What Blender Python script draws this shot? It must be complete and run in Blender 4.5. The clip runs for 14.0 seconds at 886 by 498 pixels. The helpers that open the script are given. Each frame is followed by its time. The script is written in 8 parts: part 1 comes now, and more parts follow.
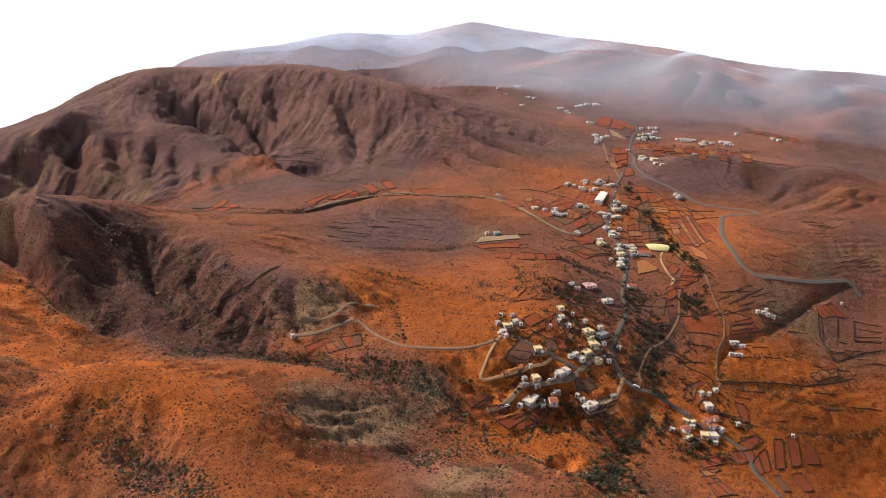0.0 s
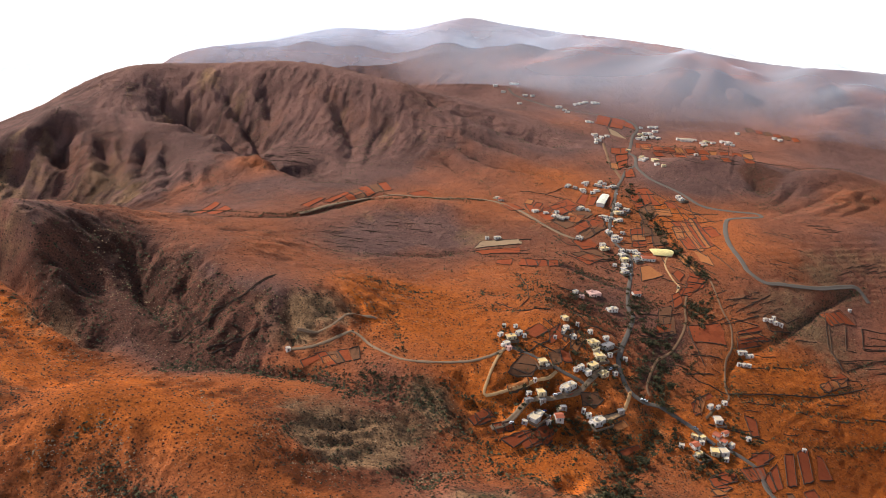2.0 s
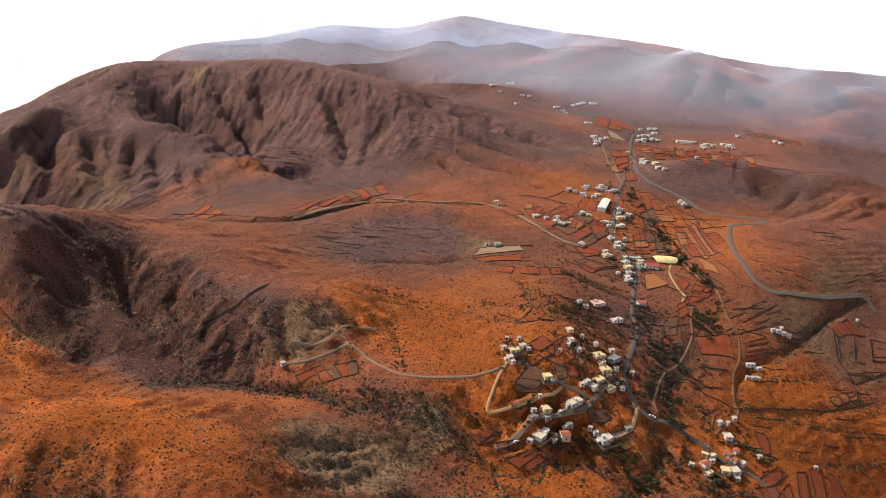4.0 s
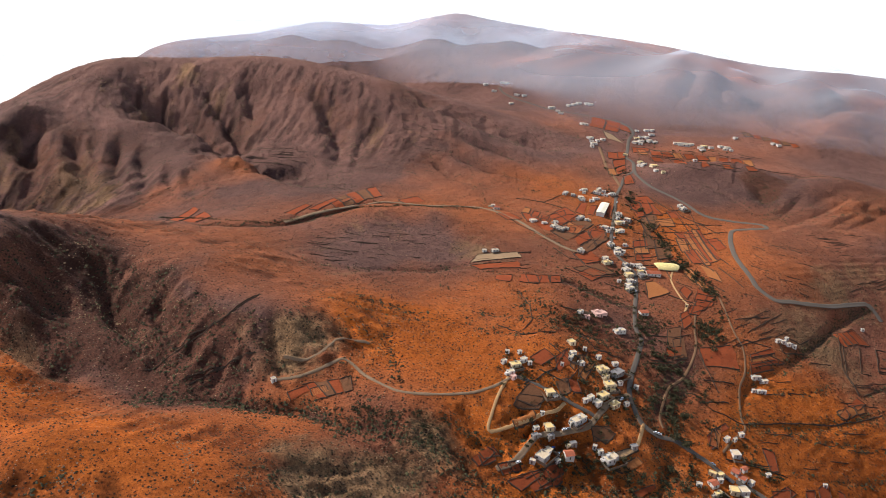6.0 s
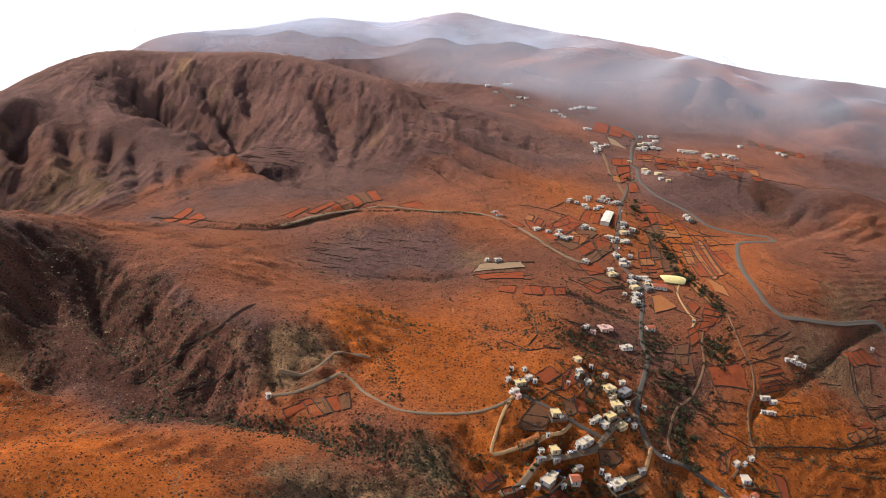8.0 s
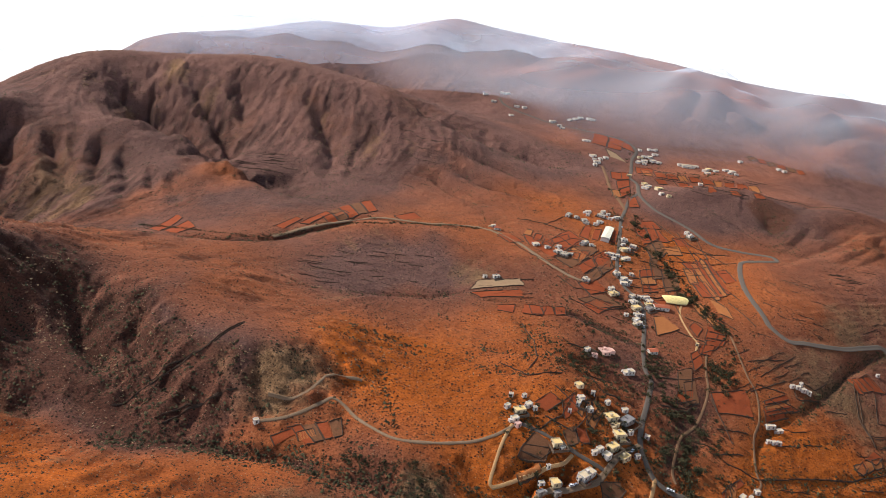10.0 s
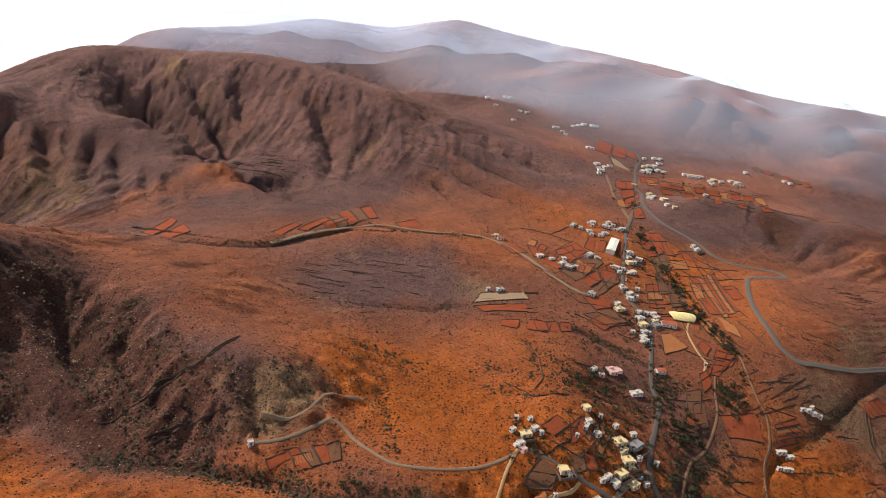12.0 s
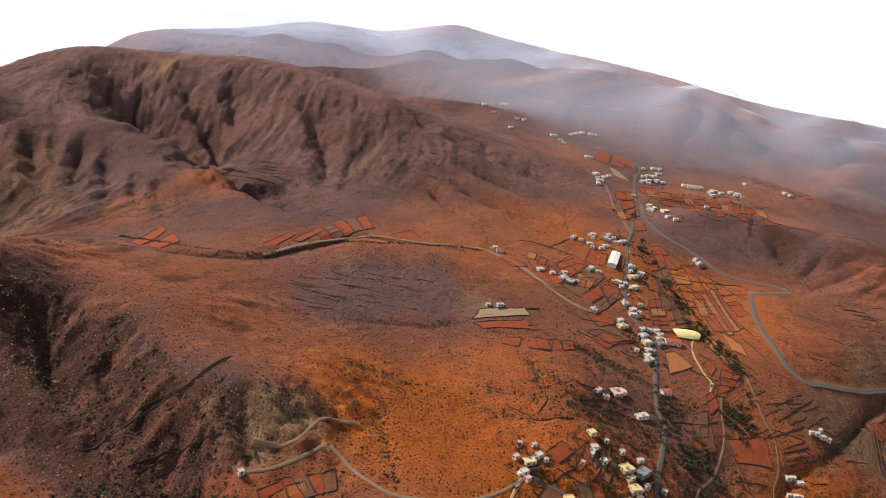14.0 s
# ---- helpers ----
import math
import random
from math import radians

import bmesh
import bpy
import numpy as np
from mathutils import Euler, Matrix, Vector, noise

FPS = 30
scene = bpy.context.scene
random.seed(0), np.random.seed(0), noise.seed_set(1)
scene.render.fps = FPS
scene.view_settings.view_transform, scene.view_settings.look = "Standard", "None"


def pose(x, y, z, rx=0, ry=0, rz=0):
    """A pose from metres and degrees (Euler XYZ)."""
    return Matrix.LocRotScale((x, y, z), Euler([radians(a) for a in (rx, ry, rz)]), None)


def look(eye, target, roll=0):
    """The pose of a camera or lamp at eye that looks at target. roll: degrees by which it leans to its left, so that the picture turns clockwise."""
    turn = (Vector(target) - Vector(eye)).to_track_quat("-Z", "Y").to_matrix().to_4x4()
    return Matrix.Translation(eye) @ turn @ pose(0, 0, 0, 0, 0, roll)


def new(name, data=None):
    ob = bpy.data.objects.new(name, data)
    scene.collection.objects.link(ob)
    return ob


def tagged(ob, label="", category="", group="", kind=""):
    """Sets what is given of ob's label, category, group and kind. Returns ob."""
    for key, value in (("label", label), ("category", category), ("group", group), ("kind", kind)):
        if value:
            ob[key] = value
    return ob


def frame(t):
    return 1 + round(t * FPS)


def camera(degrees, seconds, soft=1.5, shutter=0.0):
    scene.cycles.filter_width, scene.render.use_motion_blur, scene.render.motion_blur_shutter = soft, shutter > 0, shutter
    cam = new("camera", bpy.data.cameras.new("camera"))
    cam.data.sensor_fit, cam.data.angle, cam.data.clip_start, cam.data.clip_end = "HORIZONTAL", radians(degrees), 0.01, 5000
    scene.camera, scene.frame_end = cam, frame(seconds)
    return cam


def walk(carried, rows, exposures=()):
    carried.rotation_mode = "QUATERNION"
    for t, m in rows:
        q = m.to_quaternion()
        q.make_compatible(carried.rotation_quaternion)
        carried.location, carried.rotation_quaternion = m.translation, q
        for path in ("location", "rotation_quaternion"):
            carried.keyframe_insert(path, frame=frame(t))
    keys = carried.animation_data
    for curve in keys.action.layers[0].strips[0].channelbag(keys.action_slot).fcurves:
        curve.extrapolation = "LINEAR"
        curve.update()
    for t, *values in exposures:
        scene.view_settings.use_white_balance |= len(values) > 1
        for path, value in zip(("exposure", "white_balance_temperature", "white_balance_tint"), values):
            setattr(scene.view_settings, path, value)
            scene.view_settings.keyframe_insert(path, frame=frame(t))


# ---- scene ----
cam = camera(62.19, 14.0, 0.6)
PATH = [
    (0.0, pose(0.00, -0.00, 298.38, 69.454, -3.746, 1.403)),
    (0.5, pose(-1.66, 6.35, 299.05, 69.368, -3.716, 1.229)),
    (1.0, pose(-3.45, 12.00, 299.80, 69.264, -3.748, 1.094)),
    (1.5, pose(-5.70, 19.21, 300.60, 69.149, -3.900, 0.977)),
    (2.0, pose(-7.89, 25.08, 301.10, 69.043, -4.025, 0.880)),
    (2.5, pose(-10.28, 31.28, 301.10, 69.015, -4.241, 0.798)),
    (3.0, pose(-12.14, 37.27, 301.22, 68.948, -4.331, 0.692)),
    (5.5, pose(-21.74, 69.50, 301.68, 68.751, -4.841, -0.272)),
    (6.0, pose(-23.44, 75.76, 301.52, 68.665, -5.005, -0.398)),
    (6.5, pose(-25.47, 82.44, 302.35, 68.549, -5.202, -0.453)),
    (7.0, pose(-27.12, 88.33, 302.52, 68.442, -5.457, -0.448)),
    (7.5, pose(-29.43, 94.10, 302.23, 68.471, -5.921, -0.425)),
    (8.0, pose(-31.29, 99.57, 302.90, 68.469, -6.286, -0.419)),
    (10.5, pose(-39.19, 130.54, 304.00, 68.871, -8.001, -0.679)),
    (11.0, pose(-41.40, 136.19, 304.17, 68.857, -8.325, -0.687)),
    (11.5, pose(-43.67, 143.00, 304.56, 68.849, -8.534, -0.737)),
    (12.0, pose(-45.21, 148.42, 305.25, 68.770, -8.883, -0.634)),
    (12.5, pose(-47.50, 154.25, 304.24, 68.935, -9.124, -0.729)),
    (13.0, pose(-49.24, 159.69, 305.13, 68.936, -9.351, -0.793)),
    (13.5, pose(-50.63, 166.10, 304.93, 69.019, -9.551, -0.910)),
    (14.0, pose(-52.33, 172.09, 305.27, 69.091, -9.676, -1.094)),
]
walk(cam, PATH, [(0.0, 0.12), (8.0, 0.10), (14.0, 0.0)])

# ---- world, sun ----
SUN_AZ, SUN_EL = -58.0, 37.0     # degrees to the right of the y axis, and above the level
world = bpy.data.worlds.new("world")
scene.world = world
world.use_nodes = True
wn, wl = world.node_tree.nodes, world.node_tree.links
sky = wn.new("ShaderNodeTexSky")
sky.sky_type = "NISHITA"
sky.sun_disc = False
sky.sun_elevation, sky.sun_rotation = radians(SUN_EL), radians(SUN_AZ)
sky.dust_density, sky.altitude = 2.0, 600
wl.new(sky.outputs[0], wn["Background"].inputs[0])
wn["Background"].inputs[1].default_value = 0.13
sun = new("sun", bpy.data.lights.new("sun", "SUN"))
sun.data.energy, sun.data.angle, sun.data.color = 5.0, radians(0.6), (1.0, 0.94, 0.88)
sun.matrix_world = look((600, 600, 900), (600 - math.sin(radians(SUN_AZ)) * math.cos(radians(SUN_EL)), 600 - math.cos(radians(SUN_AZ)) * math.cos(radians(SUN_EL)), 900 - math.sin(radians(SUN_EL))))


# ---- terrain ----
TABLE = np.random.RandomState(7).rand(8, 256, 256)


def vnoise(x, y, seed=0):
    """Smooth value noise from -1 to 1 on a unit lattice."""
    xi, yi = np.floor(x).astype(np.int64), np.floor(y).astype(np.int64)
    u, v = x - xi, y - yi
    u, v = u * u * (3 - 2 * u), v * v * (3 - 2 * v)
    t = TABLE[seed % 8]
    x0, x1, y0, y1 = xi & 255, (xi + 1) & 255, yi & 255, (yi + 1) & 255
    a = t[x0, y0] * (1 - u) + t[x1, y0] * u
    b = t[x0, y1] * (1 - u) + t[x1, y1] * u
    return (a * (1 - v) + b * v) * 2 - 1


def fbm(x, y, size, octaves=4, seed=0):
    total, amp, norm = 0.0, 1.0, 0.0
    for k in range(octaves):
        total = total + amp * vnoise(x / size + 17.3 * k, y / size - 9.1 * k, seed + k)
        norm, amp, size = norm + amp, amp * 0.5, size * 0.5
    return total / norm


def step(a, b, v):
    t = np.clip((v - a) / (b - a), 0, 1)
    return t * t * (3 - 2 * t)


HILLS = []


def hill(x, y, long, wide, turn, height):
    """A rise (or, with a negative height, a hollow) of bell shape; turn in degrees."""
    HILLS.append((x, y, long, wide, radians(turn), height))


hill(350, 505, 199, 170, 62, -64.3)
hill(-491, 935, 203, 100, 56, -18.9)
hill(-331, 439, 224, 117, 129, 63.1)
hill(-327, 1298, 305, 166, 177, 42.7)
hill(160, 2088, 400, 274, 164, 24.3)
hill(-256, 686, 183, 96, 152, 23.0)
hill(-126, 413, 81, 64, 62, 32.8)
hill(485, 663, 207, 114, 108, -11.2)
hill(-943, 1793, 420, 182, 83, -29.8)
hill(661, 1204, 527, 206, 11, -6.5)
hill(120, 455, 75, 71, 28, -12.2)
hill(-848, 1488, 242, 164, 51, -30.6)
hill(-242, 465, 75, 56, 48, -20.8)
hill(-199, 1091, 319, 169, 56, -17.9)
hill(-170, 1507, 329, 158, 10, -6.2)
hill(238, 793, 163, 76, 51, -9.0)
hill(-785, 1655, 396, 145, 165, -9.9)
hill(332, 1426, 191, 179, 140, -4.7)
hill(-32, 1273, 147, 127, 161, 24.8)
hill(4, 450, 123, 61, 7, -20.4)
hill(199, 968, 322, 191, 9, -5.2)
hill(-382, 510, 108, 50, 94, 60.8)
hill(-429, 1193, 148, 135, 108, -24.1)
hill(-851, 1285, 270, 131, 88, -22.8)
hill(-568, 2032, 298, 194, 2, -34.4)
hill(-338, 1049, 134, 107, 10, 15.5)
hill(-252, 396, 68, 55, 70, 7.4)
hill(-771, 1579, 279, 154, 153, -31.4)
hill(-80, 701, 217, 90, 166, -0.2)
hill(-540, 1349, 165, 147, 14, 54.6)
hill(-157, 930, 126, 123, 163, 13.2)
hill(-961, 1878, 275, 154, 89, -28.2)
hill(143, 1371, 207, 132, 168, -3.1)
hill(475, 671, 174, 69, 73, -8.9)
hill(-438, 716, 115, 74, 164, 15.2)
hill(-151, 516, 88, 51, 159, -3.2)
hill(356, 663, 81, 65, 140, -2.8)
hill(-145, 610, 77, 59, 0, -2.1)
hill(-339, 629, 81, 68, 55, 37.8)
hill(70, 325, 82, 75, 41, 44.3)
hill(-562, 1539, 317, 162, 175, -33.1)
hill(-306, 405, 139, 50, 127, -17.3)
hill(-793, 1629, 381, 175, 97, -31.5)
hill(-181, 1861, 366, 148, 88, -21.2)
hill(192, 461, 82, 53, 80, -7.2)
hill(417, 527, 130, 60, 33, -27.2)
hill(-87, 285, 68, 62, 53, 22.3)
hill(91, 604, 116, 56, 86, 12.9)
hill(-50, 533, 96, 79, 176, -3.9)
hill(101, 2157, 326, 144, 30, 9.6)
hill(-508, 869, 121, 104, 27, -22.0)
hill(-313, 1197, 178, 142, 135, -27.5)
hill(459, 1588, 149, 138, 59, 17.7)
hill(-949, 1864, 174, 169, 168, -33.0)
hill(-11, 512, 153, 67, 64, 9.1)
hill(439, 1052, 137, 99, 24, 8.9)
hill(-755, 1481, 299, 135, 44, -30.7)
hill(1024, 1783, 432, 159, 93, 17.6)
hill(-202, 420, 74, 50, 66, 16.8)
hill(-917, 1471, 389, 141, 96, -28.1)
hill(-313, 882, 191, 91, 24, -18.1)
hill(-850, 1288, 417, 214, 114, -25.5)
hill(-488, 1920, 171, 134, 42, -6.8)
hill(683, 1169, 230, 133, 153, -16.5)
hill(71, 524, 134, 55, 148, -2.1)
hill(535, 1965, 192, 170, 21, 11.6)
hill(-279, 1627, 152, 138, 140, 22.3)
hill(-942, 1817, 242, 176, 134, -30.2)
hill(827, 1523, 142, 134, 69, 12.9)
hill(8, 1931, 205, 135, 88, 10.0)
hill(-51, 970, 236, 98, 94, -4.0)
hill(-68, 423, 97, 49, 74, 7.0)
hill(-326, 1961, 264, 139, 117, 13.1)
hill(-595, 910, 145, 123, 115, -54.2)
hill(-135, 458, 75, 59, 19, -8.0)
hill(493, 837, 129, 83, 11, 12.7)
hill(-308, 420, 57, 49, 122, -26.8)
hill(-178, 334, 58, 54, 26, -7.2)
hill(-273, 595, 60, 59, 9, -14.1)
hill(786, 1769, 325, 134, 165, 17.1)
hill(-853, 1474, 290, 146, 79, -30.8)
hill(348, 781, 101, 96, 126, 5.6)
hill(-239, 1342, 175, 126, 154, 41.0)
hill(-350, 1367, 142, 125, 110, 16.0)
hill(179, 1643, 168, 167, 180, 12.1)
hill(688, 1489, 175, 145, 67, 8.6)
hill(360, 1199, 168, 147, 63, -12.2)
hill(198, 1520, 183, 135, 30, -9.6)
hill(-118, 576, 94, 52, 40, 26.2)
hill(-433, 1904, 332, 139, 109, -9.1)
hill(172, 1777, 143, 139, 70, -7.3)
hill(499, 760, 129, 74, 32, -27.3)
hill(-975, 1801, 242, 136, 135, -22.0)
hill(430, 568, 108, 103, 97, -13.2)
hill(528, 940, 202, 94, 175, -10.7)
hill(-194, 648, 65, 62, 34, 12.7)
hill(306, 848, 87, 87, 21, -6.4)
hill(-1, 491, 80, 63, 20, 11.5)
hill(-645, 1067, 154, 105, 15, 15.5)
hill(-840, 1710, 247, 146, 118, -36.6)
hill(-885, 1437, 186, 160, 172, -26.9)
hill(-300, 1536, 365, 137, 175, -59.4)
hill(-559, 1505, 162, 141, 165, -36.8)
hill(559, 1054, 110, 107, 18, 13.2)
hill(-883, 1846, 274, 149, 81, -35.1)
hill(-211, 599, 64, 63, 164, 14.1)
hill(358, 1931, 265, 136, 75, 5.3)
hill(-179, 496, 55, 49, 97, -6.7)
hill(-402, 922, 103, 92, 42, -12.7)
hill(-57, 1028, 206, 116, 162, -9.2)
hill(-360, 2040, 330, 130, 0, 19)
hill(30, 2080, 110, 110, 0, 13)

# the crest of the near slope, before the ravine: x, y and height
CREST_X, CREST_Y, CREST_Z = [-960, -378, -341, -310, -270, -249, -208, -150], [600, 576, 553, 524, 503, 499, 495, 490], [60, 46, 39, 33, 24, 18, 12, 10]

CELL, X0, Y0, NX, NY = 3.2, -960.0, 190.0, 700, 700
RX, RY = np.meshgrid(X0 + CELL * np.arange(NX), Y0 + CELL * np.arange(NY), indexing="ij")


def raster_at(r, x, y):
    """The value of a raster at places x, y, held at its rim."""
    u = np.clip((x - X0) / CELL, 0, NX - 1.001)
    v = np.clip((y - Y0) / CELL, 0, NY - 1.001)
    i, j = u.astype(np.int64), v.astype(np.int64)
    u, v = u - i, v - j
    return (r[i, j] * (1 - u) + r[i + 1, j] * u) * (1 - v) + (r[i, j + 1] * (1 - u) + r[i + 1, j + 1] * u) * v


def line_distance(pts, reach):
    """Window of the raster round a line, the distance of its cells from it, and how far along it they are (0 to 1)."""
    p = np.array(pts, float)
    i0, j0 = (np.floor((p.min(0) - reach - (X0, Y0)) / CELL)).astype(int)
    i1, j1 = (np.ceil((p.max(0) + reach - (X0, Y0)) / CELL)).astype(int)
    win = (slice(max(i0, 0), min(i1, NX)), slice(max(j0, 0), min(j1, NY)))
    x, y = RX[win], RY[win]
    best, along = np.full(x.shape, 1e9), np.zeros(x.shape)
    length = np.concatenate([[0], np.cumsum(np.hypot(*np.diff(p, axis=0).T))])
    for k in range(len(p) - 1):
        d = p[k + 1] - p[k]
        t = np.clip(((x - p[k, 0]) * d[0] + (y - p[k, 1]) * d[1]) / max(d @ d, 1e-9), 0, 1)
        r = np.hypot(x - p[k, 0] - t * d[0], y - p[k, 1] - t * d[1])
        near = r < best
        best[near] = r[near]
        along[near] = ((length[k] + t * np.hypot(*d)) / length[-1])[near]
    return win, best, along


BASE = 32.34 + 0.01206 * RX + 0.07594 * (RY - 800)
for hx, hy, hl, hw, ha, hh in HILLS:
    dx, dy = RX - hx, RY - hy
    BASE = BASE + hh * np.exp(-(((dx * math.cos(ha) + dy * math.sin(ha)) / hl) ** 2 + ((dy * math.cos(ha) - dx * math.sin(ha)) / hw) ** 2))
CALM = np.zeros((NX, NY))       # 1 where people have levelled the ground
SCRUB = np.zeros((NX, NY))      # growth along beds and gullies
CARVED = np.zeros((NX, NY))


RAISED = np.zeros((NX, NY))


def ravine(pts, wide, deep, growth=0.6):
    """A bed or gully cut along a line, fading out at its ends."""
    win, d, s = line_distance(pts, wide * 4)
    d = np.maximum(d + 0.45 * wide * fbm(RX[win], RY[win], 22, 3, 5), 0)
    uneven = 1 + 0.5 * fbm(RX[win], RY[win], 60, 2, 2)
    p = np.array(pts, float)
    run_out = 0.65 if np.hypot(*np.diff(p, axis=0).T).sum() < 260 else 0.25
    cut = deep * uneven * np.exp(-(d / wide) ** 1.25) * step(0, 0.3, s + 0.02) * (0.08 + 0.92 * step(0, run_out, 1 - s))
    CARVED[win] = np.maximum(CARVED[win], cut)
    SCRUB[win] = np.maximum(SCRUB[win], growth * np.exp(-(d / (wide * 1.3)) ** 2))


def spur(pts, wide, high, free=False):
    """A rounded ridge raised along a line, running out at its lower end, or at both if free."""
    win, d, s = line_distance(pts, wide * 3.2)
    d = np.sqrt(d ** 2 + (0.25 * wide) ** 2) * (1 + 0.25 * fbm(RX[win], RY[win], 70, 3, 4))
    lift = high * np.exp(-(d / wide) ** 1.5) * (step(-0.1, 0.4, s) if free else 0.1 + 0.9 * step(0.05, 0.45, s)) * step(-0.08, 0.4, 1 - s)
    RAISED[win] = np.maximum(RAISED[win], lift)


def flow_streaks(size, seed, steps, stride):
    """Noise drawn out along the fall of the slopes, as running water cuts it."""
    gx, gy = np.gradient(BASE, CELL)
    n = np.hypot(gx, gy) + 1e-6
    gx, gy = gx / n, gy / n
    grain = fbm(RX, RY, size, 2, seed)
    total = grain.copy()
    for sign in (1, -1):
        px, py = RX.copy(), RY.copy()
        for k in range(steps):
            i = np.clip(((px - X0) / CELL).astype(np.int64), 0, NX - 1)
            j = np.clip(((py - Y0) / CELL).astype(np.int64), 0, NY - 1)
            px, py = px + sign * stride * gx[i, j], py + sign * stride * gy[i, j]
            i = np.clip(((px - X0) / CELL).astype(np.int64), 0, NX - 1)
            j = np.clip(((py - Y0) / CELL).astype(np.int64), 0, NY - 1)
            total = total + grain[i, j]
    return total / total.std(), n


BROAD, SLOPE = flow_streaks(46.0, 1, 12, 7.0)
NARROW, _ = flow_streaks(15.0, 3, 9, 4.0)
FINE, _ = flow_streaks(7.5, 6, 8, 3.2)
SPURS, _ = flow_streaks(120.0, 5, 14, 12.0)

ravine([(-195, 494), (-178, 500), (-141, 499), (-114, 496), (-88, 495), (-71, 484), (-60, 478), (-34, 481), (-19, 477), (-4, 475), (11, 467), (25, 461)], 7, 7, 0.9)
ravine([(10, 470), (27, 462), (44, 454), (65, 454), (86, 473)], 6, 4, 0.5)
ravine([(248, 1001), (246, 946), (251, 894), (256, 839), (264, 792), (278, 750), (273, 730), (250, 699), (234, 654), (207, 605), (184, 580), (172, 542), (164, 498)], 9, 4, 0.9)
ravine([(191, 540), (162, 492), (143, 464), (127, 426), (101, 343)], 8, 4, 0.5)
ravine([(279, 634), (322, 658), (342, 675), (371, 699), (401, 726), (419, 751), (443, 768)], 6, 3.5, 0.5)
ravine([(252, 572), (284, 583), (313, 590), (361, 613), (408, 634)], 5, 3, 0.7)
ravine([(114, 725), (131, 727), (154, 716), (174, 703), (187, 700)], 5, 2.5, 0.9)
ravine([(-82, 714), (-40, 723), (-3, 728), (14, 740), (41, 735), (67, 723), (114, 725)], 4, 2.5, 0.6)
ravine([(-86, 617), (-63, 617), (-35, 619), (7, 620), (25, 617)], 4, 2.5, 0.5)
ravine([(-301, 814), (-249, 800), (-203, 802), (-164, 812), (-133, 841), (-88, 887), (-50, 892), (-10, 901), (20, 905)], 7, 6, 0.9)
ravine([(-583, 1126), (-560, 1073), (-535, 1023), (-505, 975)], 26, 32, 0.3)
ravine([(-525, 1103), (-495, 1060), (-455, 1001), (-423, 960)], 17, 24, 0.3)
ravine([(-492, 1096), (-459, 1039), (-444, 1007)], 12, 14, 0.3)
ravine([(-450, 1097), (-428, 1023), (-391, 961)], 14, 20, 0.3)
ravine([(-416, 1082), (-381, 999), (-353, 931)], 14, 20, 0.3)
ravine([(-610, 1033), (-590, 999), (-575, 960)], 16, 17, 0.3)
ravine([(-581, 1068), (-551, 1030), (-508, 979)], 6, 6, 0.3)
ravine([(-361, 1026), (-321, 937)], 10, 11, 0.3)
ravine([(-332, 1011), (-292, 930)], 10, 11, 0.3)
ravine([(-300, 990), (-268, 925)], 6, 4, 0.3)
ravine([(-634, 1008), (-615, 984)], 10, 8, 0.3)
ravine([(-511, 1313), (-476, 1254), (-431, 1207), (-369, 1157), (-275, 1072), (-204, 1017), (-132, 966)], 34, 44, 0.3)
ravine([(-402, 1303), (-361, 1235), (-323, 1198), (-293, 1153), (-264, 1041)], 22, 28, 0.3)
ravine([(-322, 1298), (-290, 1213), (-270, 1123)], 20, 16, 0.3)
ravine([(-203, 1250), (-179, 1208), (-157, 1174), (-143, 1114), (-149, 1026)], 22, 27, 0.3)
ravine([(-100, 1183), (-115, 1144), (-117, 1033)], 15, 12, 0.3)
ravine([(-83, 1308), (-2, 1243), (75, 1211), (149, 1188), (223, 1183)], 34, 24, 0.3)
ravine([(-288, 641), (-269, 614), (-248, 583), (-214, 550), (-186, 522), (-161, 505)], 10, 12, 0.5)
ravine([(-309, 598), (-287, 556), (-270, 529), (-259, 521)], 9, 8, 0.4)
ravine([(-327, 591), (-310, 540), (-307, 523)], 9, 7, 0.4)
ravine([(-224, 619), (-212, 574), (-175, 534), (-154, 510)], 9, 9, 0.5)
ravine([(-108, 585), (-89, 564), (-66, 567)], 6, 6, 0.3)
ravine([(-144, 572), (-129, 548), (-111, 528)], 5, 4, 0.4)
ravine([(-251, 629), (-236, 600), (-203, 560), (-170, 513)], 5, 4, 0.4)
ravine([(-44, 596), (-34, 564), (-28, 526)], 5, 3, 0.5)
ravine([(-343, 552), (-332, 536), (-323, 531)], 7, 4, 0.4)
ravine([(-96, 414), (-78, 428), (-64, 434), (-46, 446), (-18, 460)], 7, 6, 0.2)
ravine([(-89, 396), (-68, 412), (-48, 431), (-17, 448)], 6, 5, 0.2)
ravine([(-26, 405), (-14, 407), (1, 402)], 6, 4, 0.5)
ravine([(-181, 354), (-167, 346), (-144, 338), (-124, 324)], 9, 7, 0.5)
ravine([(-203, 363), (-197, 373), (-186, 388)], 5, 2, 0.3)
ravine([(469, 777), (441, 762), (405, 735), (380, 710), (338, 672), (293, 641), (262, 606), (244, 562)], 5.5, 6, 0.7)
ravine([(593, 965), (542, 967), (486, 942), (428, 925)], 10, 7, 0.2)
ravine([(438, 1058), (436, 1018), (424, 958)], 16, 8, 0.6)
ravine([(598, 1177), (472, 1031), (435, 976)], 10, 4, 0.1)
ravine([(-325, 605), (-317, 579), (-306, 545)], 8, 3.5, 0.4)
ravine([(-308, 620), (-299, 588), (-277, 548), (-254, 514)], 9, 4.2, 0.4)
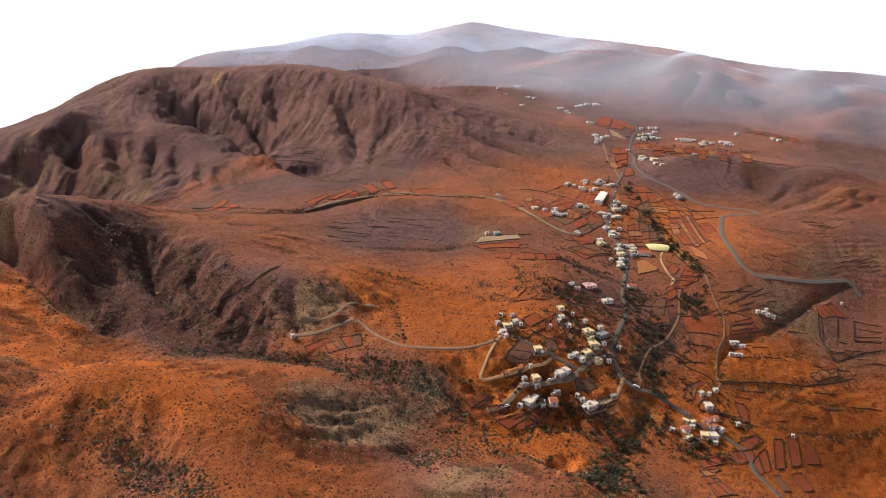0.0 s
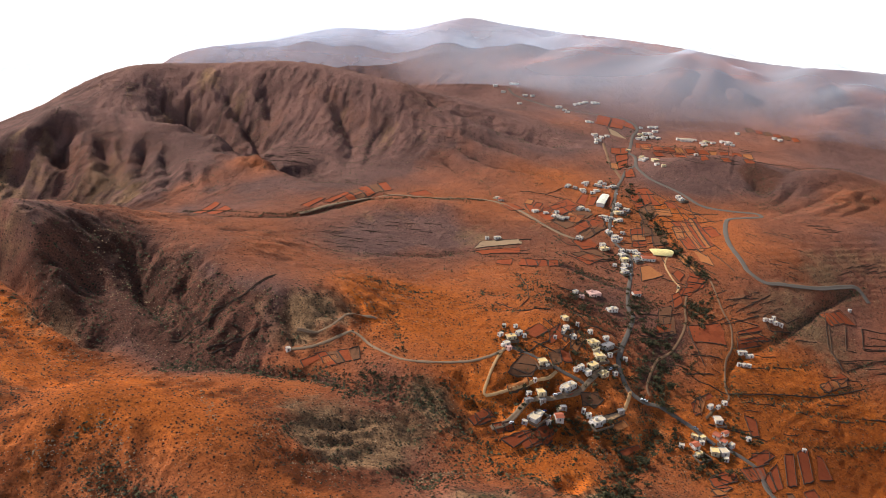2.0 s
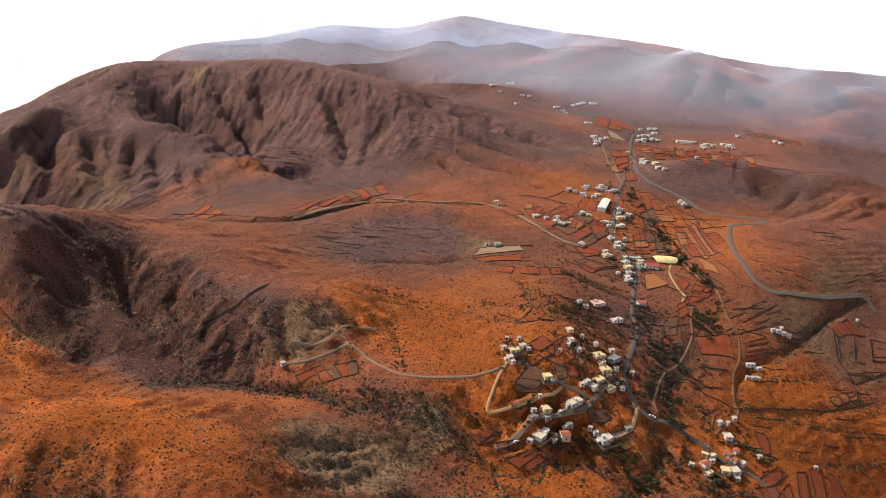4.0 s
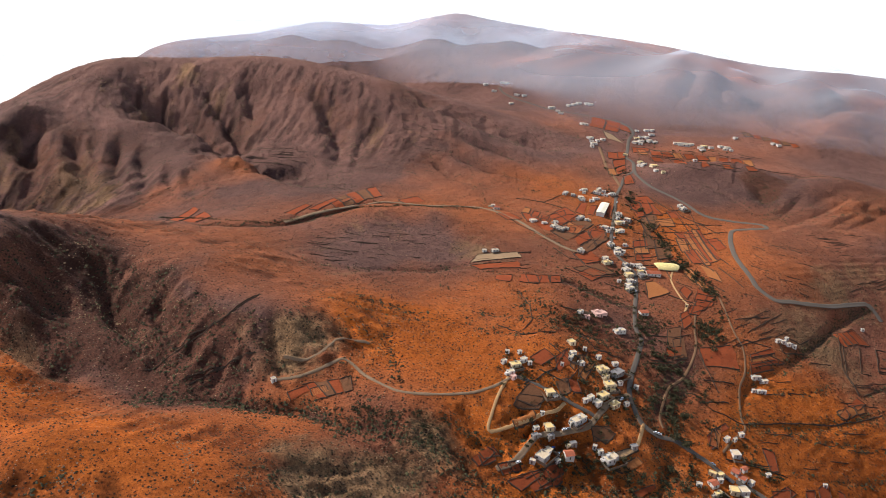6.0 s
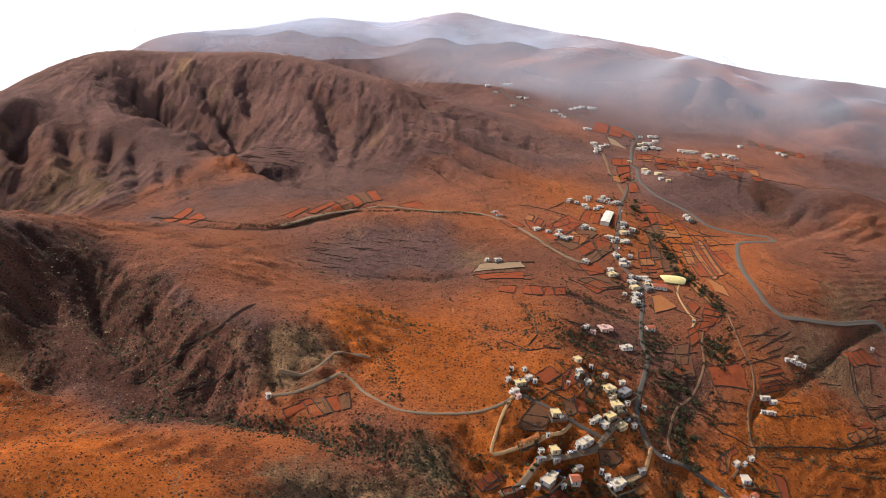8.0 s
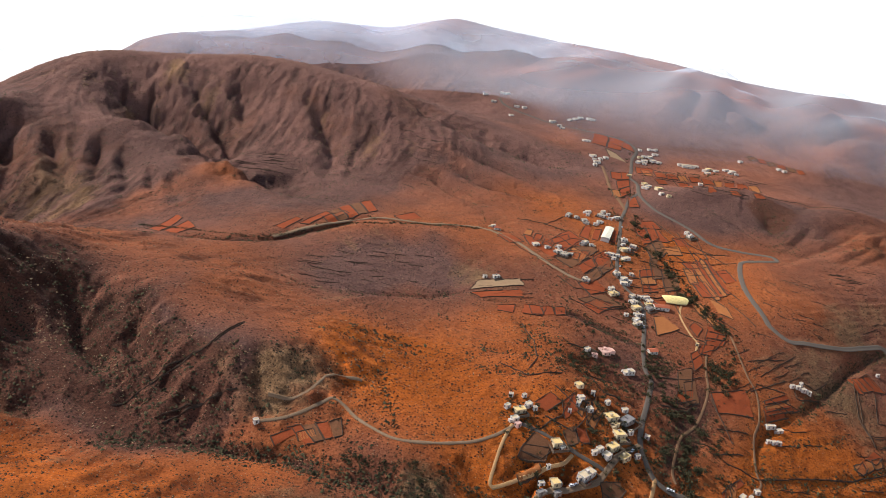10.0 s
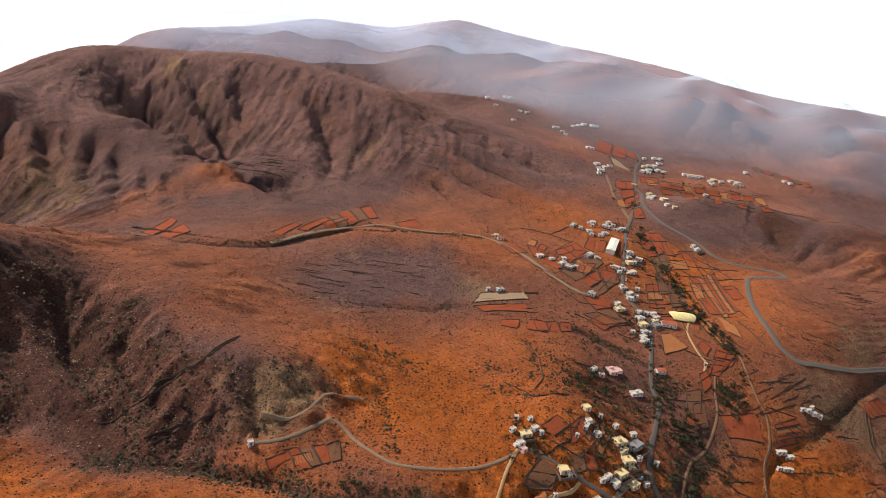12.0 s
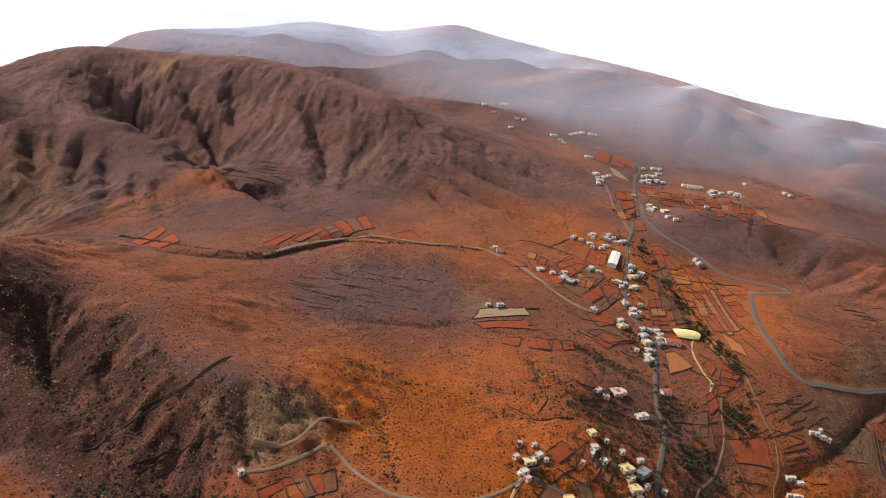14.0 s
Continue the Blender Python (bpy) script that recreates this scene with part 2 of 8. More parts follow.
ravine([(-286, 639), (-266, 599), (-243, 567), (-212, 542), (-171, 513), (-154, 507)], 8, 4.2, 0.5)
ravine([(-250, 609), (-232, 582), (-205, 553), (-180, 532)], 4, 2, 0.4)
ravine([(-236, 618), (-204, 580), (-176, 558), (-153, 533), (-137, 515)], 7, 3.2, 0.4)
ravine([(-187, 594), (-161, 561), (-144, 544), (-133, 528)], 4, 2, 0.4)
ravine([(-150, 569), (-132, 550), (-119, 539), (-108, 524)], 6, 4, 0.4)
ravine([(-110, 574), (-95, 560), (-84, 560), (-69, 572)], 7, 4.5, 0.3)
ravine([(-68, 545), (-60, 532), (-53, 517), (-44, 506)], 6, 3.5, 0.3)
ravine([(-50, 580), (-36, 557), (-28, 529)], 5, 2.5, 0.3)
ravine([(-64, 633), (-36, 630), (2, 624)], 5, 2.5, 0.7)
ravine([(277, 629), (306, 647), (328, 660), (353, 683), (391, 714), (407, 726)], 3, 1.6, 0.8)
ravine([(297, 621), (344, 640), (375, 657)], 3, 1.6, 0.8)
ravine([(396, 650), (417, 661), (455, 674)], 3, 1.6, 0.8)
ravine([(254, 533), (281, 539), (308, 542), (353, 558), (417, 584)], 3, 1.6, 0.8)
ravine([(283, 577), (324, 585), (362, 591), (399, 597)], 3, 1.5, 0.8)
ravine([(44, 1210), (131, 1180), (211, 1089)], 9, 14, 0.4)
ravine([(18, 1159), (100, 1118), (194, 1036)], 9, 14, 0.4)
ravine([(10, 1115), (81, 1060), (167, 1010)], 9, 14, 0.4)
ravine([(-13, 1092), (55, 997)], 9, 14, 0.4)
ravine([(71, 1215), (161, 1210), (234, 1167)], 9, 14, 0.4)
ravine([(67, 690), (78, 673), (79, 638), (71, 618)], 3, 1.8, 0.6)
ravine([(36, 639), (61, 631), (86, 625)], 3, 1.6, 0.9)
ravine([(34, 608), (65, 602), (97, 614)], 3, 1.6, 0.9)
ravine([(360, 1048), (386, 1010), (404, 956)], 4, 2.5, 0.5)
ravine([(458, 1082), (443, 1027), (429, 973), (411, 933)], 5, 2.5, 0.8)
ravine([(605, 1025), (530, 979), (471, 946), (436, 931)], 4, 3, 0.5)
ravine([(585, 988), (516, 950), (455, 927)], 4, 3, 0.5)
ravine([(-96, 405), (-78, 425), (-56, 436), (-34, 451), (-14, 458)], 7, 4, 0.2)
ravine([(-99, 388), (-78, 387), (-58, 400), (-39, 427), (-9, 446)], 7, 4, 0.2)
ravine([(-175, 348), (-160, 338), (-137, 328), (-122, 320)], 9, 6, 0.4)
ravine([(-22, 402), (-7, 399), (9, 414)], 5, 3, 0.5)
ravine([(554, 1000), (503, 970), (457, 944), (403, 899)], 6, 6, 0.2)
ravine([(492, 1018), (468, 990), (421, 944)], 6, 6, 0.2)
ravine([(592, 1010), (550, 971), (476, 908), (427, 898)], 6, 6, 0.2)
ravine([(597, 988), (547, 948), (478, 893)], 5, 4, 0.2)
ravine([(543, 1012), (507, 997), (467, 972)], 5, 4, 0.2)
spur([(-557, 1190), (-502, 1153), (-449, 1130), (-397, 1132), (-327, 1106), (-235, 1010), (-174, 939)], 34, 36)
spur([(-554, 1170), (-586, 1143), (-594, 1085), (-623, 1041), (-634, 1008)], 34, 18, True)
spur([(-427, 1300), (-383, 1247), (-334, 1196), (-303, 1163)], 26, 15, True)
spur([(-221, 1243), (-189, 1193), (-163, 1145), (-164, 1068)], 26, 12, True)
spur([(-113, 1302), (-60, 1262), (-10, 1228), (46, 1177), (91, 1148)], 26, 12, True)
spur([(-535, 1067), (-494, 1018), (-448, 965)], 20, 10, True)
spur([(-578, 1044), (-554, 1016), (-528, 981)], 18, 8, True)
spur([(26, 2072), (-13, 1893), (-51, 1801), (-98, 1712)], 50, 17)
spur([(225, 2040), (151, 1827), (95, 1744), (55, 1682)], 48, 17)
spur([(349, 1963), (266, 1764), (195, 1697), (116, 1627)], 48, 18)
spur([(442, 1856), (384, 1762), (283, 1618), (231, 1573), (187, 1523)], 55, 26)
spur([(544, 1655), (461, 1521), (407, 1474), (383, 1457)], 45, 36)
spur([(603, 1754), (536, 1564), (485, 1458), (424, 1442)], 45, 36)
spur([(527, 1531), (559, 1493), (582, 1441)], 40, 24)
spur([(811, 1614), (743, 1510), (672, 1441), (600, 1416)], 45, 36)
spur([(838, 1475), (719, 1358), (637, 1299), (598, 1295)], 45, 26)
spur([(-170, 2040), (-212, 1910), (-244, 1736)], 50, 15)
spur([(-330, 2020), (-345, 1900), (-362, 1780)], 50, 14)
spur([(-460, 1980), (-470, 1860)], 50, 12)
spur([(613, 1019), (536, 972), (464, 908), (398, 895)], 26, 14, True)
spur([(431, 915), (491, 903), (549, 890)], 30, 8, True)
spur([(293, 1061), (361, 1100), (427, 1103), (471, 1054)], 40, 21, True)
spur([(622, 1053), (557, 1038), (495, 1019), (461, 991)], 34, 14, True)
spur([(275, 1153), (355, 1191), (450, 1206), (521, 1203)], 30, 13, True)
spur([(-101, 832), (-54, 862), (-3, 854), (45, 815)], 36, 14, True)
spur([(756, 1289), (675, 1299), (588, 1276)], 40, 17, True)

def level(pts, wide):
    """Ground that people have smoothed along a line."""
    win, d, _ = line_distance(pts, wide * 2)
    CALM[win] = np.maximum(CALM[win], 1 - step(wide * 0.7, wide * 1.6, d))


level([(258, 1059), (244, 1020), (232, 988), (217, 929), (208, 895), (196, 847), (195, 813), (201, 796), (206, 774), (198, 736), (186, 692), (180, 661), (182, 649), (171, 619), (159, 590), (152, 568), (153, 553), (157, 541), (167, 535), (183, 534), (196, 527), (209, 519), (221, 509)], 2.9)
level([(223, 511), (234, 506), (243, 501), (252, 492), (250, 473), (256, 459), (260, 447)], 3.1)
level([(120, 1567), (128, 1537), (147, 1509), (170, 1482), (193, 1449), (215, 1425), (239, 1410), (276, 1388), (303, 1374), (323, 1359), (333, 1318), (314, 1267), (297, 1204), (285, 1163), (291, 1141), (281, 1089), (287, 1037), (308, 1002), (321, 981), (336, 949), (367, 935), (399, 927), (402, 913)], 3.6)
level([(284, 1102), (267, 1075), (258, 1059)], 3.3)
level([(402, 913), (379, 911), (359, 908), (350, 894), (339, 861), (331, 821), (330, 776), (331, 760), (343, 745), (360, 747), (380, 750), (407, 757), (438, 770), (458, 777), (465, 772), (469, 760)], 3.9)
level([(252, 1203), (248, 1151), (243, 1099), (245, 1056), (246, 1024)], 2.4)
level([(152, 565), (133, 549), (119, 531), (111, 521), (100, 515), (85, 508), (71, 503), (55, 481), (41, 471)], 2.8)
level([(117, 531), (106, 534), (94, 538), (79, 543), (69, 546), (57, 549)], 2.2)
level([(95, 535), (87, 526), (74, 519), (58, 508), (42, 498), (36, 497), (39, 510), (45, 529), (53, 547)], 1.7)
level([(-115, 518), (-100, 523), (-86, 532), (-75, 542), (-70, 547), (-61, 543), (-50, 531), (-37, 521), (-25, 515), (-10, 515), (6, 518), (26, 525), (43, 536), (54, 546)], 1.7)
level([(-111, 538), (-95, 539), (-85, 548), (-75, 566), (-58, 570), (-52, 570)], 1.3)
level([(-165, 818), (-134, 849), (-101, 879), (-57, 899), (-17, 904), (23, 913), (50, 915), (70, 902), (94, 874), (107, 850), (123, 825), (141, 806), (157, 802)], 2.2)
level([(284, 749), (281, 691), (283, 667), (275, 637), (263, 616), (252, 581), (251, 568), (235, 552), (221, 536)], 1.8)
level([(158, 541), (152, 526), (147, 517), (136, 507), (126, 500)], 1.9)
level([(256, 802), (243, 770), (242, 737), (245, 722), (239, 707)], 1.6)
level([(251, 711), (242, 684), (236, 659), (225, 635), (209, 609), (192, 591), (180, 567), (174, 551), (175, 543)], 3.5)
level([(59, 560), (60, 560)], 6.0)
level([(57, 546), (58, 546)], 3.1)
level([(84, 538), (85, 538)], 4.8)
level([(109, 602), (110, 602)], 4.2)
level([(106, 581), (107, 581)], 5.8)
level([(131, 580), (132, 580)], 6.7)
level([(144, 583), (145, 583)], 9.4)
level([(134, 565), (135, 565)], 5.3)
level([(136, 560), (137, 560)], 3.3)
level([(126, 551), (127, 551)], 6.5)
level([(121, 542), (122, 542)], 4.2)
level([(135, 547), (136, 547)], 6.6)
level([(103, 523), (104, 523)], 9.6)
level([(80, 511), (81, 511)], 4.5)
level([(75, 491), (76, 491)], 10.0)
level([(93, 495), (94, 495)], 5.0)
level([(125, 501), (126, 501)], 8.6)
level([(114, 507), (115, 507)], 2.1)
level([(178, 787), (179, 787)], 6.8)
level([(197, 779), (198, 779)], 5.6)
level([(197, 767), (198, 767)], 6.3)
level([(196, 755), (197, 755)], 4.5)
level([(192, 738), (193, 738)], 5.4)
level([(216, 787), (217, 787)], 4.5)
level([(211, 771), (212, 771)], 4.7)
level([(225, 777), (226, 777)], 11.1)
level([(194, 692), (195, 692)], 5.9)
level([(147, 672), (148, 672)], 8.9)
level([(128, 663), (129, 663)], 4.4)
level([(161, 649), (162, 649)], 8.1)
level([(207, 992), (208, 992)], 7.1)
level([(217, 985), (218, 985)], 4.1)
level([(184, 962), (185, 962)], 4.0)
level([(190, 990), (191, 990)], 3.1)
level([(167, 895), (168, 895)], 5.0)
level([(221, 924), (222, 924)], 5.7)
level([(214, 897), (215, 897)], 4.9)
level([(212, 875), (213, 875)], 7.4)
level([(195, 878), (196, 878)], 5.5)
level([(198, 824), (199, 824)], 5.1)
level([(312, 962), (313, 962)], 5.6)
level([(59, 780), (60, 780)], 5.2)
level([(322, 1257), (323, 1257)], 7.8)
level([(330, 1254), (331, 1254)], 5.1)
level([(350, 1274), (351, 1274)], 7.2)
level([(358, 1327), (359, 1327)], 6.0)
level([(368, 1329), (369, 1329)], 5.6)
level([(362, 1307), (363, 1307)], 7.2)
level([(407, 1267), (408, 1267)], 14.8)
level([(428, 1240), (429, 1240)], 8.4)
level([(450, 1262), (451, 1262)], 6.8)
level([(472, 1258), (473, 1258)], 5.2)
level([(481, 1254), (482, 1254)], 4.6)
level([(296, 1120), (297, 1120)], 7.5)
level([(239, 1200), (240, 1200)], 4.7)
level([(255, 1235), (256, 1235)], 4.7)
level([(210, 1442), (211, 1442)], 8.5)
level([(244, 1461), (245, 1461)], 5.8)
level([(254, 1468), (255, 1468)], 6.5)
level([(128, 1587), (129, 1587)], 6.0)
level([(94, 1582), (95, 1582)], 6.6)
level([(-114, 518), (-113, 518)], 2.5)
level([(147, 553), (148, 553)], 2.9)
level([(54, 575), (55, 575)], 2.3)
level([(64, 575), (65, 575)], 2.3)
level([(70, 564), (71, 564)], 2.3)
level([(120, 599), (121, 599)], 2.3)
level([(97, 569), (98, 569)], 2.0)
level([(111, 541), (112, 541)], 2.9)
level([(159, 575), (160, 575)], 2.9)
level([(71, 509), (72, 509)], 2.9)
level([(67, 483), (68, 483)], 2.9)
level([(118, 504), (119, 504)], 2.9)
level([(76, 520), (77, 520)], 2.0)
level([(207, 792), (208, 792)], 3.5)
level([(183, 750), (184, 750)], 2.9)
level([(204, 821), (205, 821)], 3.5)
level([(133, 658), (134, 658)], 3.5)
level([(243, 717), (244, 717)], 2.3)
level([(162, 979), (163, 979)], 3.5)
level([(173, 979), (174, 979)], 3.5)
level([(194, 962), (195, 962)], 3.5)
level([(176, 895), (177, 895)], 3.5)
level([(217, 911), (218, 911)], 3.5)
level([(229, 911), (230, 911)], 5.4)
level([(196, 869), (197, 869)], 3.5)
level([(192, 833), (193, 833)], 5.4)
level([(209, 838), (210, 838)], 3.5)
level([(196, 815), (197, 815)], 5.4)
level([(140, 859), (141, 859)], 5.4)
level([(147, 861), (148, 861)], 3.5)
level([(153, 805), (154, 805)], 5.4)
level([(110, 876), (111, 876)], 5.4)
level([(134, 864), (135, 864)], 5.4)
level([(138, 857), (139, 857)], 5.4)
level([(71, 914), (72, 914)], 5.4)
level([(66, 922), (67, 922)], 3.5)
level([(48, 778), (49, 778)], 2.9)
level([(266, 1246), (267, 1246)], 5.3)
level([(243, 1225), (244, 1225)], 4.5)
level([(358, 1271), (359, 1271)], 6.1)
level([(339, 1320), (340, 1320)], 4.5)
level([(339, 1289), (340, 1289)], 5.3)
level([(509, 1314), (510, 1314)], 5.3)
level([(393, 1170), (394, 1170)], 4.5)
level([(310, 1087), (311, 1087)], 4.5)
level([(286, 1172), (287, 1172)], 5.3)
level([(251, 1324), (252, 1324)], 6.1)
level([(316, 1075), (317, 1075)], 4.5)
level([(137, 1585), (138, 1585)], 6.8)
level([(109, 1549), (110, 1549)], 6.8)
level([(152, 1525), (153, 1525)], 6.8)
level([(166, 1520), (167, 1520)], 6.1)
level([(217, 1415), (218, 1415)], 6.1)
level([(219, 1396), (220, 1396)], 6.1)
level([(265, 1474), (266, 1474)], 6.8)
level([(280, 1471), (281, 1471)], 6.8)
level([(286, 1467), (287, 1467)], 6.8)
level([(246, 1325), (247, 1325)], 6.1)
level([(137, 1473), (138, 1473)], 6.1)
level([(566, 1294), (567, 1294)], 5.3)
level([(574, 1288), (575, 1288)], 5.3)
level([(335, 687), (336, 687)], 3.5)
level([(331, 689), (332, 689)], 2.9)
level([(341, 687), (342, 687)], 2.9)
level([(281, 617), (282, 617)], 2.9)
level([(276, 618), (277, 618)], 2.3)
level([(286, 618), (287, 618)], 2.9)
level([(231, 537), (232, 537)], 5.0)
level([(205, 512), (206, 512)], 4.0)
level([(225, 518), (226, 518)], 4.5)
level([(229, 513), (230, 513)], 3.9)
level([(218, 500), (219, 500)], 5.0)
level([(225, 502), (226, 502)], 5.0)
level([(202, 502), (203, 502)], 4.5)
level([(204, 494), (205, 494)], 4.5)
level([(236, 551), (237, 551)], 2.7)
level([(254, 525), (255, 525)], 2.9)
level([(209, 507), (210, 507)], 2.9)
level([(225, 495), (226, 495)], 2.9)
level([(308, 537), (309, 537)], 2.3)
level([(191, 499), (192, 499)], 2.9)
level([(438, 740), (439, 740)], 2.3)
level([(246, 798), (247, 798)], 18)
level([(195, 913), (211, 956)], 9)
level([(279, 505), (289, 509)], 24)
level([(296, 515), (309, 526)], 22)
level([(315, 525), (326, 529)], 15)
level([(261, 486), (269, 494)], 15)
level([(253, 477), (259, 484)], 11)
level([(215, 473), (224, 481)], 7)
level([(208, 463), (217, 467)], 6)
level([(236, 483), (244, 486)], 6)
level([(252, 502), (271, 518)], 6)
level([(260, 541), (268, 543)], 13)
level([(211, 541), (220, 548)], 9)
level([(223, 555), (234, 565)], 3)
level([(30, 473), (40, 480)], 4)
level([(53, 461), (65, 472)], 6)
level([(65, 466), (87, 487)], 5)
level([(139, 478), (156, 491)], 3)
level([(202, 448), (214, 454)], 4)
level([(204, 435), (219, 440)], 7)
level([(287, 477), (300, 486)], 11)
level([(266, 465), (273, 470)], 10)
level([(303, 662), (315, 666)], 11)
level([(283, 645), (304, 656)], 6)
level([(417, 722), (431, 729)], 11)
level([(378, 632), (390, 643)], 5)
level([(361, 618), (372, 629)], 4)
level([(112, 562), (124, 585)], 3)
level([(105, 569), (113, 591)], 3)
level([(118, 513), (128, 523)], 5)
level([(130, 493), (148, 507)], 3)
level([(171, 916), (184, 955)], 6)
level([(186, 932), (193, 932)], 21)
level([(208, 934), (215, 933)], 22)
level([(150, 900), (166, 897)], 13)
level([(144, 861), (166, 865)], 16)
level([(174, 856), (191, 857)], 13)
level([(247, 948), (278, 953)], 16)
level([(254, 980), (277, 986)], 14)
level([(288, 944), (304, 947)], 12)
level([(267, 915), (289, 922)], 11)
level([(279, 863), (288, 860)], 22)
level([(246, 739), (255, 752)], 8)
level([(244, 712), (257, 713)], 11)
level([(259, 738), (269, 735)], 12)
level([(238, 864), (252, 875)], 29)
level([(36, 759), (84, 776)], 11)
level([(37, 739), (81, 750)], 8)
level([(55, 715), (71, 715)], 10)
level([(79, 717), (98, 717)], 13)
level([(-287, 826), (-282, 896)], 13)
level([(-266, 815), (-258, 860)], 19)
level([(-163, 840), (-148, 872)], 6)
level([(-140, 855), (-119, 899)], 5)
level([(-113, 888), (-101, 908)], 6)
level([(-44, 909), (-20, 936)], 12)
level([(-101, 506), (-90, 515)], 4)
level([(-86, 510), (-77, 516)], 4)
level([(75, 886), (92, 892)], 14)
level([(102, 891), (118, 888)], 15)
level([(131, 893), (153, 914)], 9)
level([(210, 740), (228, 751)], 17)
level([(288, 1253), (283, 1293)], 15)
level([(257, 1166), (274, 1167)], 22)
level([(306, 1210), (333, 1212)], 26)
level([(293, 1358), (327, 1323)], 21)
level([(55, 507), (71, 519)], 3)
level([(26, 471), (38, 483)], 4)
level([(312, 1198), (325, 1197)], 25)
level([(329, 1194), (343, 1190)], 22)
level([(324, 1160), (339, 1162)], 8)
level([(344, 1183), (361, 1183)], 11)
level([(362, 1181), (376, 1182)], 8)
level([(352, 1135), (364, 1131)], 45)
level([(381, 1181), (396, 1182)], 9)
level([(399, 1180), (416, 1181)], 9)
level([(385, 1127), (385, 1093)], 29)
level([(418, 1179), (417, 1145)], 32)
level([(421, 1142), (435, 1143)], 57)
level([(403, 1087), (416, 1085)], 7)
level([(438, 1141), (471, 1179)], 36)
level([(457, 1143), (487, 1179)], 39)
level([(435, 1082), (450, 1086)], 9)
level([(530, 1332), (542, 1332)], 11)
level([(543, 1324), (555, 1323)], 10)
level([(557, 1315), (569, 1315)], 10)
level([(570, 1308), (582, 1307)], 10)
level([(584, 1300), (594, 1297)], 10)
level([(596, 1289), (605, 1284)], 9)
level([(103, 915), (111, 912)], 11)
level([(112, 903), (120, 900)], 12)
level([(121, 891), (129, 889)], 11)
level([(130, 880), (138, 878)], 11)
level([(139, 870), (147, 869)], 11)
level([(148, 861), (156, 860)], 11)
level([(280, 831), (297, 834)], 21)
level([(286, 795), (297, 781)], 17)
level([(248, 846), (266, 849)], 29)
level([(148, 786), (169, 801)], 13)
level([(147, 745), (166, 767)], 10)
level([(210, 779), (233, 785)], 15)
level([(284, 883), (302, 890)], 13)
level([(317, 866), (331, 870)], 17)
level([(257, 1053), (270, 1059)], 22)
level([(241, 1086), (254, 1084)], 17)
level([(231, 689), (242, 701)], 14)
level([(210, 642), (223, 652)], 17)
level([(129, 504), (147, 516)], 3)
level([(208, 657), (223, 666)], 19)
level([(63, 536), (78, 530)], 11)
level([(92, 569), (104, 583)], 10)
level([(75, 568), (88, 581)], 7)
level([(164, 985), (166, 985)], 3.5)
level([(181, 970), (183, 970)], 3.5)
level([(190, 999), (192, 999)], 3.5)
level([(199, 969), (201, 969)], 3.5)
level([(211, 1004), (213, 1004)], 3.5)
level([(216, 998), (218, 998)], 3.5)
level([(226, 991), (228, 991)], 3.5)
level([(218, 901), (220, 901)], 3.5)
level([(201, 877), (203, 877)], 3.5)
level([(168, 900), (170, 900)], 3.5)
level([(121, 871), (123, 871)], 3.5)
level([(135, 877), (137, 877)], 3.5)
level([(177, 796), (179, 796)], 3.5)
level([(198, 790), (200, 790)], 3.5)
level([(190, 744), (192, 744)], 3.5)
level([(211, 779), (213, 779)], 3.5)
level([(212, 792), (214, 792)], 3.5)
level([(243, 1242), (245, 1242)], 3.5)
level([(244, 1215), (246, 1215)], 3.5)
level([(329, 1281), (331, 1281)], 3.5)
level([(333, 1267), (335, 1267)], 3.5)
level([(348, 1292), (350, 1292)], 3.5)
level([(430, 1257), (432, 1257)], 3.5)
level([(439, 1265), (441, 1265)], 3.5)
level([(467, 1270), (469, 1270)], 3.5)
level([(478, 1266), (480, 1266)], 3.5)
level([(300, 1141), (302, 1141)], 3.5)
level([(302, 1130), (304, 1130)], 3.5)
level([(313, 1114), (315, 1114)], 3.5)
level([(310, 971), (312, 971)], 3.5)
level([(64, 566), (66, 566)], 3.5)
level([(86, 535), (88, 535)], 3.5)
level([(107, 586), (109, 586)], 3.5)
level([(112, 577), (114, 577)], 3.5)
level([(130, 594), (132, 594)], 3.5)
level([(144, 594), (146, 594)], 3.5)
level([(143, 571), (145, 571)], 3.5)
level([(97, 518), (99, 518)], 3.5)
level([(68, 501), (70, 501)], 3.5)
level([(115, 545), (117, 545)], 3.5)
level([(83, 488), (85, 488)], 3.5)
level([(232, 523), (234, 523)], 3.5)
level([(233, 511), (235, 511)], 3.5)
level([(227, 548), (229, 548)], 3.5)
level([(243, 559), (245, 559)], 3.5)
level([(281, 634), (283, 634)], 3.5)
level([(286, 636), (288, 636)], 3.5)
level([(291, 632), (293, 632)], 3.5)
level([(323, 687), (325, 687)], 3.5)
level([(334, 693), (336, 693)], 3.5)
level([(96, 503), (98, 503)], 3.5)
level([(80, 504), (82, 504)], 3.5)
level([(132, 573), (134, 573)], 3.5)
level([(144, 515), (146, 515)], 3.5)
level([(49, 562), (51, 562)], 3.5)
level([(53, 550), (55, 550)], 3.5)
level([(209, 512), (211, 512)], 3.5)
level([(406, 1273), (408, 1273)], 3.5)

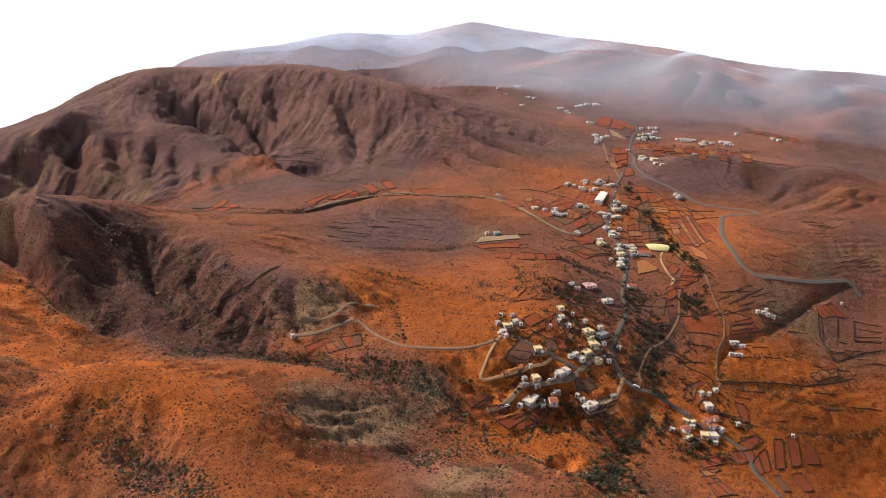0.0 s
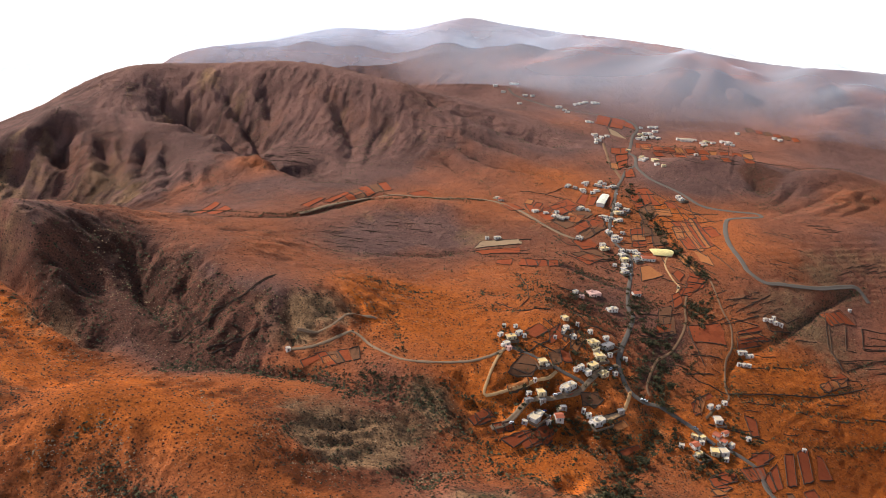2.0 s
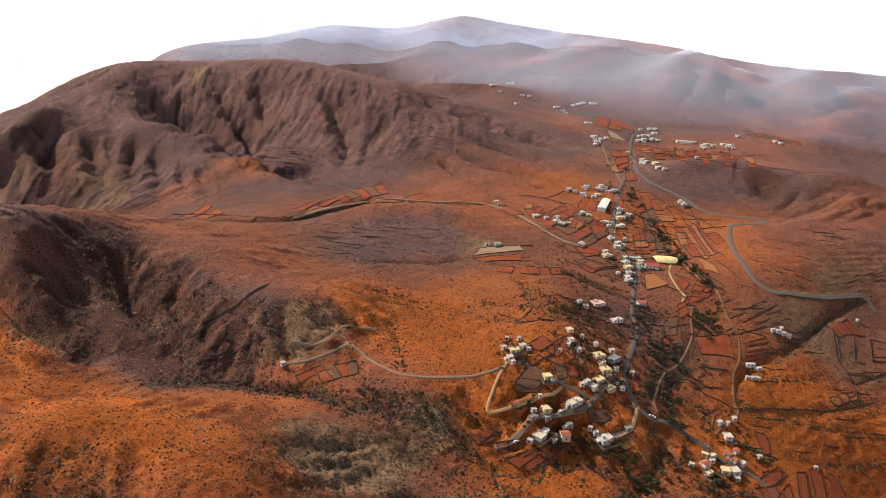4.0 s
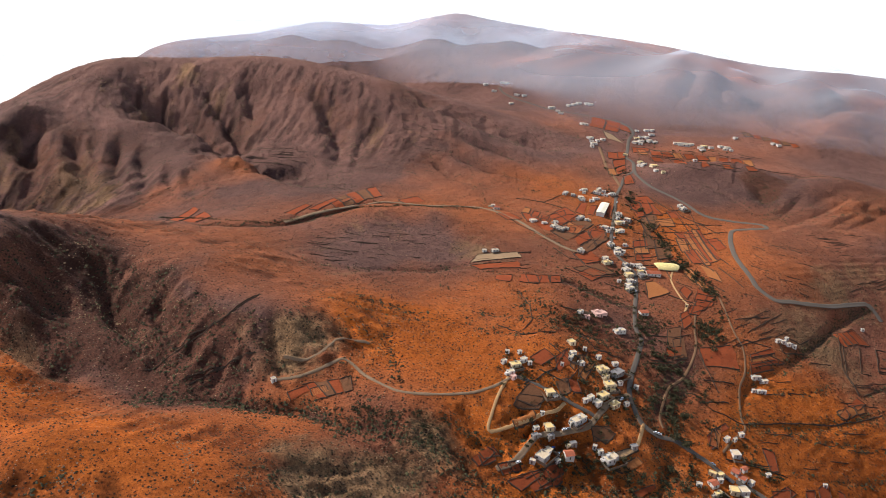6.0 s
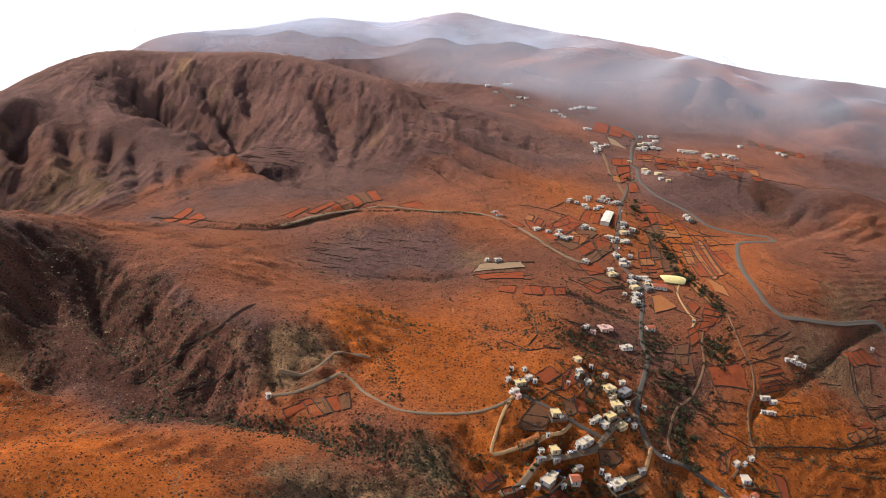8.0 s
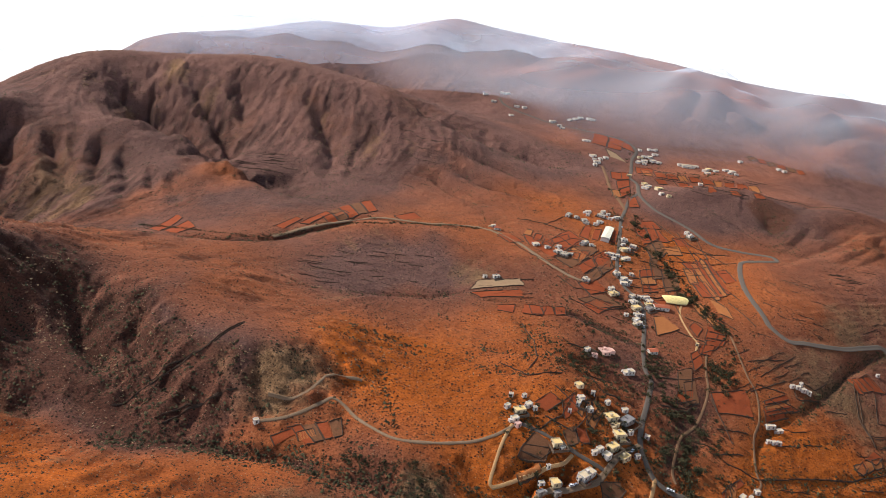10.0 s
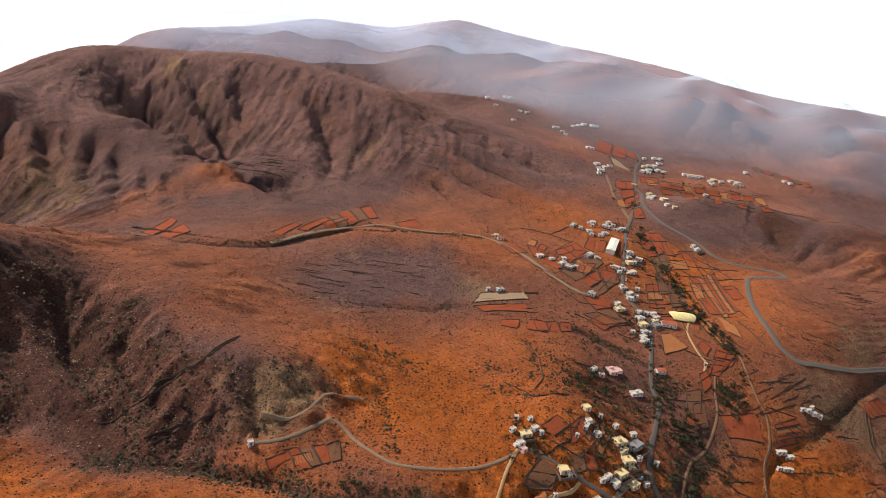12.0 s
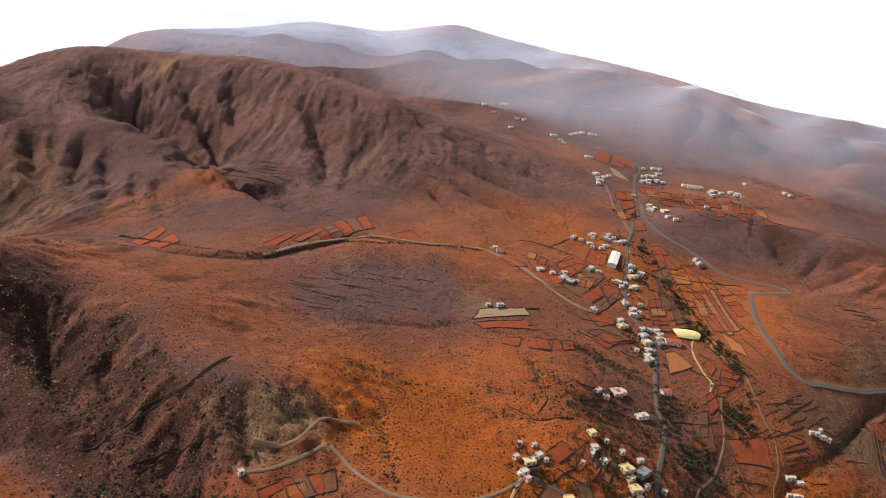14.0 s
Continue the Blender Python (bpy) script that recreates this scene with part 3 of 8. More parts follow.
VALLEY = step(140, 250, RX) * (1 - step(950, 1100, RY))     # the eastern slopes, too gentle for rills
steep = step(0.17, 0.5, SLOPE) * (1 - 0.9 * VALLEY)
far_scale = 1.0 - 0.75 * step(900, 1100, RY)
GULLY = -np.maximum(-BROAD, 0) ** 1.3 * 3.2 * steep * far_scale + np.maximum(BROAD, 0) * 1.6 * steep * far_scale
GULLY = GULLY + (-np.abs(NARROW) * 1.5 + 1.0) * (0.3 + 0.9 * steep) * (1 - 0.5 * step(850, 1050, RY)) * (1 - 0.85 * VALLEY)
GULLY = GULLY + (0.6 - np.abs(FINE)) * (0.2 + 1.0 * steep) * (1 - 0.7 * VALLEY)
GULLY = GULLY + (1.1 - 1.5 * np.sqrt(SPURS ** 2 + 0.06)) * 2.2 * step(1350, 1600, RY) * step(0.05, 0.16, SLOPE)
GULLY = GULLY * (1 - 0.6 * (1 - step(440, 500, RY)) * (1 - step(20, 80, RX)))
HEIGHT = BASE + RAISED + GULLY * (1 - 0.9 * CALM) - CARVED * (1 - 0.5 * CALM)
# the near slope, its crest, and the ravine behind it, from which the dark hillside rises
past = RY - np.interp(RX, CREST_X, CREST_Y)
crest = np.interp(RX, CREST_X, CREST_Z)
near_side = crest + (50 - crest) * step(0, 125, -past) + GULLY * 0.5
far_side = crest - 14 + (np.maximum(HEIGHT, crest) - crest + 14) * step(6, 42, past) + 14 * (1 - step(0, 14, past))
share = step(-222, -268, RX) * step(325, 375, RY) * (1 - step(45, 60, past))
HEIGHT = HEIGHT * (1 - share) + np.where(past < 0, near_side, far_side) * share
# old terraces, cut along the contours
for tx, ty, reach, rise, depth in ((-56, 799, 80, 2.6, 2.2), (-242, 1089, 70, 4.5, 3.2), (-57, 1039, 80, 4.5, 3.0), (430, 850, 95, 3.6, 2.2), (-102, 888, 60, 2.5, 1.6), (393, 1173, 80, 3.0, 2.2), (-54, 418, 45, 2.6, 1.6), (540, 985, 90, 5.0, 2.4), (520, 800, 60, 3.6, 2.6), (330, 560, 60, 4.5, 1.0), (420, 640, 60, 5.0, 1.2), (90, 1060, 90, 6.0, 1.5), (10, 640, 70, 5.0, 0.8)):
    w = np.exp(-(((RX - tx) ** 2 + (RY - ty) ** 2) / reach ** 2) ** 2) * (1 - CALM)
    lift = (BASE + 0.8 * fbm(RX, RY, 40, 2, 4)) / rise
    HEIGHT = HEIGHT + depth * w * (np.abs((lift % 1.0) - 0.5) * 2 - 0.5) * (0.6 + 0.4 * fbm(RX, RY, 25, 2, 1))
# beyond the skyline the land is lowered so that the camera sees sky there
rim = np.interp(RX, [-900, -700, -300, 250, 600, 850, 1050, 1300], [1850, 1900, 2060, 2090, 2000, 1830, 1740, 1650])
past = np.maximum(RY - rim, 0)
HEIGHT = HEIGHT - 0.25 * past - 400 * step(0, 800, past) - 520 * step(0, 620, -740 - 0.05 * (RY - 1200) - RX)



def ground_base(x, y):
    """The ground without its finest unevenness; beyond the raster it drops, shaped to stay out of the camera's view."""
    x, y = np.asarray(x, float), np.asarray(y, float)
    z = raster_at(HEIGHT, x, y)
    ox = np.maximum(np.maximum(X0 - x, x - (X0 + CELL * (NX - 1))), 0)
    oy = np.maximum(y - (Y0 + CELL * (NY - 1)), 0)
    ob = np.maximum(Y0 - y, 0)
    return z - 950 * step(0, 2300, np.hypot(ox, oy)) - 90 * step(0, 900, ob)


def ground_z(x, y):
    x, y = np.asarray(x, float), np.asarray(y, float)
    calm = raster_at(CALM, x, y)
    steepness = step(0.10, 0.42, raster_at(SLOPE, x, y)) * (1 - 0.7 * raster_at(VALLEY, x, y))
    steepness = steepness * (1 - 0.6 * step(850, 1050, y))
    rough = (1.0 + 1.5 * steepness) * fbm(x, y, 16, 4, 2) + 0.3 * fbm(x, y, 2.6, 2, 4)
    rough = rough - (0.5 + 1.6 * steepness) * np.abs(fbm(x, y, 11, 2, 6))
    return ground_base(x, y) + rough * (1 - 0.93 * calm)


# ---- terrain ends ----

# ---- materials ----
def material(name):
    m = bpy.data.materials.new(name)
    m.use_nodes = True
    return m, m.node_tree.nodes, m.node_tree.links, m.node_tree.nodes["Principled BSDF"]


def ramp(nodes, stops):
    r = nodes.new("ShaderNodeValToRGB")
    while len(r.color_ramp.elements) < len(stops):
        r.color_ramp.elements.new(0.5)
    for e, (at, c) in zip(r.color_ramp.elements, stops):
        e.position, e.color = at, (*c, 1)
    return r


def noise_node(nodes, links, scale, detail=6, rough=0.6, coord=None):
    n = nodes.new("ShaderNodeTexNoise")
    n.inputs["Scale"].default_value, n.inputs["Detail"].default_value, n.inputs["Roughness"].default_value = scale, detail, rough
    if coord is not None:
        links.new(coord, n.inputs["Vector"])
    return n


def mixed(nodes, links, kind, fac, a, b):
    """A colour mix; fac, a and b are numbers, colours or sockets."""
    n = nodes.new("ShaderNodeMix")
    n.data_type, n.blend_type = "RGBA", kind
    for slot, v in ((0, fac), (6, a), (7, b)):
        if isinstance(v, bpy.types.NodeSocket):
            links.new(v, n.inputs[slot])
        else:
            n.inputs[slot].default_value = v if slot == 0 else (*v, 1)
    return n.outputs[2]


def earth(name, a, b, scale, rough=0.95, bump=0.4, grain=1.5):
    """A plain earthy surface in two tones with grain."""
    m, n, l, p = material(name)
    co = n.new("ShaderNodeTexCoord").outputs["Object"]
    n1, n2 = noise_node(n, l, scale, 8, 0.65, co), noise_node(n, l, grain, 5, 0.7, co)
    c = mixed(n, l, "MIX", n1.outputs[0], a, b)
    c = mixed(n, l, "MULTIPLY", 0.55, c, ramp_of(n, l, n2.outputs[0], [(0.3, (0.55, 0.5, 0.45)), (0.65, (1.15, 1.12, 1.1))]))
    l.new(c, p.inputs["Base Color"])
    p.inputs["Roughness"].default_value = rough
    p.inputs["Specular IOR Level"].default_value = 0.12
    bp = n.new("ShaderNodeBump")
    bp.inputs["Strength"].default_value, bp.inputs["Distance"].default_value = bump, 0.3
    l.new(n2.outputs[0], bp.inputs["Height"])
    l.new(bp.outputs[0], p.inputs["Normal"])
    return m


def ramp_of(nodes, links, value, stops):
    r = ramp(nodes, stops)
    links.new(value, r.inputs[0])
    return r.outputs[0]


def ground_material():
    m, n, l, p = material("hillside")
    co = n.new("ShaderNodeTexCoord").outputs["Object"]
    at = n.new("ShaderNodeAttribute")
    at.attribute_name = "soil"
    sep = n.new("ShaderNodeSeparateColor")
    l.new(at.outputs["Color"], sep.inputs[0])
    rock, scrub, ochre = sep.outputs
    big = noise_node(n, l, 0.012, 7, 0.6, co)
    mid = noise_node(n, l, 0.09, 8, 0.65, co)
    fine = noise_node(n, l, 0.7, 6, 0.75, co)
    brown = mixed(n, l, "MIX", mid.outputs[0], (0.105, 0.053, 0.044), (0.205, 0.104, 0.080))
    red = mixed(n, l, "MIX", mid.outputs[0], (0.36, 0.078, 0.010), (0.53, 0.148, 0.021))
    soil = mixed(n, l, "MIX", ochre, brown, red)
    grey = mixed(n, l, "MIX", fine.outputs[0], (0.095, 0.046, 0.026), (0.40, 0.235, 0.115))
    soil = mixed(n, l, "MIX", ramp_of(n, l, add(n, l, rock, mid.outputs[0], 0.75), [(0.5, (0, 0, 0)), (0.85, (1, 1, 1))]), soil, grey)
    green = mixed(n, l, "MIX", fine.outputs[0], (0.064, 0.027, 0.018), (0.175, 0.072, 0.044))
    soil = mixed(n, l, "MIX", ramp_of(n, l, add(n, l, scrub, mid.outputs[0], 0.7), [(0.52, (0, 0, 0)), (0.9, (1, 1, 1))]), soil, green)
    soil = mixed(n, l, "MULTIPLY", 0.75, soil, ramp_of(n, l, fine.outputs[0], [(0.32, (0.42, 0.38, 0.36)), (0.5, (1, 1, 1)), (0.68, (1.4, 1.36, 1.3))]))
    soil = mixed(n, l, "MULTIPLY", 0.7, soil, ramp_of(n, l, big.outputs[0], [(0.32, (0.62, 0.60, 0.60)), (0.68, (1.3, 1.27, 1.22))]))
    # alpha holds the fall streaks and the haze paleness painted on far ground
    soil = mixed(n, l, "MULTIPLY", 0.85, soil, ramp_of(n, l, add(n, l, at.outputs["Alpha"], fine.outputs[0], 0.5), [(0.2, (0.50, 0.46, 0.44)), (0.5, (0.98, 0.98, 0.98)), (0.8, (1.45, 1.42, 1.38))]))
    for scale, size, share, tint in ((0.42, 0.30, 0.46, (0.028, 0.019, 0.011)), (0.95, 0.26, 0.55, (0.040, 0.024, 0.014)), (0.60, 0.16, 0.30, (0.42, 0.30, 0.20))):
        vo = n.new("ShaderNodeTexVoronoi")
        vo.inputs["Scale"].default_value = scale
        l.new(co, vo.inputs["Vector"])
        patchy = noise_node(n, l, 0.035 + 0.01 * scale, 3, 0.6, co)
        sc = n.new("ShaderNodeSeparateColor")
        l.new(vo.outputs["Color"], sc.inputs[0])
        pick = n.new("ShaderNodeMath")
        pick.operation = "LESS_THAN"
        l.new(sc.outputs[0], pick.inputs[0])
        thr = n.new("ShaderNodeMath")
        thr.operation = "MULTIPLY"
        l.new(ramp_of(n, l, patchy.outputs[0], [(0.38, (0.08, 0.08, 0.08)), (0.66, (1, 1, 1))]), thr.inputs[0])
        thr.inputs[1].default_value = share
        l.new(thr.outputs[0], pick.inputs[1])
        dot = n.new("ShaderNodeMath")
        dot.operation = "MULTIPLY"
        l.new(ramp_of(n, l, vo.outputs["Distance"], [(size * 0.6, (1, 1, 1)), (size * 1.5, (0, 0, 0))]), dot.inputs[0])
        l.new(pick.outputs[0], dot.inputs[1])
        soil = mixed(n, l, "MIX", dot.outputs[0], soil, tint)
    l.new(soil, p.inputs["Base Color"])
    p.inputs["Roughness"].default_value = 0.97
    p.inputs["Specular IOR Level"].default_value = 0.15
    coarse = n.new("ShaderNodeBump")
    coarse.inputs["Strength"].default_value, coarse.inputs["Distance"].default_value = 1.0, 4.0
    l.new(mid.outputs[0], coarse.inputs["Height"])
    bp = n.new("ShaderNodeBump")
    bp.inputs["Strength"].default_value, bp.inputs["Distance"].default_value = 1.0, 1.5
    l.new(fine.outputs[0], bp.inputs["Height"])
    l.new(coarse.outputs[0], bp.inputs["Normal"])
    l.new(bp.outputs[0], p.inputs["Normal"])
    return m


def add(nodes, links, a, b, k=1.0):
    """a + k * (b - 0.5)"""
    n = nodes.new("ShaderNodeMath")
    n.operation = "MULTIPLY_ADD"
    links.new(b, n.inputs[0])
    n.inputs[1].default_value = k
    s = nodes.new("ShaderNodeMath")
    s.operation = "SUBTRACT"
    links.new(a, s.inputs[0])
    s.inputs[1].default_value = 0.5 * k
    links.new(s.outputs[0], n.inputs[2])
    return n.outputs[0]


HILLSIDE = ground_material()
ASPHALT = earth("worn asphalt", (0.105, 0.085, 0.068), (0.165, 0.134, 0.106), 0.05, 0.85, 0.2, 2.0)
GRAVEL = earth("gravel", (0.20, 0.132, 0.080), (0.31, 0.21, 0.132), 0.08, 0.95, 0.5, 1.4)
DIRT = earth("packed dirt", (0.18, 0.095, 0.05), (0.27, 0.155, 0.085), 0.08, 0.95, 0.5, 1.4)
SAND = earth("sandy earth", (0.45, 0.25, 0.11), (0.58, 0.36, 0.17), 0.08, 0.95, 0.5, 1.4)
SURFACE = {"asphalt": ASPHALT, "gravel": GRAVEL, "dirt": DIRT, "sand": SAND}


# ---- meshes ----
def mesh_of(name, verts, faces, mat, smooth=False):
    me = bpy.data.meshes.new(name)
    me.from_pydata([tuple(v) for v in verts], [], [tuple(f) for f in faces])
    me.materials.append(mat)
    if smooth:
        me.polygons.foreach_set("use_smooth", np.ones(len(me.polygons), bool))
    me.update()
    return me


def grid_mesh(name, px, py, pz, mat):
    """A sheet from 2D arrays of places."""
    nu, nv = px.shape
    me = bpy.data.meshes.new(name)
    me.vertices.add(nu * nv)
    me.vertices.foreach_set("co", np.stack([px, py, pz], -1).astype(np.float32).ravel())
    a = (np.arange(nu - 1)[:, None] * nv + np.arange(nv - 1)[None, :]).ravel()
    quads = np.stack([a, a + nv, a + nv + 1, a + 1], 1).astype(np.int32)
    me.loops.add(quads.size)
    me.loops.foreach_set("vertex_index", quads.ravel())
    me.polygons.add(len(quads))
    me.polygons.foreach_set("loop_start", np.arange(0, quads.size, 4, dtype=np.int32))
    me.polygons.foreach_set("use_smooth", np.ones(len(quads), bool))
    me.materials.append(mat)
    me.update(calc_edges=True)
    return me


def smooth_line(pts, gap):
    """A Catmull-Rom line through pts, cut at even steps."""
    p = np.array(pts, float)
    p = np.concatenate([[2 * p[0] - p[1]], p, [2 * p[-1] - p[-2]]])
    out = []
    for k in range(1, len(p) - 2):
        n = max(2, int(np.hypot(*(p[k + 1] - p[k])) / gap))
        t = (np.arange(n) / n)[:, None]
        a, b, c, d = p[k - 1:k + 3]
        out.append(0.5 * (2 * b + (c - a) * t + (2 * a - 5 * b + 4 * c - d) * t ** 2 + (3 * b - a - 3 * c + d) * t ** 3))
    return np.concatenate(out + [p[-2:-1]])


# ---- the ground ----
TONES = []


def tone(x, y, reach, rock, scrub, ochre):
    """A stretch of ground with more or less rock, scrub and ochre tint than elsewhere; a few paint sun or shade."""
    TONES.append((x, y, reach, rock, scrub, ochre))


tone(443, 1046, 26, 0.1, 1.0, -0.5)
tone(453, 1057, 17, 0.1, 1.0, -0.3)
tone(442, 1014, 9, 0, 0.8, -0.2)
tone(446, 1036, 9, 0, 0.9, -0.2)
tone(-310, 680, 70, -0.2, -0.05, 0.25)
tone(-200, 720, 80, -0.15, -0.05, 0.2)
tone(-294, 649, 85, -0.1, 0.15, -0.1)
tone(-231, 692, 80, -0.1, 0.12, -0.1)
tone(278, 946, 40, -0.2, 0, 0.25)
tone(-11, 594, 75, -0.35, -0.25, 0.6)
tone(-57, 606, 45, -0.2, -0.15, 0.35)
tone(40, 638, 70, -0.2, -0.05, 0.2)
tone(-219, 629, 60, 0, 0, 0.15)
tone(-295, 564, 90, 0, 0.22, -0.35)
tone(-237, 556, 80, 0.1, 0.2, -0.35)
tone(-179, 541, 70, 0.05, 0.22, -0.35)
tone(-143, 554, 50, 0.05, 0.2, -0.3)
tone(-308, 620, 60, -0.1, 0.15, -0.15)
tone(-327, 601, 70, -0.1, 0.15, -0.15)
tone(-56, 799, 70, 0.1, 0.2, -0.5)
tone(-96, 741, 45, 0.05, 0.15, -0.4)
tone(-9, 807, 50, 0, 0.1, -0.35)
tone(-91, 562, 35, 0.3, 0.1, -0.3)
# ochre along the spur crest paints the sunlit ridge line
tone(-449, 1135, 45, -0.2, -0.1, 0.35)
tone(-330, 1100, 50, -0.2, -0.1, 0.4)
tone(-250, 1020, 50, -0.2, -0.1, 0.35)
tone(-418, 1223, 190, 0.1, 0.15, -0.6)
tone(-474, 1047, 150, 0.15, 0.2, -0.5)
tone(-262, 1220, 150, 0, 0.15, -0.5)
tone(-138, 1200, 150, 0, 0.1, -0.45)
tone(-517, 1026, 120, 0.1, 0.2, -0.4)
tone(59, 1094, 120, -0.1, 0, 0.05)
tone(133, 1035, 90, -0.2, -0.05, 0.15)
tone(-19, 1244, 90, 0, 0.2, -0.4)
tone(360, 1024, 90, -0.2, 0, -0.1)
tone(469, 1035, 60, 0, 0.25, -0.2)
tone(415, 843, 80, 0, 0, -0.05)
tone(397, 690, 70, 0.1, 0.1, -0.3)
tone(330, 722, 60, 0.1, 0, -0.15)
tone(322, 579, 55, -0.3, -0.2, 0.6)
tone(270, 570, 35, -0.3, -0.2, 0.6)
tone(362, 567, 60, -0.25, -0.15, 0.5)
tone(414, 624, 40, 0, 0, 0.2)
tone(-54, 418, 45, 0.35, 0.05, -0.3)
tone(-50, 425, 55, 0, -0.4, 0.25)
tone(0, 440, 50, 0, -0.35, 0.2)
# scrub at the hillside's foot; its darkening also paints the shade there
tone(-200, 530, 35, 0, 0.4, -0.4)
tone(-160, 515, 28, 0, 0.4, -0.4)
tone(-250, 540, 30, 0, 0.35, -0.4)
tone(-16, 428, 40, 0.3, 0.1, -0.3)
tone(340, 520, 110, -0.2, -0.1, 0.35)
tone(300, 630, 60, 0, 0, 0.15)
tone(100, 540, 70, -0.15, -0.2, 0.3)
tone(140, 500, 60, -0.1, -0.25, 0.2)
tone(230, 520, 60, -0.1, -0.2, 0.25)
tone(60, 440, 60, -0.1, 0, 0.2)
tone(15, 359, 35, 0.2, 0.35, -0.45)
tone(76, 437, 40, 0.1, 0.05, 0.2)
tone(167, 452, 40, 0.1, 0.15, -0.3)
tone(-78, 427, 35, 0.2, 0.1, -0.3)
tone(-225, 376, 90, -0.15, -0.15, 0.35)
tone(-162, 389, 80, -0.1, -0.1, 0.3)
tone(-84, 351, 70, -0.1, 0, 0.3)
tone(-161, 340, 30, 0, 0.35, -0.3)
tone(-310, 495, 40, -0.3, -0.2, 0.7)
tone(-265, 470, 40, -0.3, -0.2, 0.6)
tone(-345, 540, 30, -0.3, -0.2, 0.6)
tone(-296, 478, 60, 0.1, 0, 0.1)
tone(205, 619, 70, -0.05, 0.2, -0.1)
tone(203, 562, 60, -0.05, 0.2, -0.1)
tone(189, 656, 40, 0, 0.2, -0.1)
tone(130, 595, 50, -0.1, 0.1, 0.05)
tone(107, 500, 60, 0, 0.15, -0.1)
tone(269, 886, 70, -0.1, 0.05, 0.2)
tone(188, 921, 90, -0.2, 0.05, 0.25)
tone(116, 688, 60, -0.1, 0.05, 0.15)
tone(156, 671, 40, 0, 0.35, -0.3)
tone(-218, 917, 90, 0, 0.1, -0.1)
tone(-28, 491, 40, 0.1, 0.4, -0.4)


def soil_and_haze_tone(x, y):
    """Rock, scrub and ochre on the ground, as three shares, and a tone that pales far ground like haze."""
    slope, scrub = raster_at(SLOPE, x, y), raster_at(SCRUB, x, y)
    calm_slope = 1 - 0.9 * raster_at(VALLEY, x, y)
    streak, gully = raster_at(NARROW, x, y) * calm_slope, raster_at(BROAD, x, y) * calm_slope
    rock = 0.25 - 0.28 * step(800, 1000, y) + 0.35 * step(0.2, 0.5, slope) + 0.12 * streak + 0.35 * fbm(x, y, 60, 3, 6)
    # ochre lessens with distance: browner hills, and haze put into the colour
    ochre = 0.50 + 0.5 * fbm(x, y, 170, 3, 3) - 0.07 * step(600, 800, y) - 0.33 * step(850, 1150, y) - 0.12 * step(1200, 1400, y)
    scrub = 0.12 + 0.6 * scrub + 0.14 * step(0.3, 1.6, -gully) + 0.2 * fbm(x, y, 40, 3, 1)
    for px, py, r, a, b, c in TONES:
        w = np.exp(-(((x - px) ** 2 + (y - py) ** 2) / (r * r)) * (1 + 0.6 * fbm(x, y, 35, 2, 2)))
        rock, scrub, ochre = rock + a * w, scrub + b * w, ochre + c * w
    # beside the streaks, far ground is paled by distance in place of haze
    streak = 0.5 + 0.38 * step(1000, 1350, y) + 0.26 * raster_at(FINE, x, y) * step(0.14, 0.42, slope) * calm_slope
    return np.clip(rock, 0, 1), np.clip(scrub, 0, 1), np.clip(ochre, 0, 1), np.clip(streak, 0, 1)


def build_ground():
    s = np.concatenate([-1 - np.geomspace(6, 0.02, 26), np.linspace(-1, 1, 800), 1 + np.geomspace(0.02, 6, 26)])
    y = np.concatenate([np.linspace(-2600, 215, 26), np.geomspace(230, 2250, 900), np.linspace(2300, 4700, 30)])
    yy, ss = np.meshgrid(y, s, indexing="ij")
    xx = -15 + ss * np.maximum(0.68 * yy + 90, 330)
    xx = np.clip(xx, -4600, 4600)
    zz = ground_z(xx, yy)
    me = grid_mesh("ground", xx.T, yy.T, zz.T, HILLSIDE)
    r, g, b, k = soil_and_haze_tone(xx.T.ravel(), yy.T.ravel())
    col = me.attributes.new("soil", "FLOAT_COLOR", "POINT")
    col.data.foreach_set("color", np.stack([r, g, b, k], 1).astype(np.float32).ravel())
    return tagged(new("ground", me), "arid red-brown hills and valley floor of stony volcanic soil", "ground", kind="structure")


build_ground()


def ribbon(name, pts, wide, surface, label):
    c = smooth_line(pts, 3.0)
    d = np.gradient(c, axis=0)
    d = d / (np.hypot(d[:, 0], d[:, 1])[:, None] + 1e-9)
    nrm = np.stack([-d[:, 1], d[:, 0]], 1)
    k = np.array([-0.5, -0.42, -0.2, 0.0, 0.2, 0.42, 0.5])
    edge = 1 + 0.10 * fbm(c[:, 0], c[:, 1], 9, 2, 3)
    px = c[:, 0][None] + nrm[:, 0][None] * k[:, None] * wide * edge[None]
    py = c[:, 1][None] + nrm[:, 1][None] * k[:, None] * wide * edge[None]
    crown = np.array([-0.25, 0.30, 0.34, 0.36, 0.34, 0.30, -0.25])[:, None]
    pz = np.maximum(ground_z(px, py), ground_z(c[:, 0], c[:, 1])[None] - 0.5) + crown
    return tagged(new(name, grid_mesh(name, px[::-1], py[::-1], pz[::-1], SURFACE[surface])), label, "road", kind="structure")


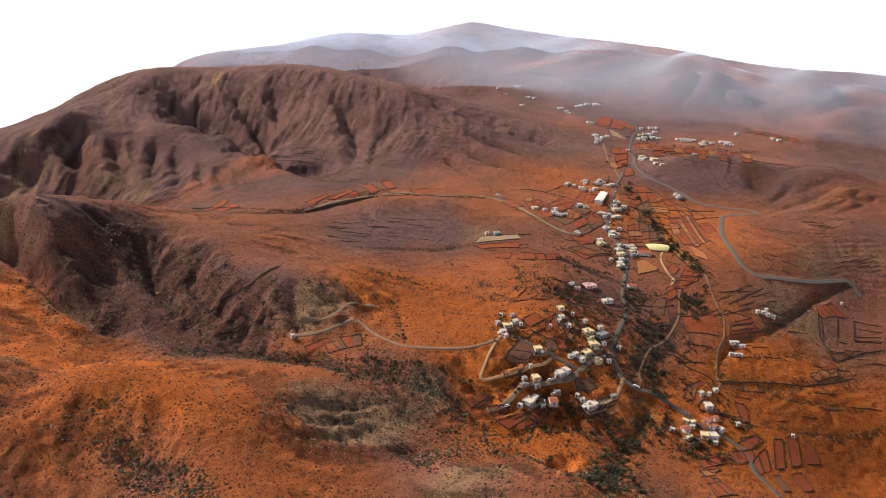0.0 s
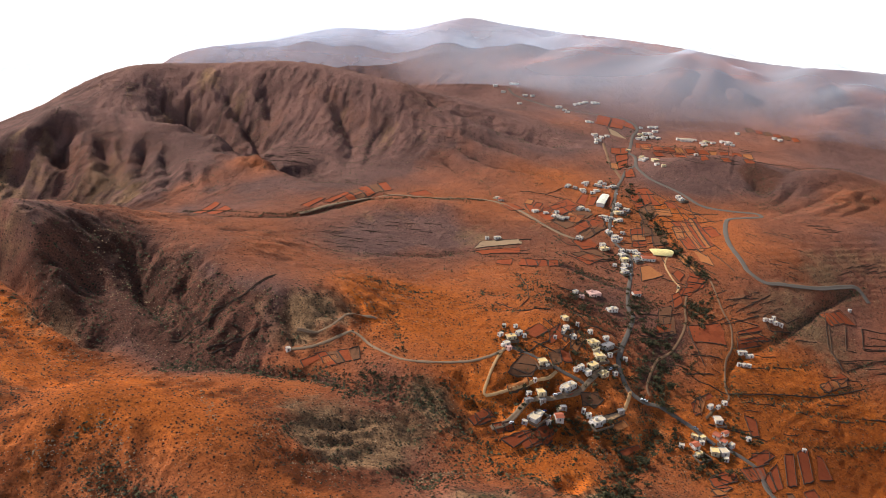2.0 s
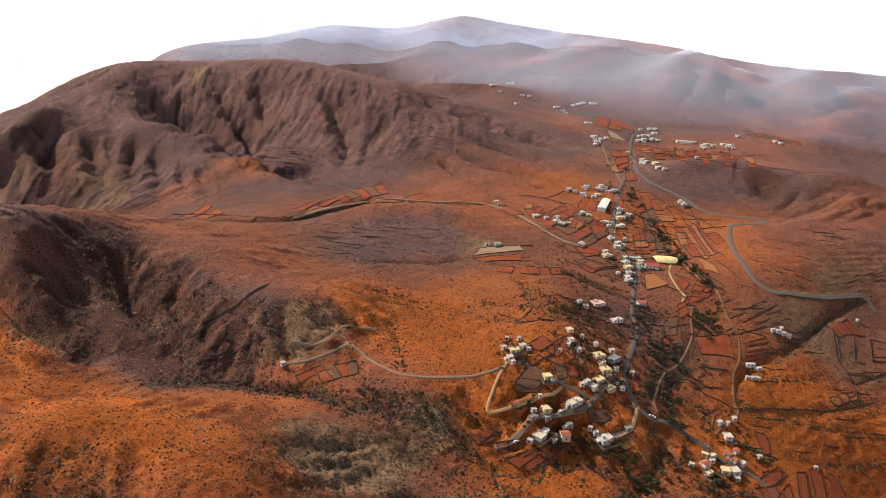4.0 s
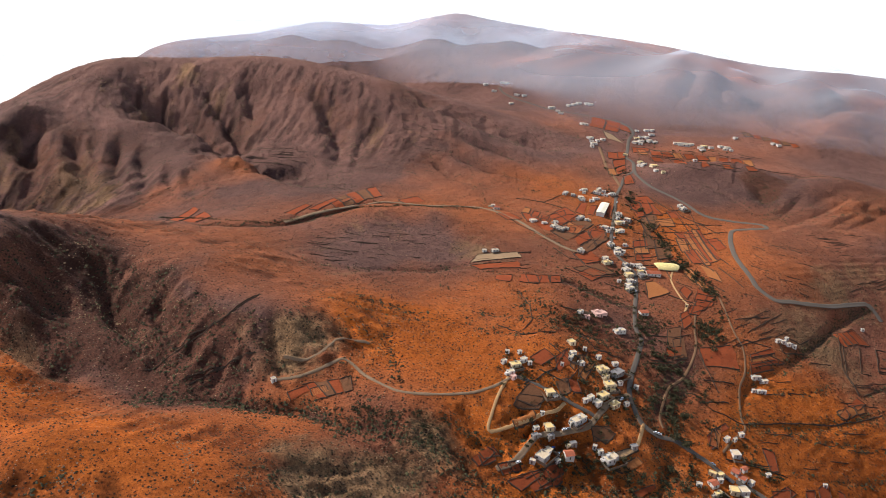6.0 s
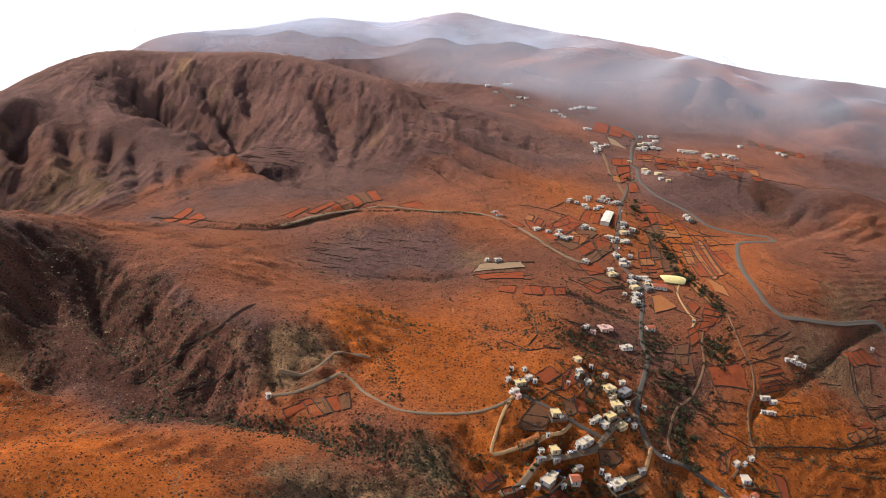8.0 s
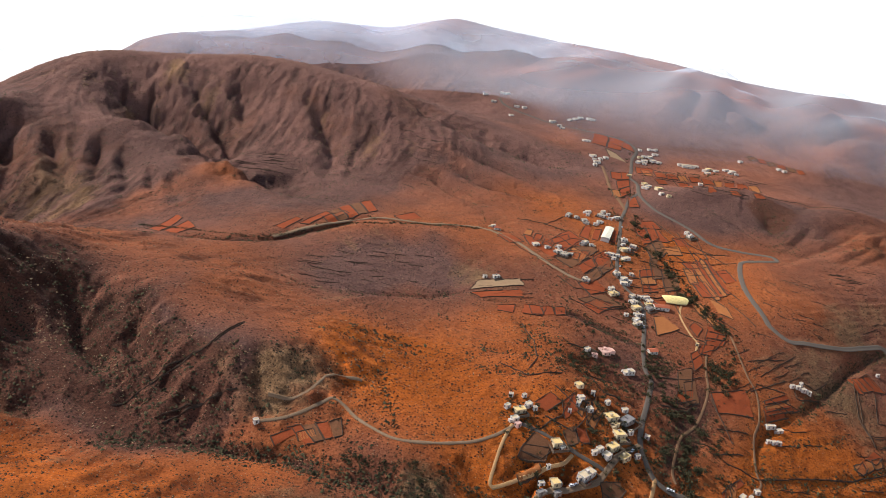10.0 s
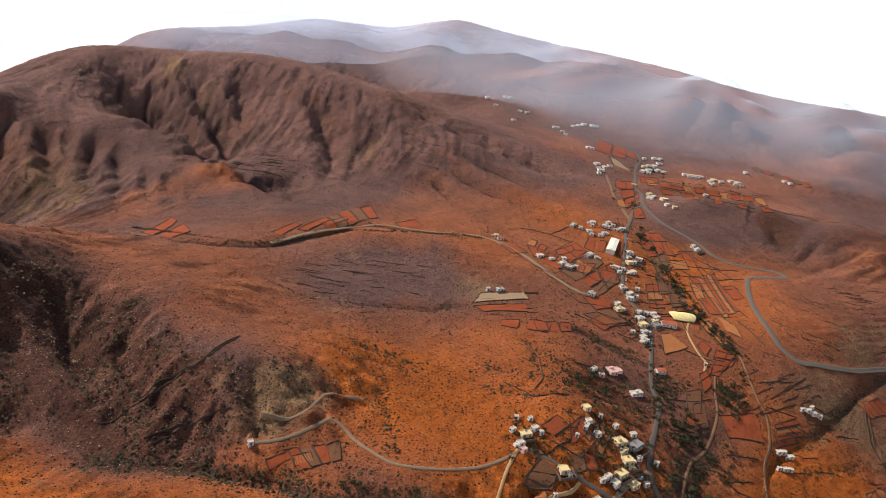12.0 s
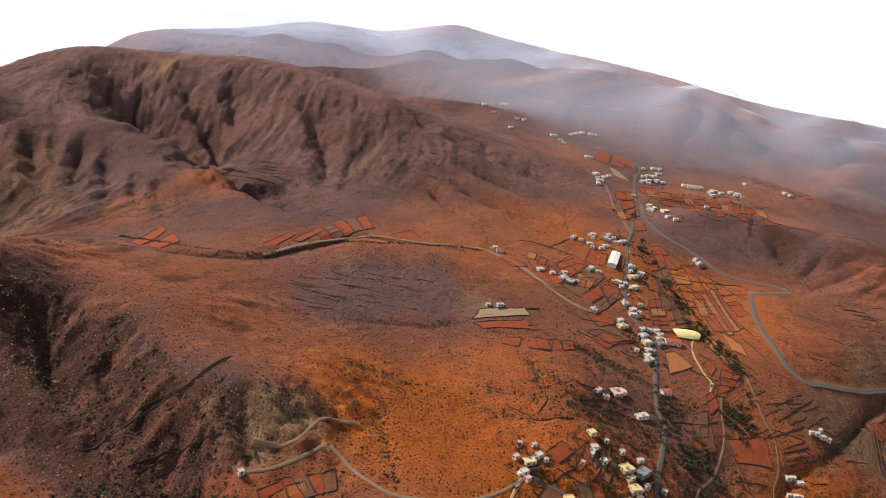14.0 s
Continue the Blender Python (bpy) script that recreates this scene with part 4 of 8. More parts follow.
ribbon("main_street", [(258, 1059), (244, 1020), (232, 988), (217, 929), (208, 895), (196, 847), (195, 813), (201, 796), (206, 774), (198, 736), (186, 692), (180, 661), (182, 649), (171, 619), (159, 590), (152, 568), (153, 553), (157, 541), (167, 535), (183, 534), (196, 527), (209, 519), (221, 509)], 4.5, "asphalt", "worn grey asphalt road winding along the valley")
ribbon("south_road", [(223, 511), (234, 506), (243, 501), (252, 492), (250, 473), (256, 459), (260, 447)], 4.8, "asphalt", "worn grey asphalt road winding along the valley")
ribbon("valley_road", [(120, 1567), (128, 1537), (147, 1509), (170, 1482), (193, 1449), (215, 1425), (239, 1410), (276, 1388), (303, 1374), (323, 1359), (333, 1318), (314, 1267), (297, 1204), (285, 1163), (291, 1141), (281, 1089), (287, 1037), (308, 1002), (321, 981), (336, 949), (367, 935), (399, 927), (402, 913)], 5.7, "asphalt", "worn grey asphalt road winding along the valley")
ribbon("link_road", [(284, 1102), (267, 1075), (258, 1059)], 5.2, "asphalt", "worn grey asphalt road winding along the valley")
ribbon("hill_road", [(402, 913), (379, 911), (359, 908), (350, 894), (339, 861), (331, 821), (330, 776), (331, 760), (343, 745), (360, 747), (380, 750), (407, 757), (438, 770), (458, 777), (465, 772), (469, 760)], 6.0, "asphalt", "worn grey asphalt road winding along the valley")
ribbon("upper_track", [(252, 1203), (248, 1151), (243, 1099), (245, 1056), (246, 1024)], 5.2, "dirt", "packed brown dirt track")
ribbon("side_road", [(152, 565), (133, 549), (119, 531), (111, 521), (100, 515), (85, 508), (71, 503), (55, 481), (41, 471)], 4.4, "gravel", "pale gravel track")
ribbon("back_street", [(117, 531), (106, 534), (94, 538), (79, 543), (69, 546), (57, 549)], 3.5, "asphalt", "worn grey asphalt road winding along the valley")
ribbon("sandy_track", [(95, 535), (87, 526), (74, 519), (58, 508), (42, 498), (36, 497), (39, 510), (45, 529), (53, 547)], 2.4, "sand", "sandy ochre dirt track")
ribbon("hill_track", [(-115, 518), (-100, 523), (-86, 532), (-75, 542), (-70, 547), (-61, 543), (-50, 531), (-37, 521), (-25, 515), (-10, 515), (6, 518), (26, 525), (43, 536), (54, 546)], 2.5, "gravel", "pale gravel track")
ribbon("quarry_track", [(-111, 538), (-95, 539), (-85, 548), (-75, 566), (-58, 570), (-52, 570)], 1.9, "gravel", "pale gravel track")
ribbon("stream_track", [(-165, 818), (-134, 849), (-101, 879), (-57, 899), (-17, 904), (23, 913), (50, 915), (70, 902), (94, 874), (107, 850), (123, 825), (141, 806), (157, 802)], 5.0, "gravel", "pale gravel track")
ribbon("east_track", [(284, 749), (281, 691), (283, 667), (275, 637), (263, 616), (252, 581), (251, 568), (235, 552), (221, 536)], 2.1, "dirt", "packed brown dirt track")
ribbon("drive", [(158, 541), (152, 526), (147, 517), (136, 507), (126, 500)], 2.9, "sand", "sandy ochre dirt track")
ribbon("lane", [(256, 802), (243, 770), (242, 737), (245, 722), (239, 707)], 2.3, "sand", "sandy ochre dirt track")
ribbon("stream_bed", [(251, 711), (242, 684), (236, 659), (225, 635), (209, 609), (192, 591), (180, 567), (174, 551), (175, 543)], 2.4, "dirt", "pale gravel track")


# ---- helpers for things ----
def boxes(items):
    """One mesh's vertices and faces from boxes (x0, y0, z0, x1, y1, z1)."""
    v, f = [], []
    for a, b, c, d, e, g in items:
        k = len(v)
        v += [(a, b, c), (d, b, c), (d, e, c), (a, e, c), (a, b, g), (d, b, g), (d, e, g), (a, e, g)]
        f += [(k, k + 3, k + 2, k + 1), (k + 4, k + 5, k + 6, k + 7), (k, k + 1, k + 5, k + 4), (k + 1, k + 2, k + 6, k + 5), (k + 2, k + 3, k + 7, k + 6), (k + 3, k, k + 4, k + 7)]
    return v, f


def part(name, data, parent, label=""):
    ob = new(name, data)
    ob.parent = parent
    return tagged(ob, label) if label else ob


def coat(name, a, b, rough=0.8, scale=0.6, grain=3.0):
    return earth(name, a, b, scale, rough, 0.12, grain)


def plain(name, colour, rough=0.5, metal=0.0):
    m, n, l, p = material(name)
    nz = noise_node(n, l, 2.0, 4, 0.6, n.new("ShaderNodeTexCoord").outputs["Object"])
    l.new(mixed(n, l, "MULTIPLY", 0.4, colour, ramp_of(n, l, nz.outputs[0], [(0.3, (0.8, 0.8, 0.8)), (0.7, (1.1, 1.1, 1.1))])), p.inputs["Base Color"])
    p.inputs["Roughness"].default_value, p.inputs["Metallic"].default_value = rough, metal
    return m


WHITEWASH = coat("whitewash", (0.58, 0.54, 0.49), (0.74, 0.70, 0.65))
CREAM = coat("cream render", (0.56, 0.45, 0.28), (0.70, 0.59, 0.40))
PINK = coat("pink render", (0.68, 0.42, 0.36), (0.78, 0.52, 0.45))
GREYWALL = coat("bare concrete block", (0.26, 0.24, 0.22), (0.38, 0.35, 0.32))
ROOF_PALE = coat("pale roof screed", (0.58, 0.46, 0.30), (0.72, 0.60, 0.42), 0.85, 0.4)
ROOF_OCHRE = coat("ochre roof screed", (0.72, 0.50, 0.20), (0.86, 0.66, 0.31), 0.85, 0.4)
ROOF_GREY = coat("grey roof sheet", (0.20, 0.19, 0.19), (0.32, 0.30, 0.29), 0.7, 0.4)
ROOF_PINK = coat("faded pink roof", (0.60, 0.36, 0.30), (0.74, 0.50, 0.42), 0.85, 0.4)
TILE = coat("red roof tiles", (0.36, 0.10, 0.055), (0.52, 0.17, 0.09), 0.8, 0.8)
PANE = plain("window glass", (0.03, 0.035, 0.045), 0.08)
TIMBER = plain("painted timber", (0.10, 0.07, 0.05), 0.6)
YELLOW_SKIN = coat("yellow membrane", (0.86, 0.68, 0.26), (0.93, 0.78, 0.36), 0.5, 0.15, 0.6)
SHEET = coat("cream roof sheeting", (0.80, 0.76, 0.58), (0.88, 0.84, 0.68), 0.55, 0.2, 0.8)
STYLES = {"W": (WHITEWASH, ROOF_PALE, "white"), "Y": (CREAM, ROOF_OCHRE, "cream"), "P": (PINK, ROOF_PINK, "pink"), "G": (GREYWALL, ROOF_GREY, "grey"), "R": (WHITEWASH, TILE, "white")}
STONE_WALLING = coat("stone walling", (0.10, 0.075, 0.055), (0.20, 0.15, 0.11))
MESHES = {}


def cached(key, make):
    if key not in MESHES:
        MESHES[key] = make()
    return MESHES[key]


def window_parts(parent, x, y, z, turn, w, h):
    """A window with a frame round its pane, standing out from the wall."""
    def make_frame():
        v, f = boxes([(-w / 2, -0.06, -h / 2, -w / 2 + 0.1, 0.05, h / 2), (w / 2 - 0.1, -0.06, -h / 2, w / 2, 0.05, h / 2), (-w / 2, -0.07, h / 2 - 0.1, w / 2, 0.05, h / 2), (-w / 2 - 0.08, -0.14, -h / 2, w / 2 + 0.08, 0.05, -h / 2 + 0.1)])
        return mesh_of("window", v, f, TIMBER)
    ob = part("window", cached(("wf", w, h), make_frame), parent)
    ob.matrix_basis = pose(x, y, z, 0, 0, turn)
    pane = part("pane", cached(("wp", w, h), lambda: mesh_of("pane", *boxes([(-w / 2 + 0.08, -0.03, -h / 2 + 0.08, w / 2 - 0.08, 0.03, h / 2 - 0.08)]), PANE)), ob)
    return pane


def ring_of(a, b, d, e, z, t, up):
    """A closed upstand of thickness t round a rectangle."""
    v = []
    for q in (z, z + up):
        v += [(a, b, q), (d, b, q), (d, e, q), (a, e, q), (a + t, b + t, q), (d - t, b + t, q), (d - t, e - t, q), (a + t, e - t, q)]
    f = []
    for k in range(4):
        j = (k + 1) % 4
        f += [(k, j, j + 8, k + 8), (k + 4, k + 12, j + 12, j + 4), (k + 8, j + 8, j + 12, k + 12), (k, k + 4, j + 4, j)]
    return v, f


def house(x, y, turn, long, deep, high, style):
    """A village house on sloping ground."""
    wall_mat, roof_mat, tone = STYLES[style]
    high = 2.7 + (high - 2.7) * 0.75
    ca, sa = math.cos(radians(turn)), math.sin(radians(turn))
    cx = np.array([-1, 1, 1, -1, 0]) * long / 2
    cy = np.array([-1, -1, 1, 1, 0]) * deep / 2
    gz = ground_z(x + cx * ca - cy * sa, y + cx * sa + cy * ca)
    z = float(np.mean(gz)) + 0.15
    skirt = float(z - gz.min()) + 1.0
    far = y > 1050
    roof_word = "red tiled pitched roof" if style == "R" else "flat " + {"W": "pale", "Y": "ochre", "P": "pink", "G": "grey"}[style] + " roof"
    size = "small " if long * deep < 40 else ("long " if long > 2 * deep else "")
    ob = tagged(new("house"), f"{size}{tone} rendered village house with a {roof_word}", "house", "houses of the village")
    ob.matrix_world = pose(x, y, z, 0, 0, turn)
    l2, d2 = long / 2, deep / 2
    wing = long > 10 and deep >= 7 and style != "R"
    walls = [(-l2, -d2, -skirt, l2, d2, high)]
    if wing:
        walls = [(-l2, -d2, -skirt, l2 * 0.25, d2, high), (l2 * 0.25, -d2 * 0.55, -skirt, l2, d2, high * 0.78)]
    for k, block in enumerate(walls):
        part("wing" if k else "wall", mesh_of("wall", *boxes([block]), wall_mat), ob)
    if style == "R":
        e, rise = 0.35, deep * 0.22
        v = [(-l2 - e, -d2 - e, high), (l2 + e, -d2 - e, high), (l2 + e, d2 + e, high), (-l2 - e, d2 + e, high), (-l2 - e, 0, high + rise), (l2 + e, 0, high + rise)]
        v += [(a, b, c + 0.16) for a, b, c in v]
        f = [(0, 1, 5, 4), (2, 3, 4, 5), (6, 10, 11, 7), (8, 11, 10, 9), (0, 6, 7, 1), (2, 8, 9, 3), (1, 7, 11, 5), (5, 11, 8, 2), (3, 9, 10, 4), (4, 10, 6, 0)]
        roof = part("roof", mesh_of("roof", v, f, TILE), ob)
        if not far:
            n = max(4, int(long / 0.9))
            ribs = []
            for k in range(n):
                for side in (-1, 1):
                    xk = -l2 - e + (k + 0.5) * (long + 2 * e) / n
                    ribs.append((xk, side))
            vv, ff = [], []
            for xk, side in ribs:
                k0 = len(vv)
                for xo, up in ((-0.16, 0.0), (0.0, 0.13), (0.16, 0.0)):
                    vv += [(xk + xo, side * (d2 + e), high + 0.17 + up), (xk + xo, 0, high + rise + 0.17 + up)]
                ff += [(k0, k0 + 1, k0 + 3, k0 + 2), (k0 + 2, k0 + 3, k0 + 5, k0 + 4)]
            part("tile_rows", mesh_of("tile_rows", vv, ff, TILE), roof)
    else:
        for a, b, c, d, e, g in walls:
            roof = part("roof", mesh_of("roof", *boxes([(a + 0.2, b + 0.2, g + 0.004, d - 0.2, e - 0.2, g + 0.08)]), roof_mat), ob)
            part("parapet", mesh_of("parapet", *ring_of(a, b, d, e, g + 0.003, 0.2, 0.45), wall_mat), roof)
        rnd = random.Random(int(x * 7 + y * 13))
        if not far and long > 7 and rnd.random() < 0.45:
            sx, sy = rnd.uniform(-0.8, 0.0) * l2, rnd.uniform(-0.6, 0.3) * d2
            part("stair_hut", mesh_of("stair_hut", *boxes([(sx, sy, high + 0.06, sx + 2.2, sy + 1.9, high + 2.0)]), wall_mat), ob)
        if not far and long > 4.4 and rnd.random() < 0.6:
            side = rnd.choice((-1, 1))
            a, b = side * (l2 + 0.01), side * (l2 + rnd.uniform(1.6, 3.2))
            part("lean_to", mesh_of("lean_to", *boxes([(min(a, b), -d2 * rnd.uniform(0.2, 0.9), -skirt, max(a, b), d2 * rnd.uniform(0.1, 0.9), high * rnd.uniform(0.5, 0.75))]), rnd.choice((CREAM, GREYWALL, wall_mat))), ob)
        if not far and long > 5.6 and rnd.random() < 0.7:
            yx, yy = l2 + rnd.uniform(0.5, 3), d2 + rnd.uniform(3, 6)
            part("yard_wall", mesh_of("yard_wall", *ring_of(-yx, -yy, yx, d2 - 0.3, -1.2, 0.22, rnd.uniform(1.7, 2.4)), STONE_WALLING), ob)
            if rnd.random() < 0.6:
                part("water_tank", mesh_of("water_tank", *boxes([(l2 * 0.05, d2 * 0.3, high + 0.06, l2 * 0.05 + 1.1, d2 * 0.3 + 1.1, high + 1.2)]), ROOF_GREY), ob)
    storeys = [1.5] if high < 5 else [1.5, 4.2]
    n = max(1, int(long / 3.4)) if not far else max(1, int(long / 6))
    face = -d2
    for zc in storeys:
        for k in range(n):
            xk = -l2 + (k + 0.5) * long / n
            if wing and xk > l2 * 0.25 - 0.8:
                continue
            if k == n // 2 and zc == storeys[0]:
                door = part("door", cached("door", lambda: mesh_of("door", *boxes([(-0.5, -0.05, -1.05, 0.5, 0.04, 1.0)]), TIMBER)), ob)
                door.matrix_basis = pose(xk, face, 1.05, 0, 0, 0)
            else:
                window_parts(ob, xk, face, zc, 0, 1.1, 1.2)
    if not far:
        for side, tr in ((-l2, -90),):
            window_parts(ob, side, d2 * 0.4, storeys[-1], tr, 1.1, 1.2)
    return ob


def sports_hall(x, y, turn, long, deep):
    """A hall under a bowed yellow membrane roof."""
    z = float(ground_z(x, y)) + 0.2
    ob = tagged(new("sports_hall"), "low hall under a bowed bright yellow membrane roof", "hall")
    ob.matrix_world = pose(x, y, z, 0, 0, turn)
    part("wall", mesh_of("wall", *boxes([(-long * 0.40, -deep * 0.40, -2, long * 0.40, deep * 0.40, 0.94)]), CREAM), ob)
    u, v = np.meshgrid(np.linspace(-1, 1, 25), np.linspace(-1, 1, 17), indexing="ij")
    bow = 1 - 0.22 * v * v
    px, py = u * (long / 2 + 0.6) * bow, v * (deep / 2 + 0.6) * (1 - 0.16 * u * u)
    pz = 0.95 + 3.6 * (1 - v * v) ** 0.8 * (1 - 0.35 * u ** 4) + 0.05 * np.cos(u * 37)
    part("roof", grid_mesh("roof", px, py, pz, YELLOW_SKIN), ob, "bowed yellow membrane roof")
    for k in range(9):
        uk = -0.9 + 0.225 * k
        vv = np.linspace(-1, 1, 13)
        xs, ys = uk * (long / 2 + 0.6) * (1 - 0.22 * vv * vv), vv * (deep / 2 + 0.6) * (1 - 0.16 * uk * uk)
        zs = 1.01 + 3.6 * np.maximum(1 - vv * vv, 0) ** 0.8 * (1 - 0.35 * uk ** 4)
        part("roof_rib", grid_mesh("roof_rib", np.stack([xs - 0.12, xs, xs + 0.12]), np.stack([ys] * 3), np.stack([zs, zs + 0.1, zs]), YELLOW_SKIN), ob)


def long_shed(x, y, turn, long, deep):
    """A shed with a pale sheeted roof of low pitch."""
    z = float(ground_z(x, y)) + 0.2
    ob = tagged(new("long_shed"), "long shed with a low-pitched cream sheeted roof between red fields", "shed")
    ob.matrix_world = pose(x, y, z, 0, 0, turn)
    part("wall", mesh_of("wall", *boxes([(-long / 2, -deep / 2, -2.5, long / 2, deep / 2, 3.2)]), WHITEWASH), ob)
    n = int(long / 2.0)
    for k in range(n):
        a, b = -long / 2 + k * long / n, -long / 2 + (k + 1) * long / n - 0.06
        w = deep / 2 + 0.4
        v = [(a, -w, 3.22), (b, -w, 3.22), (b, 0, 4.1), (a, 0, 4.1), (b, w, 3.22), (a, w, 3.22)]
        v += [(p, q, r + 0.1) for p, q, r in v]
        f = [(6, 7, 8, 9), (9, 8, 10, 11), (0, 3, 2, 1), (3, 5, 4, 2), (0, 1, 7, 6), (5, 11, 10, 4), (1, 2, 8, 7), (2, 4, 10, 8), (0, 6, 9, 3), (3, 9, 11, 5)]
        part("roof_sheet", cached(("sheet", round(long, 1), k), lambda: mesh_of("roof_sheet", v, f, SHEET)), ob)


sports_hall(245.8, 798.4, 2, 26.0, 17.0)
long_shed(203.1, 934.8, 70, 45.5, 9.5)
house(58.9, 559.7, 23, 8.1, 5.2, 2.4, "Y")
house(56.6, 546.0, 42, 4.1, 3.4, 2.2, "P")
house(83.5, 538.5, 17, 6.5, 6.0, 2.4, "Y")
house(108.8, 601.5, 30, 5.6, 5.2, 2.3, "Y")
house(105.6, 581.1, 65, 7.7, 2.8, 2.2, "W")
house(130.6, 579.6, 27, 8.9, 7.5, 2.4, "Y")
house(144.2, 583.0, 43, 12.6, 6.7, 2.4, "G")
house(134.0, 564.6, 17, 7.1, 6.7, 3.5, "Y")
house(136.2, 560.3, 16, 4.4, 3.4, 2.2, "Y")
house(126.5, 550.8, 39, 8.6, 6.0, 3.0, "Y")
house(120.8, 542.0, 44, 5.6, 5.2, 2.4, "W")
house(135.1, 546.6, 42, 8.7, 5.2, 2.3, "Y")
house(103.4, 522.6, 41, 12.8, 6.0, 3.0, "W")
house(80.3, 511.1, 18, 5.5, 6.0, 2.4, "Y")
house(75.5, 490.5, 51, 13.3, 7.5, 2.4, "W")
house(93.4, 494.9, 12, 6.2, 6.7, 3.0, "R")
house(125.0, 501.0, 29, 11.5, 7.5, 3.0, "W")
house(114.0, 506.5, -23, 2.8, 2.8, 2.2, "W")
house(178.2, 786.9, 25, 9.1, 6.0, 2.4, "Y")
house(197.1, 778.5, 31, 7.4, 6.0, 2.4, "W")
house(197.4, 767.3, 28, 8.4, 6.0, 3.0, "Y")
house(195.5, 754.5, 29, 6.0, 5.2, 2.4, "W")
house(192.2, 738.1, 31, 7.2, 5.2, 2.4, "W")
house(215.9, 786.7, 27, 6.0, 5.2, 2.4, "W")
house(211.5, 771.1, 31, 6.2, 6.0, 2.4, "G")
house(225.4, 776.8, 2, 14.8, 7.5, 3.0, "R")
house(194.2, 692.5, 15, 7.9, 6.0, 2.4, "R")
house(146.9, 671.7, 21, 11.8, 9.0, 2.4, "P")
house(127.5, 662.8, 45, 5.8, 3.4, 2.2, "W")
house(161.1, 649.0, 25, 10.8, 5.2, 2.4, "W")
house(207.1, 992.0, -31, 9.4, 5.2, 2.4, "W")
house(217.3, 985.5, -18, 5.5, 3.4, 2.2, "W")
house(183.6, 961.7, -12, 5.3, 3.4, 2.2, "W")
house(189.6, 989.5, -6, 4.2, 3.4, 2.2, "W")
house(166.5, 894.8, 42, 6.7, 5.2, 2.4, "G")
house(221.0, 923.9, 0, 7.5, 5.2, 2.4, "W")
house(213.7, 896.6, 26, 6.6, 6.0, 3.0, "Y")
house(211.6, 874.5, 33, 9.9, 6.0, 2.4, "W")
house(194.9, 878.4, -30, 7.4, 5.2, 2.4, "W")
house(198.0, 824.4, 34, 6.9, 5.2, 2.4, "W")
house(312.2, 962.1, 28, 7.5, 5.2, 2.4, "W")
house(58.9, 779.7, 26, 6.9, 3.4, 2.2, "W")
house(321.9, 1257.4, 54, 10.5, 6.9, 2.2, "W")
house(330.4, 1253.5, -14, 6.8, 6.2, 2.2, "W")
house(349.7, 1273.9, 41, 9.6, 6.9, 2.7, "W")
house(358.0, 1327.3, 12, 8.0, 5.4, 2.2, "W")
house(368.4, 1329.4, 41, 7.5, 5.4, 2.2, "W")
house(361.8, 1306.7, 14, 9.6, 5.4, 2.2, "W")
house(406.5, 1266.8, -1, 19.7, 4.7, 2.1, "W")
house(428.5, 1240.0, 35, 11.2, 5.4, 2.1, "W")
house(450.0, 1261.5, 24, 9.1, 4.7, 2.1, "W")
house(472.3, 1258.0, -4, 6.9, 4.7, 2.1, "W")
house(480.9, 1254.2, -7, 6.1, 4.7, 2.2, "W")
house(296.2, 1120.3, -48, 10.0, 4.7, 2.2, "W")
house(239.3, 1199.7, 5, 5.4, 6.2, 2.2, "W")
house(254.7, 1234.7, 24, 5.8, 6.2, 2.2, "W")
house(209.6, 1442.4, 8, 11.3, 6.9, 2.7, "W")
house(243.9, 1460.8, 44, 7.8, 6.9, 2.2, "W")
house(254.5, 1467.7, 35, 8.7, 6.9, 2.2, "W")
house(127.8, 1586.9, -36, 8.1, 7.7, 2.2, "W")
house(93.7, 1581.6, 14, 8.8, 6.9, 2.2, "W")
house(-113.9, 517.6, 34, 3.3, 2.8, 2.2, "W")
house(146.5, 552.8, 25, 3.9, 2.8, 2.2, "W")
house(54.0, 574.7, 0, 3.1, 2.2, 2.2, "W")
house(63.5, 574.7, 27, 3.1, 2.2, 2.2, "W")
house(70.3, 563.5, 20, 3.1, 2.2, 2.2, "W")
house(120.0, 599.3, -12, 3.1, 2.2, 2.2, "W")
house(96.5, 569.0, -15, 2.7, 2.0, 2.2, "W")
house(111.2, 540.6, 25, 3.9, 2.8, 2.2, "W")
house(159.3, 575.0, -24, 3.9, 2.8, 2.2, "W")
house(71.1, 509.0, 22, 3.9, 2.8, 2.2, "W")
house(66.6, 483.0, -28, 3.9, 2.8, 2.2, "W")
house(117.7, 503.8, 15, 3.9, 2.8, 2.2, "W")
house(76.3, 520.0, 23, 2.7, 2.0, 2.2, "W")
house(206.7, 791.5, -24, 4.7, 3.4, 2.2, "W")
house(183.4, 749.9, 2, 3.9, 2.8, 2.2, "W")
house(203.6, 821.3, -28, 4.7, 3.4, 2.2, "W")
house(133.0, 657.6, 2, 4.7, 3.4, 2.2, "P")
house(243.1, 716.7, -20, 3.1, 2.2, 2.2, "Y")
house(162.3, 979.2, -5, 4.7, 3.4, 2.2, "W")
house(173.2, 978.5, -4, 4.7, 3.4, 2.2, "W")
house(194.0, 961.7, 7, 4.7, 3.4, 2.2, "W")
house(176.0, 894.9, 6, 4.7, 3.4, 2.2, "W")
house(216.8, 911.2, 22, 4.7, 3.4, 2.2, "W")
house(228.8, 911.3, -30, 7.2, 5.2, 2.4, "W")
house(196.4, 869.1, 12, 4.7, 3.4, 2.2, "W")
house(192.2, 833.0, 22, 7.2, 5.2, 2.4, "W")
house(209.4, 838.5, -13, 4.7, 3.4, 2.2, "W")
